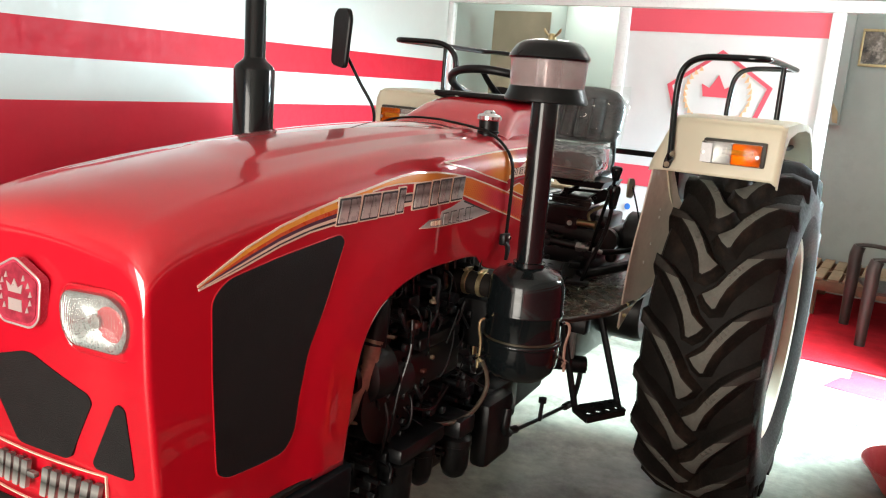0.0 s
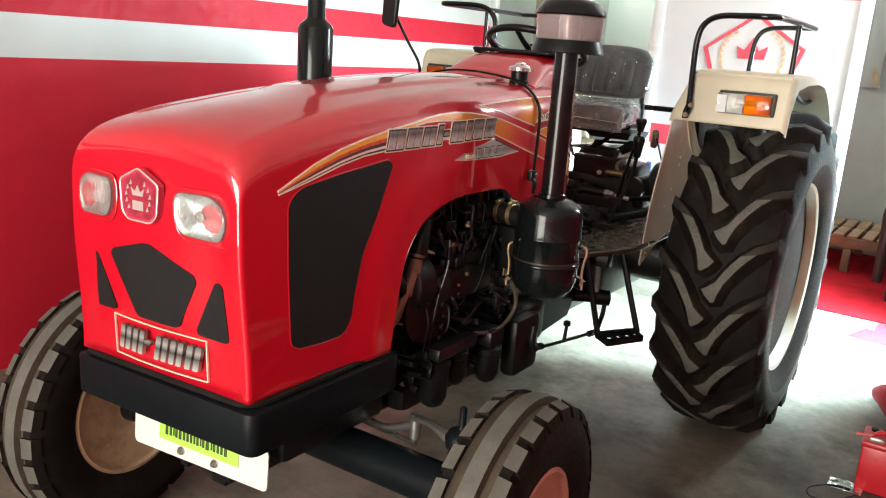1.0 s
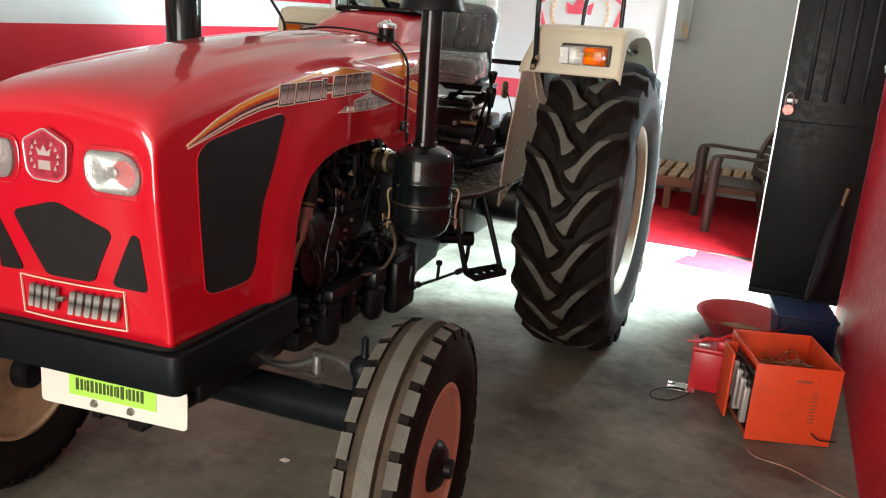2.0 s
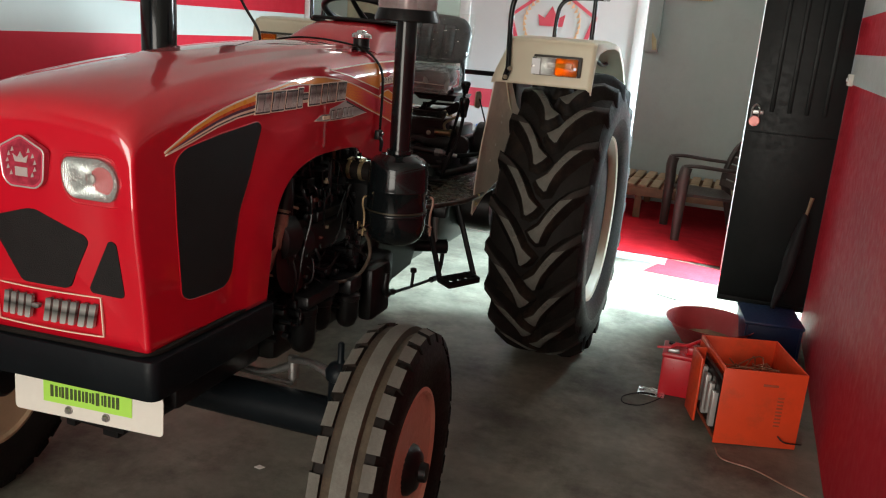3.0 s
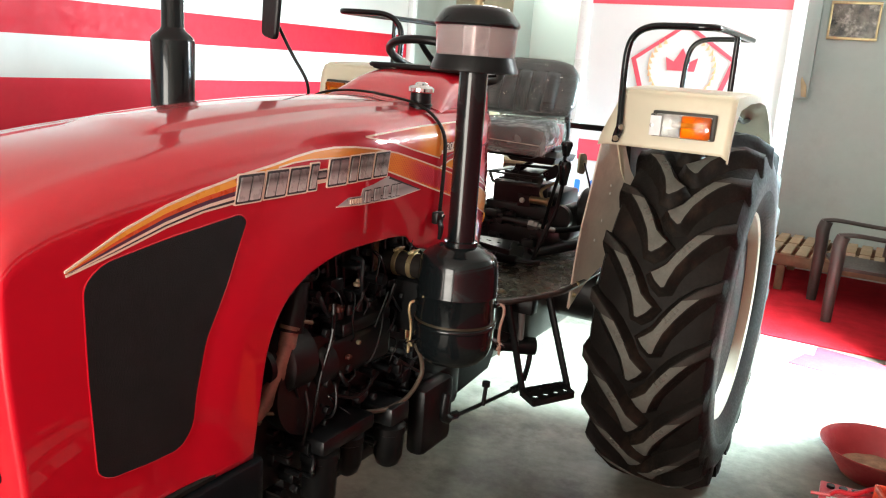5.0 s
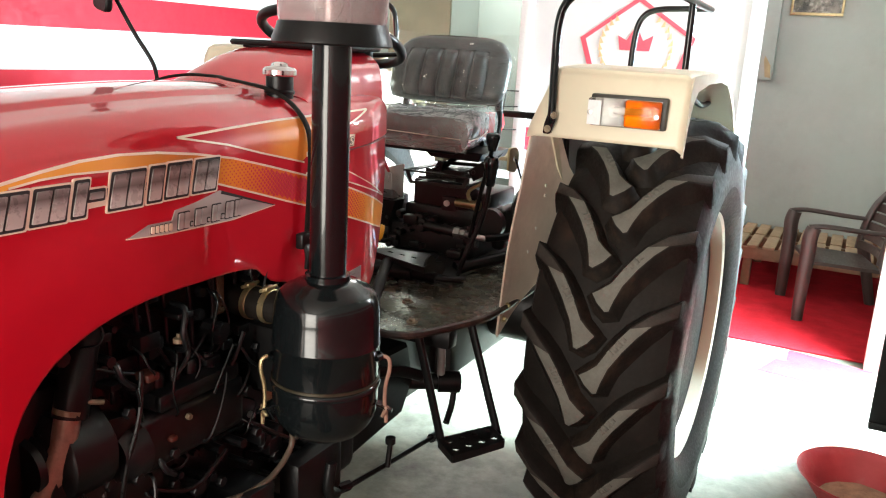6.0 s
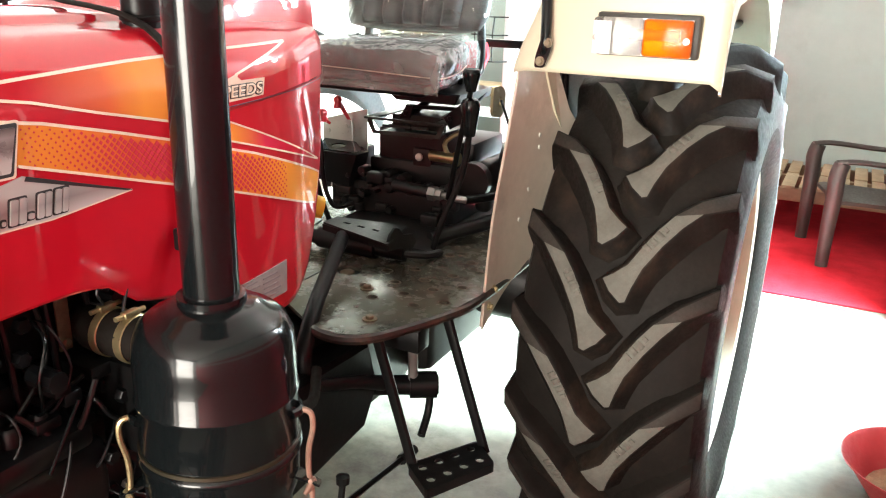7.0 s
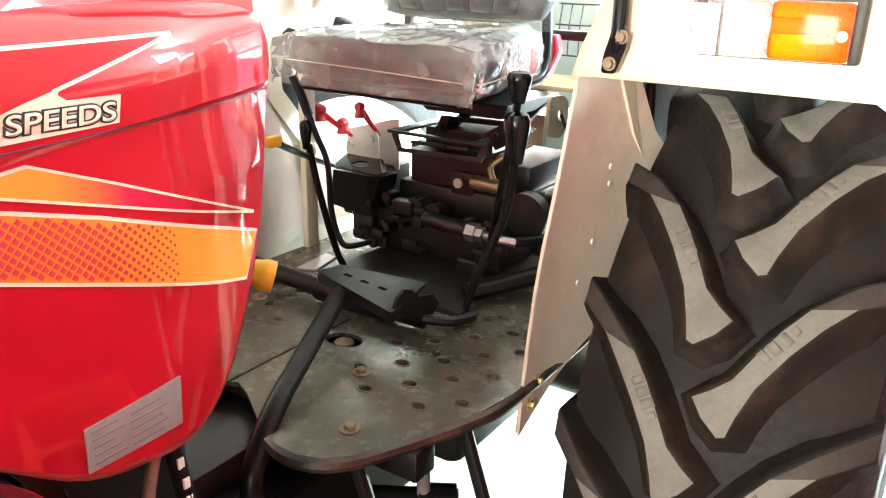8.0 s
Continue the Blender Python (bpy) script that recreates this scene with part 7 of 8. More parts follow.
dart = side_patch([(1.560, 1.2545), (1.605, 1.269), (1.654, 1.268), (1.663, 1.283), (1.71, 1.289), (1.771, 1.3015), (1.922, 1.2545), (1.80, 1.246), (1.64, 1.2495)], 0.0016, hood, "decal_dart", DART_METAL, "silver dart decal")
side_patch([(1.775, 1.3005), (1.922, 1.2545), (1.915, 1.2545), (1.772, 1.2955)], 0.0021, dart, "dart_shade", INK)
line_patch([(1.558, 1.2545), (1.64, 1.2485), (1.80, 1.2455), (1.92, 1.2545)], 0.0018, STICK_CREAM, dart)
for y0, y1, h, n in ((1.664, 1.688, 0.025, 2), (1.694, 1.698, 0.005, 1), (1.703, 1.729, 0.026, 2), (1.735, 1.739, 0.005, 1), (1.744, 1.764, 0.027, 2), (1.768, 1.775, 0.006, 1), (1.779, 1.797, 0.027, 2), (1.802, 1.820, 0.027, 2)):
    z0 = 1.2515 if h > 0.01 else 1.2535
    print_block(y0, y1, z0, z0 + h, 0.006 * h / 0.026, ((0.0022, INK),), 0.0020, DART_METAL, dart, "small_bar", "", n)
for k in range(5):
    print_block(1.606 + 0.0095 * k, 1.612 + 0.0095 * k, 1.2545 - 0.0004 * k, 1.2655 - 0.0002 * k, 0.002, ((0.0012, INK),), 0.0020, STICK_CREAM, dart, "tiny_block")
lab = side_patch([(2.107, 1.015), (2.220, 1.016), (2.224, 1.070), (2.109, 1.062)], 0.0022, hood, "type_label", mat("dull_label_foil", (0.40, 0.37, 0.36), 0.4, metal=0.3, vary=0.15, scale=20), "silver printed type label")
GREY_PRINT = mat("grey_print", (0.25, 0.24, 0.24), 0.5)
for k in range(5):
    z = 1.021 + 0.0085 * k
    for a, b in ((2.115, 2.150 - 0.006 * (k % 3)), (2.158, 2.196 + 0.006 * (k % 2))):
        side_patch([(a, z), (b, z + 0.001), (b, z + 0.0034), (a, z + 0.0024)], 0.0028, lab, "print_bar", GREY_PRINT)
# crease of the rear side panel
line_patch([(2.05, 1.327), (2.076, 1.3335), (2.126, 1.336), (2.182, 1.3385), (2.25, 1.340), (2.35, 1.340), (2.449, 1.341)], 0.0013, STICK_PURPLE, hood, "panel_joint")

# ---- number plate
PRINT_GREY = mat("faded_ink", (0.05, 0.075, 0.015), 0.6, vary=0.2, scale=40)
plate_m = Matrix.Translation((-1.243, 0.915, 0.561)) @ Matrix.Rotation(radians(6.0), 4, 'Z') @ Matrix.Rotation(radians(-3), 4, 'X')
bm = B()
prism(bm, round_poly([(-0.218, -0.052), (0.218, -0.052), (0.218, 0.052), (-0.218, 0.052)], 0.014, 4), 'y', -0.0015, 0.0015)
for v in bm.verts:
    v.co = plate_m @ v.co
plate = part("number_plate", bm, PLATE_WHITE, tractor, "cream number plate with a lime green sticker")
bm = B()
box(bm, -0.13, 0.13, -0.0035, -0.0016, -0.016, 0.046)
for v in bm.verts:
    v.co = plate_m @ v.co
part("sticker", bm, LIME, plate, "lime green paper sticker")
x = -0.108
for w in (0.012, 0.010, 0.006, 0.010, 0.012, 0.010, 0.010, 0.010, 0.008, 0.010, 0.006, 0.010, 0.014, 0.006, 0.010, 0.010, 0.010, 0.012):
    bm = B()
    hgt = 0.020 + 1.0 * w
    box(bm, x, x + w * 0.72, -0.0050, -0.0036, 0.016 - hgt / 2, 0.016 + hgt / 2)
    for v in bm.verts:
        v.co = plate_m @ v.co
    part("print_bar", bm, PRINT_GREY, plate)
    x += w * 1.18
for xx in (-0.055, 0.055):
    bm = B()
    lathe(bm, [(0.011, 0), (0.011, -0.003), (0.0, -0.003)], (xx, -0.0016, -0.030), 'y', 16)
    bolt(bm, (xx, -0.0046, -0.030), 'y', 0.008, -0.007)
    for v in bm.verts:
        v.co = plate_m @ v.co
    part("bolt", bm, STEEL, plate)
bm = B()
box(bm, -1.34, -1.14, 0.925, 0.945, 0.49, 0.66, 0.004)
box(bm, -1.335, -1.305, 0.93, 1.0, 0.47, 0.50, 0.004)
box(bm, -1.215, -1.165, 0.93, 1.0, 0.47, 0.50, 0.004)
parts("plate_bracket", bm, BLACK, plate)

# ---- front axle with kingpins and steering rods
bm = B()
tube(bm, [(-1.77, 1.28, 0.478), (-1.50, 1.28, 0.472), (-1.24, 1.28, 0.468), (-0.98, 1.28, 0.472), (-0.71, 1.28, 0.478)], 0.058, 28, 4)
axle = part("front_axle", bm, BLACK_BUMPER, tractor, "black tubular front axle beam")
bm = B()
box(bm, -1.33, -1.15, 1.0, 1.9, 0.46, 0.68, 0.02)
box(bm, -1.46, -1.02, 0.98, 1.36, 0.56, 0.665, 0.015)
parts("axle_support", bm, BLACK, axle)
for x in (-0.715, mirror(-0.715)):
    bm = B()
    lathe(bm, [(0.0, 0.33), (0.03, 0.33), (0.034, 0.36), (0.031, 0.60), (0.039, 0.605), (0.041, 0.628), (0.030, 0.645), (0.012, 0.652), (0.009, 0.66), (0.009, 0.705), (0.005, 0.71), (0.0, 0.71)], (x, 1.28, 0), seg=24)
    part("kingpin", bm, BLACK_BUMPER, axle, "dark grey kingpin housing")
    bm = B()
    o = 1 if x > CX else -1
    tube(bm, [(x, 1.27, 0.40), (x + 0.06 * o, 1.27, 0.39), (x + 0.14 * o, 1.268, 0.388)], 0.032, 14, 3)
    part("stub_axle", bm, BLACK, axle)
bm = B()
tube(bm, [(-1.30, 1.36, 0.535), (-1.12, 1.36, 0.527), (-1.02, 1.36, 0.523), (-0.965, 1.36, 0.541), (-0.905, 1.355, 0.573)], [0.012, 0.011, 0.011, 0.011, 0.013], 12, 4)
tube(bm, [(-1.12, 1.372, 0.508), (-0.915, 1.372, 0.505)], 0.006, 8, 2)
tube(bm, [(-0.905, 1.355, 0.60), (-0.905, 1.355, 0.53)], 0.015, 12, 2)
tube(bm, [(-0.905, 1.355, 0.532), (-0.905, 1.355, 0.512)], 0.009, 6, 2)
tube(bm, [(-0.905, 1.35, 0.59), (-0.82, 1.31, 0.615), (-0.73, 1.278, 0.605)], [0.014, 0.014, 0.018], 10, 4, flat=0.7)
parts("steering_rod", bm, STEEL, axle, "bare steel steering rod with ball joint")


# ---- engine in the wheel arch
rng = random.Random(11)
bm = B()
box(bm, -1.42, -1.07, 1.38, 2.30, 0.58, 1.02, 0.02)
box(bm, -1.40, -1.09, 1.42, 2.10, 1.02, 1.16, 0.015)
box(bm, -1.38, -1.11, 1.44, 2.05, 1.16, 1.24, 0.02)
box(bm, -1.40, -1.09, 1.55, 2.25, 0.46, 0.60, 0.03)
box(bm, -1.48, -1.02, 1.32, 1.37, 0.70, 1.32, 0.01)
box(bm, -1.38, -1.14, 2.25, 2.98, 0.48, 0.80, 0.03)
engine, *more = parts("engine", bm, ENGINE, tractor, "black diesel engine block")
for o in more:
    o.parent, o.name, o.location = engine, "casting", (0, 0, 0)
bm = B()
for k in range(4):
    y = 1.50 + k * 0.145
    tube(bm, [(-1.08, y, 1.17), (-1.05, y + 0.01, 1.15), (-1.04, y + 0.02, 1.05), (-1.03, 1.66 + 0.04 * k, 0.985)], 0.0034, 8, 5)
    tube(bm, [(-1.12, y, 1.24), (-1.10, y, 1.26), (-1.08, y, 1.17)], 0.007, 8, 3)
parts("injector_pipe", bm, ENGINE, engine, "thin dark steel injector pipe")
bm = B()
box(bm, -1.08, -1.0, 1.60, 1.86, 0.82, 0.93, 0.02, 3)
box(bm, -1.07, -0.99, 1.63, 1.83, 0.93, 0.965, 0.01)
lathe(bm, [(0.0, 1.56), (0.045, 1.56), (0.055, 1.575), (0.055, 1.61), (0.0, 1.61)], (-1.04, 0, 0.87), 'y', 20)
for k in range(4):
    lathe(bm, [(0.013, 0.96), (0.013, 0.985), (0.009, 0.99), (0.0, 0.99)], (-1.03, 1.66 + 0.04 * k, 0), seg=10)
pump, *more = parts("injection_pump", bm, ENGINE, engine, "black injection pump")
for o in more:
    o.parent, o.name = pump, "pump_port"
for (x, y, z0, z1, r) in ((-1.005, 1.575, 0.515, 0.665, 0.044), (-1.005, 1.69, 0.55, 0.66, 0.036), (-0.985, 1.845, 0.515, 0.635, 0.041)):
    bm = B()
    lathe(bm, [(0.0, z0), (r * 0.35, z0), (r * 0.75, z0 + 0.012), (r * 0.95, z0 + 0.035), (r, z1 - 0.02), (r * 1.08, z1 - 0.018), (r * 1.08, z1), (r * 0.7, z1 + 0.012), (0.0, z1 + 0.012)], (x, y, 0), seg=28)
    part("filter", bm, BLACK, engine, "black fuel and oil filter canister")
bm = B()
box(bm, -1.06, -0.96, 1.53, 1.74, 0.672, 0.715, 0.012)
box(bm, -1.06, -0.95, 1.80, 1.89, 0.645, 0.70, 0.012)
parts("filter_head", bm, ENGINE, engine)
bm = B()
lathe(bm, [(0.0, -0.05), (0.055, -0.05), (0.078, -0.035), (0.08, 0.04), (0.06, 0.055), (0.0, 0.055)], (-1.07, 1.50, 0.90), 'y', 28)
lathe(bm, [(0.0, -0.075), (0.045, -0.075), (0.05, -0.065), (0.04, -0.06), (0.05, -0.055), (0.0, -0.05)], (-1.07, 1.50, 0.90), 'y', 24)
part("alternator", bm, ENGINE, engine, "black alternator")
bm = B()
for k in range(10):
    a = 2 * math.pi * k / 10
    tube(bm, [(-1.07 + 0.03 * math.cos(a), 1.45, 0.90 + 0.03 * math.sin(a)), (-1.07 + 0.055 * math.cos(a), 1.455, 0.90 + 0.055 * math.sin(a))], 0.006, 6, 2)
parts("fan_vanes", bm, ENGINE, engine)
bm = B()
tube(bm, [(-1.027, 1.48, 0.985), (-1.028, 1.462, 0.92), (-1.045, 1.425, 0.83), (-1.06, 1.39, 0.79)], [0.020, 0.020, 0.019, 0.020], 14, 6)
pipe = part("water_pipe", bm, RUST, engine, "rusty pinkish water pipe")
for p, q in (((-1.026, 1.485, 1.0), (-1.026, 1.478, 0.98)), ((-1.055, 1.40, 0.805), (-1.06, 1.393, 0.79))):
    bm = B()
    tube(bm, [Vector(p).lerp(Vector(q), 0.35), Vector(p).lerp(Vector(q), 0.75)], 0.0245, 18, 2)
    tube(bm, [Vector(p) + Vector((0.018, 0.010, 0.004)), Vector(p) + Vector((0.024, 0.040, -0.006))], 0.0045, 8, 2)
    part("clamp", bm, DULL_BOLT, pipe)
bm = B()
tube(bm, [(-1.08, 1.58, 1.15), (-1.055, 1.54, 1.10), (-1.032, 1.50, 1.03), (-1.027, 1.483, 0.978)], 0.027, 14, 5)
part("rubber_elbow", bm, BLACK, pipe)
bm = B()
tube(bm, [(-0.962, 1.915, 0.84), (-0.956, 1.938, 0.80), (-0.956, 1.945, 0.748), (-0.960, 1.890, 0.704), (-0.972, 1.81, 0.694), (-1.0, 1.74, 0.70)], 0.0062, 10, 6)
part("fuel_hose", bm, mat("grey_hose", (0.10, 0.078, 0.055), 0.45, vary=0.3), engine, "grey braided fuel hose")
bm = B()
for pts in (((-1.0, 1.60, 1.02), (-0.99, 1.585, 0.95), (-1.0, 1.56, 0.85), (-1.01, 1.545, 0.72)), ((-1.02, 1.53, 0.83), (-1.0, 1.52, 0.78), (-1.01, 1.515, 0.70)), ((-1.03, 1.75, 1.0), (-1.0, 1.80, 0.95), (-0.99, 1.84, 1.02)),
            ((-1.02, 1.62, 0.79), (-0.99, 1.70, 0.76), (-1.0, 1.80, 0.79)), ((-1.0, 1.70, 1.06), (-0.985, 1.69, 1.02), (-0.99, 1.66, 0.99)), ((-1.03, 1.90, 0.80), (-0.99, 1.98, 0.74), (-1.02, 2.06, 0.70))):
    tube(bm, list(pts), 0.0042, 8, 5)
parts("wiring", bm, mat("grey_wire", (0.007, 0.007, 0.007), 0.35, vary=0.3), engine, "thin cables and pipes")
bm = B()
for k in range(330):
    x = rng.uniform(-1.075, -1.0)
    y, z = rng.uniform(1.46, 2.28), rng.uniform(0.56, 1.14)
    x -= 0.10 * smoothstep(2.0, 2.2, y)
    a, b, c = rng.uniform(0.006, 0.020), rng.uniform(0.005, 0.024), rng.uniform(0.004, 0.018)
    if k % 3 == 0:
        tube(bm, [(x - 0.03, y, z), (x + a, y, z)], min(b, c) * 0.8, 8, 2)
    elif k % 3 == 1:
        box(bm, x - 0.06, x + a * 0.5, y - b, y + b, z - c, z + c, 0.004)
    else:
        bolt(bm, (x, y, z), 'x', 0.011, 0.012)
parts("engine_detail", bm, ENGINE, engine)
# hoses, rods and cables hung over the block
for k in range(44):
    y, z = rng.uniform(1.50, 2.16), rng.uniform(0.66, 1.12)
    x = rng.uniform(-1.02, -0.985) - 0.06 * smoothstep(1.95, 2.15, y)
    dy, dz = rng.uniform(-0.05, 0.05), rng.choice((-1, 1)) * rng.uniform(0.04, 0.13)
    bend = rng.uniform(-0.03, 0.03)
    bm = B()
    tube(bm, [(x - 0.03, y, z), (x, y + bend * 0.4, z + dz * 0.15), (x + 0.008, y + dy * 0.5 + bend, z + dz * 0.55), (x - 0.004, y + dy, z + dz), (x - 0.035, y + dy, z + dz * 1.05)], rng.choice((0.0018, 0.0024, 0.0034, 0.0055)), 8, 4)
    part("hose", bm, BLACK_GLOSS if k % 9 == 0 else ENGINE, engine)
    if k % 4 == 0:
        bm = B()
        bolt(bm, (x - 0.012, y + 0.02, z), 'x', rng.uniform(0.006, 0.010), 0.012)
        part("bolt", bm, DULL_BOLT if k % 8 else STEEL, engine)
# upright push rods behind them
for k in range(7):
    y = 1.52 + 0.062 * k
    bm = B()
    tube(bm, [(-1.065, y, 1.16), (-1.058, y + 0.006, 1.05), (-1.06, y + 0.01, 0.95)], 0.0045, 8, 2)
    part("pipe", bm, ENGINE, engine)
# round bell beside the fan
bm = B()
lathe(bm, [(0.0, -0.05), (0.05, -0.048), (0.085, -0.036), (0.108, -0.01), (0.115, 0.03), (0.115, 0.06), (0.0, 0.06)], (-1.075, 1.545, 0.835), 'x', 36)
part("timing_cover", bm, ENGINE, engine, "rounded black timing cover")
bm = B()
box(bm, -0.988, -0.984, 1.90, 1.925, 0.855, 0.895, 0.002)
part("tag", bm, BRASS, engine, "small brass maker's tag")
CAP_ORANGE = mat("greasy_orange_paint", (0.085, 0.020, 0.012), 0.5, vary=0.3, scale=40, dirt=(0.03, 0.02, 0.015), dirt_amount=0.8, dirt_scale=30)
# painted caps, small rods and a brass nut on the pump
for y0, y1, z0, z1 in ((1.604, 1.630, 0.998, 1.013), (1.652, 1.668, 0.870, 0.880)):
    bm = B()
    box(bm, -1.02, -0.988, y0, y1, z0, z1, 0.004)
    part("cap", bm, CAP_ORANGE, pump, "orange painted cap")
for a, b in (((-0.99, 1.811, 1.004), (-0.99, 1.758, 0.925)), ((-0.99, 1.582, 1.0), (-0.99, 1.591, 0.938)), ((-0.99, 1.757, 0.832), (-0.99, 1.838, 0.830))):
    bm = B()
    tube(bm, [a, b], 0.0026, 8, 2)
    part("pump_rod", bm, BLACK_GLOSS, pump, "thin black rod")
bm = B()
lathe(bm, [(0.0, 1.050), (0.010, 1.050), (0.010, 1.057), (0.004, 1.060), (0.004, 1.066), (0.0, 1.066)], (-0.99, 1.675, 0), seg=12)
parts("pump_fitting", bm, DULL_BOLT, pump, "brass fitting on the pump")
# clutch housing, steering box and linkage under the platform
bm = B()
box(bm, -1.10, -0.985, 2.08, 2.24, 0.56, 0.70, 0.02)
prism(bm, [(2.24, 0.50), (2.60, 0.53), (2.66, 0.62), (2.62, 0.74), (2.24, 0.76)], 'x', -1.20, -1.06, 0.01)
box(bm, -1.0, -0.94, 1.95, 2.12, 0.50, 0.70, 0.02)
parts("steering_box", bm, BLACK, engine, "black steering box")
bm = B()
tube(bm, [(-0.935, 2.06, 0.66), (-0.935, 2.05, 0.60), (-0.935, 2.08, 0.575)], 0.014, 10, 4)
tube(bm, [(-0.935, 2.075, 0.575), (-0.945, 2.30, 0.535), (-0.955, 2.64, 0.482)], 0.0065, 8, 2)
tube(bm, [(-0.945, 2.10, 0.572), (-0.94, 2.14, 0.565)], 0.013, 8, 2)
tube(bm, [(-0.953, 2.58, 0.49), (-0.955, 2.64, 0.482)], 0.013, 8, 2)
tube(bm, [(-0.93, 2.30, 0.54), (-0.93, 2.31, 0.60)], 0.007, 8, 2)
lathe(bm, [(0.0, 0.595), (0.013, 0.60), (0.013, 0.615), (0.0, 0.62)], (-0.93, 2.31, 0), seg=12)
parts("clutch_rod", bm, BLACK, engine, "thin black clutch rod")
bm = B()
tube(bm, [(-1.20, 2.60, 0.60), (-0.952, 2.753, 0.60)], 0.024, 16, 2)
tube(bm, [(-1.01, 2.717, 0.60), (-0.955, 2.751, 0.60)], 0.032, 18, 2)
tube(bm, [(-0.968, 2.745, 0.585), (-0.968, 2.735, 0.53), (-0.962, 2.69, 0.49)], 0.010, 8, 3)
parts("brake_shaft", bm, BLACK, engine, "black brake cross shaft")
bm = B()
tube(bm, [(-1.0, 2.705, 0.815), (-1.0, 2.716, 0.61)], 0.012, 14, 2)
part("stay_rod", bm, mat("grey_primer", (0.20, 0.20, 0.19), 0.5, vary=0.15, scale=20), engine, "grey primed stay rod")
for z in (0.775, 0.835):
    bm = B()
    bolt(bm, (-0.985, 2.184, z), 'x', 0.013, 0.012)
    part("orange_bolt", bm, RIM_ORANGE, engine, "orange painted bolt")
HOSE = [(-1.0, 2.214, 1.01), (-0.985, 2.219, 0.936), (-0.985, 2.224, 0.869), (-0.985, 2.227, 0.827), (-0.985, 2.244, 0.792), (-0.988, 2.27, 0.768), (-1.0, 2.32, 0.757), (-1.05, 2.40, 0.77)]
bm = B()
tube(bm, HOSE, 0.0105, 14, 6)
hose = part("hydraulic_hose", bm, RUBBER, engine, "black hydraulic hose with white print")
for k in range(9):
    t = 0.10 + 0.048 * k
    f = t * (len(HOSE) - 1)
    p = Vector(HOSE[int(f)]).lerp(Vector(HOSE[int(f) + 1]), f - int(f))
    bm = B()
    w = 0.006 if k < 3 else 0.0035
    box(bm, p.x + 0.0075, p.x + 0.0112, p.y - w, p.y + w * 0.4, p.z, p.z + (0.013 if k < 3 else 0.009), 0.001)
    part("print_bar", bm, PAPER, hose)
bm = B()
tube(bm, [(-1.0, 2.205, 1.0), (-0.987, 2.176, 0.941), (-0.987, 2.179, 0.911), (-0.987, 2.183, 0.868), (-0.995, 2.19, 0.84)], 0.0075, 10, 5)
part("copper_pipe", bm, RUST, engine, "dull copper pipe")

# ---------------------------------------------------------------- things in the room
def moved(bm, m):
    for v in bm.verts:
        v.co = m @ v.co
    return bm


def build_side_door():
    """Black steel door leaf, open, standing square to the right wall."""
    d = thing("side_door", (0.41, 4.36, 0.0), "black ribbed steel door leaf standing open", "door", kind="structure")
    bm = B()
    box(bm, 0.208, 0.688, 4.345, 4.375, 0.105, 2.06, 0.004)
    part("leaf", bm, DOOR_BLACK, d)
    for z0, z1 in ((0.105, 0.135), (1.10, 1.108), (2.03, 2.06)):
        bm = B()
        box(bm, 0.210, 0.686, 4.335, 4.3445, z0, z1, 0.003)
        part("cross_rail", bm, DOOR_BLACK, d)
    for z0, z1 in ((1.22, 1.98),):
        for x in (0.33, 0.42, 0.51, 0.60):
            bm = B()
            box(bm, x - 0.012, x + 0.012, 4.338, 4.3448, z0, z1, 0.004)
            part("rib", bm, DOOR_BLACK, d)
    bm = B()
    lathe(bm, [(0.0, 0.0), (0.028, 0.0), (0.03, -0.004), (0.03, -0.018), (0.026, -0.022), (0.0, -0.022)], (0.248, 4.330, 1.165), 'y', 20)
    lock = part("padlock", bm, mat("pink_padlock", (0.55, 0.22, 0.20), 0.35, metal=0.5), d, "round pinkish padlock")
    bm = B()
    tube(bm, [(0.230, 4.32, 1.185), (0.230, 4.32, 1.235), (0.248, 4.32, 1.255), (0.266, 4.32, 1.235), (0.266, 4.32, 1.185)], 0.005, 8, 5)
    part("shackle", bm, STEEL, lock)
    bm = B()
    box(bm, 0.224, 0.29, 4.327, 4.3345, 1.20, 1.225, 0.003)
    part("hasp", bm, STEEL, d)
    for z in (0.4, 1.6):
        bm = B()
        tube(bm, [(0.672, 4.36, z - 0.05), (0.672, 4.36, z + 0.05)], 0.012, 10, 2)
        part("hinge", bm, DOOR_BLACK, d)


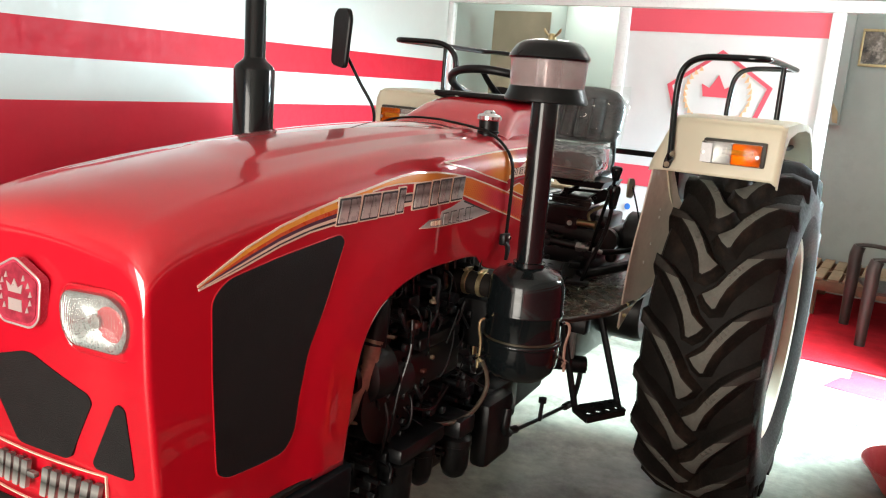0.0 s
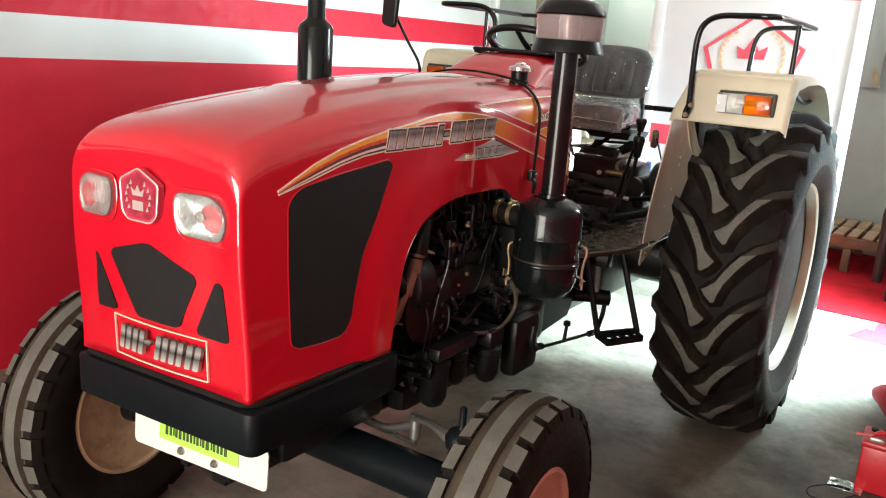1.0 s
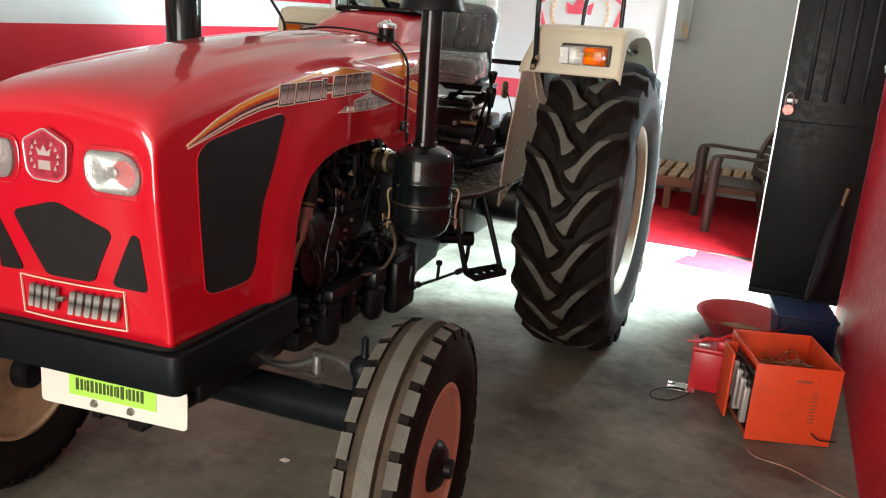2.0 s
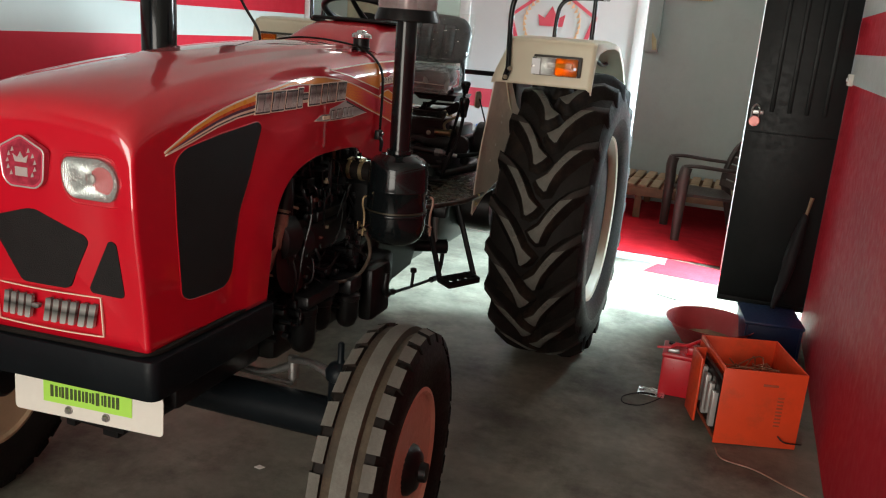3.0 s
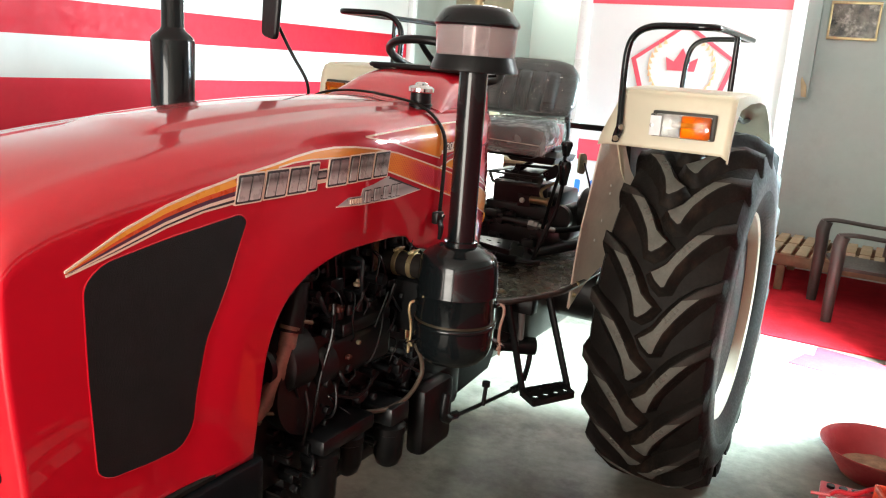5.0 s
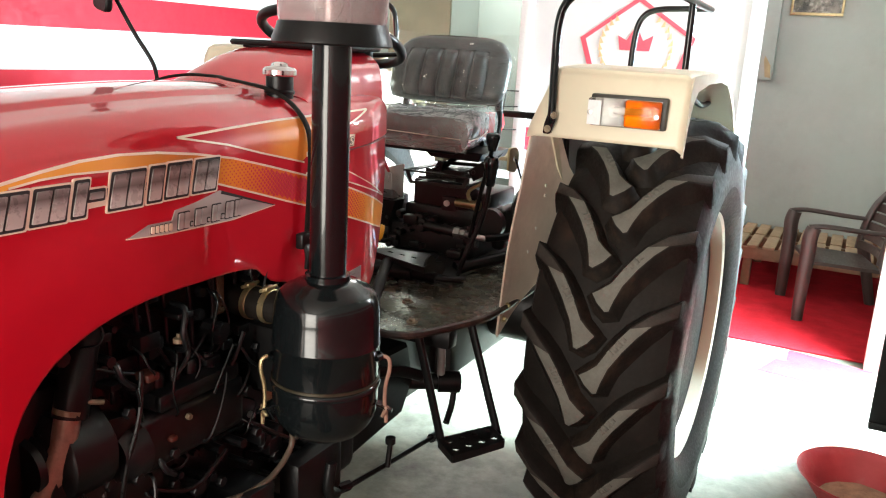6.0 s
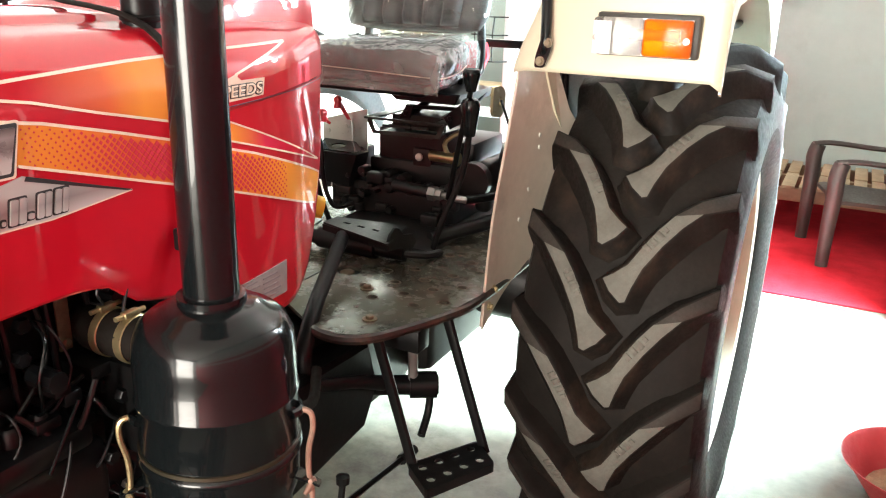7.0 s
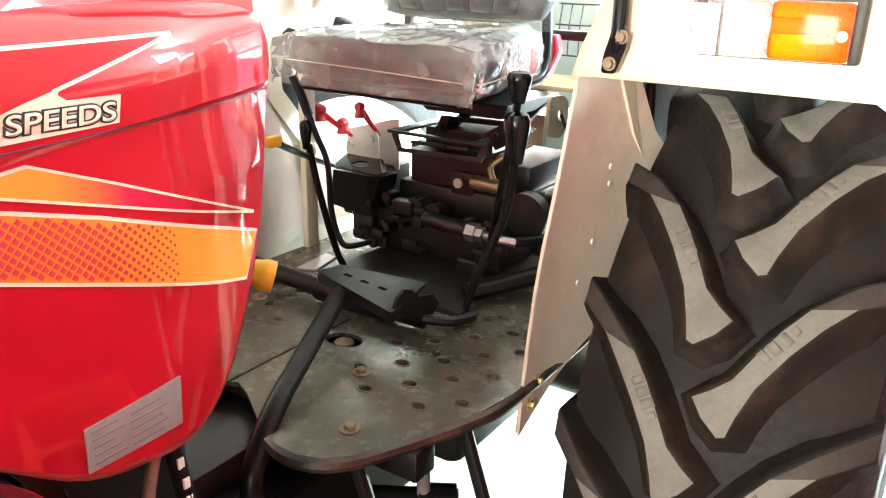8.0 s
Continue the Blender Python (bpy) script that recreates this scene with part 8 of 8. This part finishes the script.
def build_chair():
    """Moulded plastic armchair, facing -x; front legs at the given places."""
    m = Matrix.Translation((-0.245, 6.375, 0.012)) @ Matrix.Rotation(radians(-75), 4, 'Z') @ Matrix.Diagonal((1.05, 1.0, 0.885, 1.0))
    c = thing("armchair", (-0.02, 6.40, 0.012), "dark brown moulded plastic armchair", "chair")
    w = 0.27

    def put(name, bm, label=""):
        return part(name, moved(bm, m), PLASTIC_BROWN, c, label)
    # local: x across, y backwards, z up; front at y = 0
    bm = B()
    rows = []
    for i in range(13):
        row = []
        for j in range(13):
            u, v = i / 12 * 2 - 1, j / 12
            row.append(bm.verts.new((u * (0.235 - 0.02 * v), 0.02 + 0.42 * v, 0.43 - 0.018 * (1 - u * u) * math.sin(v * 3.0) - 0.03 * v - 0.02 * max(0, 0.1 - v) * 10 * 0.6)))
        rows.append(row)
    for a, b in zip(rows, rows[1:]):
        for q in range(12):
            bm.faces.new((a[q], a[q + 1], b[q + 1], b[q]))
    r = bmesh.ops.extrude_face_region(bm, geom=bm.faces[:])
    for v in r["geom"]:
        if isinstance(v, bmesh.types.BMVert):
            v.co.z -= 0.025
    put("seat", bm)
    for s in (-1, 1):
        bm = B()
        tube(bm, [(s * w, -0.015, 0.0), (s * (w - 0.005), -0.015, 0.25), (s * (w + 0.0), -0.012, 0.46), (s * (w + 0.005), -0.015, 0.60), (s * (w + 0.005), 0.0, 0.675)], [0.027, 0.031, 0.035, 0.036, 0.034], 12, 5, flat=1.3)
        put("leg", bm)
        bm = B()
        tube(bm, [(s * (w + 0.005), -0.03, 0.68), (s * (w + 0.01), 0.08, 0.69), (s * (w + 0.0), 0.30, 0.672), (s * (w - 0.03), 0.47, 0.665)], [0.028, 0.034, 0.034, 0.03], 10, 5, flat=0.5)
        put("armrest", bm)
        bm = B()
        tube(bm, [(s * (w - 0.01), 0.56, 0.0), (s * (w - 0.025), 0.50, 0.25), (s * (w - 0.035), 0.45, 0.45)], [0.026, 0.03, 0.034], 10, 5, flat=1.2)
        put("leg", bm)
    # slotted back
    for k in range(7):
        bm = B()
        z0 = 0.45 + k * 0.072
        half = 0.215 + 0.02 * math.sin(k / 6 * 3.0) - 0.05 * max(0, k - 4) / 2
        rows = []
        for i in range(13):
            u = i / 12 * 2 - 1
            x = u * half
            y = 0.45 + 0.02 * k - 0.05 * u * u * 0.9
            rows.append([bm.verts.new((x, y + dy, z)) for dy, z in ((0, z0), (0.004, z0 + 0.058), (0.024, z0 + 0.058), (0.02, z0))])
        for a, b in zip(rows, rows[1:]):
            for q in range(4):
                bm.faces.new((a[q], a[(q + 1) % 4], b[(q + 1) % 4], b[q]))
        bm.faces.new(rows[0])
        bm.faces.new(rows[-1])
        put("back_slat", bm)
    for s in (-1, 1):
        bm = B()
        tube(bm, [(s * (w - 0.035), 0.42, 0.44), (s * (w - 0.03), 0.44, 0.62), (s * (w - 0.045), 0.49, 0.80), (s * 0.16, 0.56, 0.93), (s * 0.05, 0.585, 0.965), (0, 0.587, 0.967)], [0.03, 0.03, 0.028, 0.026, 0.026, 0.026], 10, 5, flat=0.8)
        put("back_frame", bm)


def build_bench():
    b = thing("slatted_bench", (-0.6, 7.2, 0.012), "low bench of bare wooden slats on dark legs", "bench")
    rng_ = random.Random(5)
    for k in range(20):
        x = -1.55 + k * 0.105
        bm = B()
        box(bm, x, x + 0.076 + rng_.uniform(-0.004, 0.004), 6.74, 7.16, 0.292, 0.312 + rng_.uniform(-0.002, 0.002), 0.003)
        part("slat", bm, WOOD, b)
        bm = B()
        box(bm, x, x + 0.076 + rng_.uniform(-0.004, 0.004), 7.20, 7.62, 0.292, 0.312 + rng_.uniform(-0.002, 0.002), 0.003)
        part("slat", bm, WOOD, b)
    for y0 in (6.75, 7.16, 7.56):
        bm = B()
        box(bm, -1.56, 0.55, y0, y0 + 0.045, 0.21, 0.2915, 0.004)
        part("bearer", bm, WOOD_DARK, b)
    for x in (-1.5, -0.62, 0.45):
        for y in (6.76, 7.55):
            bm = B()
            box(bm, x, x + 0.06, y, y + 0.05, 0.012, 0.2095, 0.004)
            part("leg", bm, WOOD_DARK, b)


def build_picture():
    p = thing("framed_picture", (-0.45, 7.64, 2.07), "small framed dark photograph in a gold frame", "picture")
    bm = B()
    box(bm, -0.615, -0.275, 7.632, 7.648, 1.96, 2.22)
    part("print", bm, PHOTO, p)
    for x0, x1, z0, z1 in ((-0.63, -0.26, 1.94, 1.962), (-0.63, -0.26, 2.218, 2.24), (-0.63, -0.612, 1.962, 2.218), (-0.278, -0.26, 1.962, 2.218)):
        bm = B()
        box(bm, x0, x1, 7.622, 7.649, z0, z1, 0.004)
        part("frame", bm, BRASS, p)
    bm = B()
    prism(bm, [(-0.74, 1.47), (-0.70, 1.465), (-0.71, 1.56), (-0.755, 1.63), (-0.76, 1.60)], 'y', 7.572, 7.584)
    bm2 = B()
    box(bm2, -0.83, -0.69, 7.585, 7.6495, 1.45, 2.6, 0.004)
    single("wall_pier", bm2, WALL_GREY, "shallow grey plastered pier on the back wall", "pier", "structure")
    single("wall_hanging", bm, mat("yellowed_paper", (0.42, 0.33, 0.19), 0.8, vary=0.2, scale=14), "scrap of yellowed paper hanging on the wall", "paper")


def build_orange_box():
    m = Matrix.Translation((0.287, 2.640, 0)) @ Matrix.Rotation(radians(17.5), 4, 'Z')
    o = thing("orange_cabinet", (0.41, 2.85, 0.0), "open topped orange sheet metal equipment case", "cabinet")
    W_, D_, H_, T_ = 0.33, 0.37, 0.330, 0.008

    def put(name, bm, mm=ORANGE_BOX, label=""):
        return part(name, moved(bm, m), mm, o, label)
    bm = B()
    box(bm, 0, W_, 0, T_, 0.004, H_, 0.003)
    put("front_panel", bm)
    bm = B()
    box(bm, 0, W_, D_ - T_, D_, 0.004, H_, 0.003)
    put("back_panel", bm)
    bm = B()
    box(bm, W_ - T_, W_, T_ + 0.001, D_ - T_ - 0.001, 0.004, H_, 0.003)
    put("side_panel", bm)
    bm = B()
    box(bm, T_, W_ - T_ - 0.001, T_ + 0.001, D_ - T_ - 0.001, 0.004, 0.02)
    put("bottom", bm, ORANGE_IN)
    bm = B()
    box(bm, -0.055, -0.045, 0.13, 0.27, 0.03, 0.31, 0.003)
    box(bm, -0.055, 0.0, 0.26, 0.27, 0.05, 0.31, 0.003)
    put("loose_panel", bm)
    bm = B()
    box(bm, 0.012, 0.03, 0.02, D_ - 0.02, 0.02, 0.26, 0.003)
    put("chassis", bm, BLACK, "black inner chassis")
    bm = B()
    for k in range(5):
        box(bm, -0.012, 0.010, 0.05 + 0.06 * k, 0.085 + 0.06 * k, 0.05 + 0.03 * (k % 2), 0.20 + 0.012 * k, 0.003)
    put("board", bm, SILVER, "row of electronic parts")
    bm = B()
    box(bm, 0.0, 0.012, T_ + 0.001, D_ - T_ - 0.001, H_ - 0.02, H_, 0.003)
    put("top_rail", bm)
    rr = random.Random(4)
    copper = mat("copper_wire", (0.30, 0.12, 0.06), 0.4, metal=0.4, vary=0.3)
    for k in range(14):
        bm = B()
        a = [(rr.uniform(0.05, W_ - 0.05), rr.uniform(0.05, D_ - 0.05), rr.uniform(0.15, 0.285)) for _ in range(4)]
        tube(bm, a, 0.003, 6, 5)
        put("wire", bm, copper, "bent copper wire")
    bm = B()
    box(bm, 0.06, W_ - 0.05, 0.06, D_ - 0.06, 0.02, 0.15, 0.01)
    put("transformer", bm, BLACK, "dark transformer block")
    # vent louvres and a handle slot pressed into the front
    for k in range(9):
        bm = B()
        box(bm, 0.225, 0.250, -0.003, -0.0003, 0.10 + 0.015 * k, 0.106 + 0.015 * k, 0.001)
        put("louvre", bm, ORANGE_IN)
    bm = B()
    box(bm, 0.16, 0.22, -0.003, -0.0003, 0.268, 0.278, 0.001)
    put("handle_slot", bm, ORANGE_IN)
    bm = B()
    tube(bm, [(0.25, -0.004, 0.06), (0.27, -0.02, 0.045), (0.30, -0.02, 0.04), (0.36, 0.02, 0.02)], 0.003, 6, 5)
    put("lead", bm, CABLE)


def build_battery():
    m = Matrix.Translation((0.026, 3.012, 0)) @ Matrix.Rotation(radians(2), 4, 'Z')
    b = thing("battery", (0.11, 3.09, 0.0), "red plastic battery with clamps on its top", "battery")

    def put(name, bm, mm, label=""):
        return part(name, moved(bm, m), mm, b, label)
    bm = B()
    box(bm, 0, 0.168, 0, 0.17, 0.002, 0.185, 0.008)
    put("case", bm, RED_BOX)
    bm = B()
    box(bm, -0.004, 0.172, -0.004, 0.174, 0.1855, 0.205, 0.006)
    put("lid", bm, RED_BOX)
    bm = B()
    box(bm, 0.10, 0.16, 0.02, 0.09, 0.2055, 0.24, 0.008)
    put("terminal_cover", bm, RED_BOX)
    for k in range(3):
        bm = B()
        lathe(bm, [(0.014, 0.2055), (0.014, 0.215), (0.0, 0.216)], (0.03 + 0.04 * k, 0.13, 0), seg=12)
        put("vent_plug", bm, BLACK)
    bm = B()
    tube(bm, [(0.02, 0.03, 0.215), (0.05, 0.05, 0.235), (0.10, 0.04, 0.245), (0.15, 0.08, 0.26), (0.18, 0.12, 0.25)], 0.008, 8, 5)
    tube(bm, [(-0.03, 0.02, 0.22), (0.03, 0.02, 0.228)], 0.006, 8, 2)
    put("clamp", bm, RED_BOX, "red cable clamp")
    bm = B()
    box(bm, 0.02, 0.07, 0.01, 0.03, 0.206, 0.222, 0.003)
    put("terminal", bm, STEEL)


def build_basin():
    b = thing("basin", (0.20, 3.80, 0.0), "faded red plastic basin with sand in it", "basin")
    at = (0.20, 3.80, 0)
    bm = B()
    lathe(bm, [(0.0, 0.004), (0.125, 0.002), (0.135, 0.008), (0.165, 0.055), (0.205, 0.115), (0.226, 0.135), (0.232, 0.138), (0.230, 0.131), (0.212, 0.118), (0.172, 0.06), (0.14, 0.016), (0.0, 0.012)], at, seg=48)
    part("bowl", bm, BASIN, b)
    bm = B()
    lathe(bm, [(0.0, 0.040), (0.06, 0.043), (0.11, 0.037), (0.146, 0.032), (0.140, 0.017), (0.0, 0.013)], at, seg=32)
    for v in bm.verts:
        v.co.z += 0.008 * noise.noise(v.co * 22)
    part("sand", bm, SAND, b, "heap of brown sand")


def build_tub():
    m = Matrix.Translation((0.49, 3.90, 0)) @ Matrix.Rotation(radians(8), 4, 'Z')
    t = thing("blue_crate", (0.49, 3.90, 0), "dark blue plastic crate with a dark rag", "crate")
    bm = B()
    for x0, x1, y0, y1, z0, z1 in ((-0.13, 0.13, -0.15, 0.15, 0.004, 0.015), (-0.14, -0.128, -0.16, 0.16, 0.004, 0.19), (0.128, 0.14, -0.16, 0.16, 0.004, 0.19), (-0.127, 0.127, -0.16, -0.148, 0.004, 0.19), (-0.127, 0.127, 0.148, 0.16, 0.004, 0.19)):
        box(bm, x0, x1, y0, y1, z0, z1, 0.003)
    part("shell", moved(bm, m), BLUE_TUB, t)
    bm = B()
    box(bm, -0.148, 0.148, -0.168, 0.168, 0.180, 0.196, 0.005)
    part("lid", moved(bm, m), BLUE_TUB, t)
    bm = B()
    tube(bm, [(0.50, 4.02, 0.197), (0.535, 4.10, 0.33), (0.56, 4.17, 0.50), (0.59, 4.22, 0.66), (0.597, 4.225, 0.70)], [0.012, 0.030, 0.038, 0.024, 0.010], 14, 5)
    for v in bm.verts:
        v.co += Vector((0.008 * noise.noise(v.co * 22), 0.008 * noise.noise(v.co * 19 + Vector((3, 0, 0))), 0))
    u = thing("umbrella", (0.50, 4.02, 0.197), "folded black umbrella leaning in the corner", "umbrella")
    part("canopy", bm, CABLE, u, "folded black cloth")
    bm = B()
    tube(bm, [(0.596, 4.224, 0.69), (0.612, 4.24, 0.79)], [0.008, 0.011], 10, 2)
    part("handle", bm, WOOD_DARK, u, "brown wooden handle")


def build_small():
    bm = B()
    tube(bm, [(0.06, 3.0, 0.006), (0.03, 2.93, 0.006), (-0.03, 2.84, 0.006), (-0.10, 2.83, 0.006), (-0.11, 2.90, 0.006), (-0.04, 2.98, 0.006), (0.02, 2.99, 0.006)], 0.0024, 6, 8)
    single("loose_cable", bm, CABLE, "thin dark cable coiled on the floor", "cable")
    bm = B()
    tube(bm, [(0.30, 2.60, 0.005), (0.33, 2.52, 0.004), (0.45, 2.49, 0.004), (0.56, 2.42, 0.004), (0.66, 2.36, 0.004)], 0.003, 6, 8)
    single("loose_wire", bm, RUST, "thin copper wire lying on the floor", "cable")
    bm = B()
    tube(bm, [(-0.15, 4.55, 0.004), (0.0, 4.50, 0.004), (0.10, 4.62, 0.004)], 0.0018, 6, 8)
    single("floor_wire", bm, CABLE, "thin wire lying on the bright floor", "cable")
    bm = B()
    rows = []
    for i in range(7):
        rows.append([bm.verts.new((-0.06 + 0.02 * i, 2.96 + 0.015 * j, 0.004 + 0.012 * abs(noise.noise(Vector((i * 0.9, j * 0.8, 0))))) ) for j in range(7)])
    for a, b in zip(rows, rows[1:]):
        for q in range(6):
            bm.faces.new((a[q], a[q + 1], b[q + 1], b[q]))
    single("plastic_scrap", bm, FILM, "crumpled clear plastic scrap on the floor", "litter")
    bm = B()
    prism(bm, [(-1.22, 1.640), (-1.195, 1.636), (-1.185, 1.655), (-1.21, 1.66)], 'z', 0.0006, 0.003)
    single("paper_scrap", bm, PAPER, "tiny white paper scrap on the floor", "litter")
    # plank leaning on the left wall
    bm = B()
    box(bm, -0.012, 0.012, -0.042, 0.042, 0, 0.74, 0.002)
    moved(bm, Matrix.Translation((-3.17, 1.92, 0.002)) @ Matrix.Rotation(radians(-5), 4, 'Y'))
    single("plank", bm, WOOD, "pale wooden plank leaning on the red wall", "plank")
    # switch on the right wall
    s = thing("wall_switch", (RIGHT, 4.20, 1.44), "small cream wall switch box", "switch")
    bm = B()
    box(bm, RIGHT - 0.025, RIGHT - 0.0005, 4.17, 4.25, 1.40, 1.46, 0.005)
    part("cover", bm, PAPER, s)
    bm = B()
    box(bm, RIGHT - 0.032, RIGHT - 0.0255, 4.20, 4.22, 1.42, 1.44, 0.002)
    part("rocker", bm, ALU, s)


def build_wire_rack():
    """Small rack of bent wire on the partition's post."""
    r = thing("wire_rack", (-1.93, PART_Y - 0.03, 1.09), "small black wire rack hung on the white post", "rack")
    for z, d in ((1.092, 0.085), (1.175, 0.085), (1.232, 0.085), (1.326, 0.06)):
        bm = B()
        tube(bm, [(-2.09, PART_Y - 0.022, z), (-2.09, PART_Y - d, z), (-1.955, PART_Y - d, z), (-1.90, PART_Y - 0.022, z)], 0.004, 6, 1)
        part("hoop", bm, BLACK, r)
    for x in (-2.07, -2.02, -1.965):
        bm = B()
        tube(bm, [(x, PART_Y - 0.085, 1.09), (x, PART_Y - 0.085, 1.235), (x, PART_Y - 0.060, 1.328)], 0.004, 6, 1)
        part("upright", bm, BLACK, r)


def build_back_room():
    """What shows through the glazed bay."""
    # brown board added for the dark, wood-coloured reflection in the pane
    bm = B()
    box(bm, -3.03, -2.56, PART_Y + 0.30, PART_Y + 0.32, 0.0, 2.12, 0.003)
    single("plywood_board", bm, mat("dim_brown_board", (0.30, 0.25, 0.18), 0.6, vary=0.15, scale=4, bump=0.05, dirt=(0.22, 0.18, 0.13), dirt_amount=0.5, dirt_scale=3), "dim brown board behind the glass that stands for a reflection in it", "board")
    bm = B()
    box(bm, -2.3, -1.98, 7.60, 7.645, 1.35, 1.80)
    single("calendar", bm, PAPER, "pale wall calendar in the back room", "calendar")
    t = thing("desk", (-2.55, 6.9, 0), "plain cream office desk in the back room", "desk")
    bm = B()
    box(bm, -3.1, -2.0, 6.6, 7.2, 0.72, 0.75, 0.004)
    part("top", bm, WOOD, t)
    for x in (-3.08, -2.06):
        bm = B()
        box(bm, x, x + 0.04, 6.62, 7.18, 0, 0.7195, 0.004)
        part("side", bm, WOOD_DARK, t)


build_side_door()
build_chair()
build_bench()
build_picture()
build_orange_box()
build_battery()
build_basin()
build_tub()
build_small()
build_wire_rack()
build_back_room()
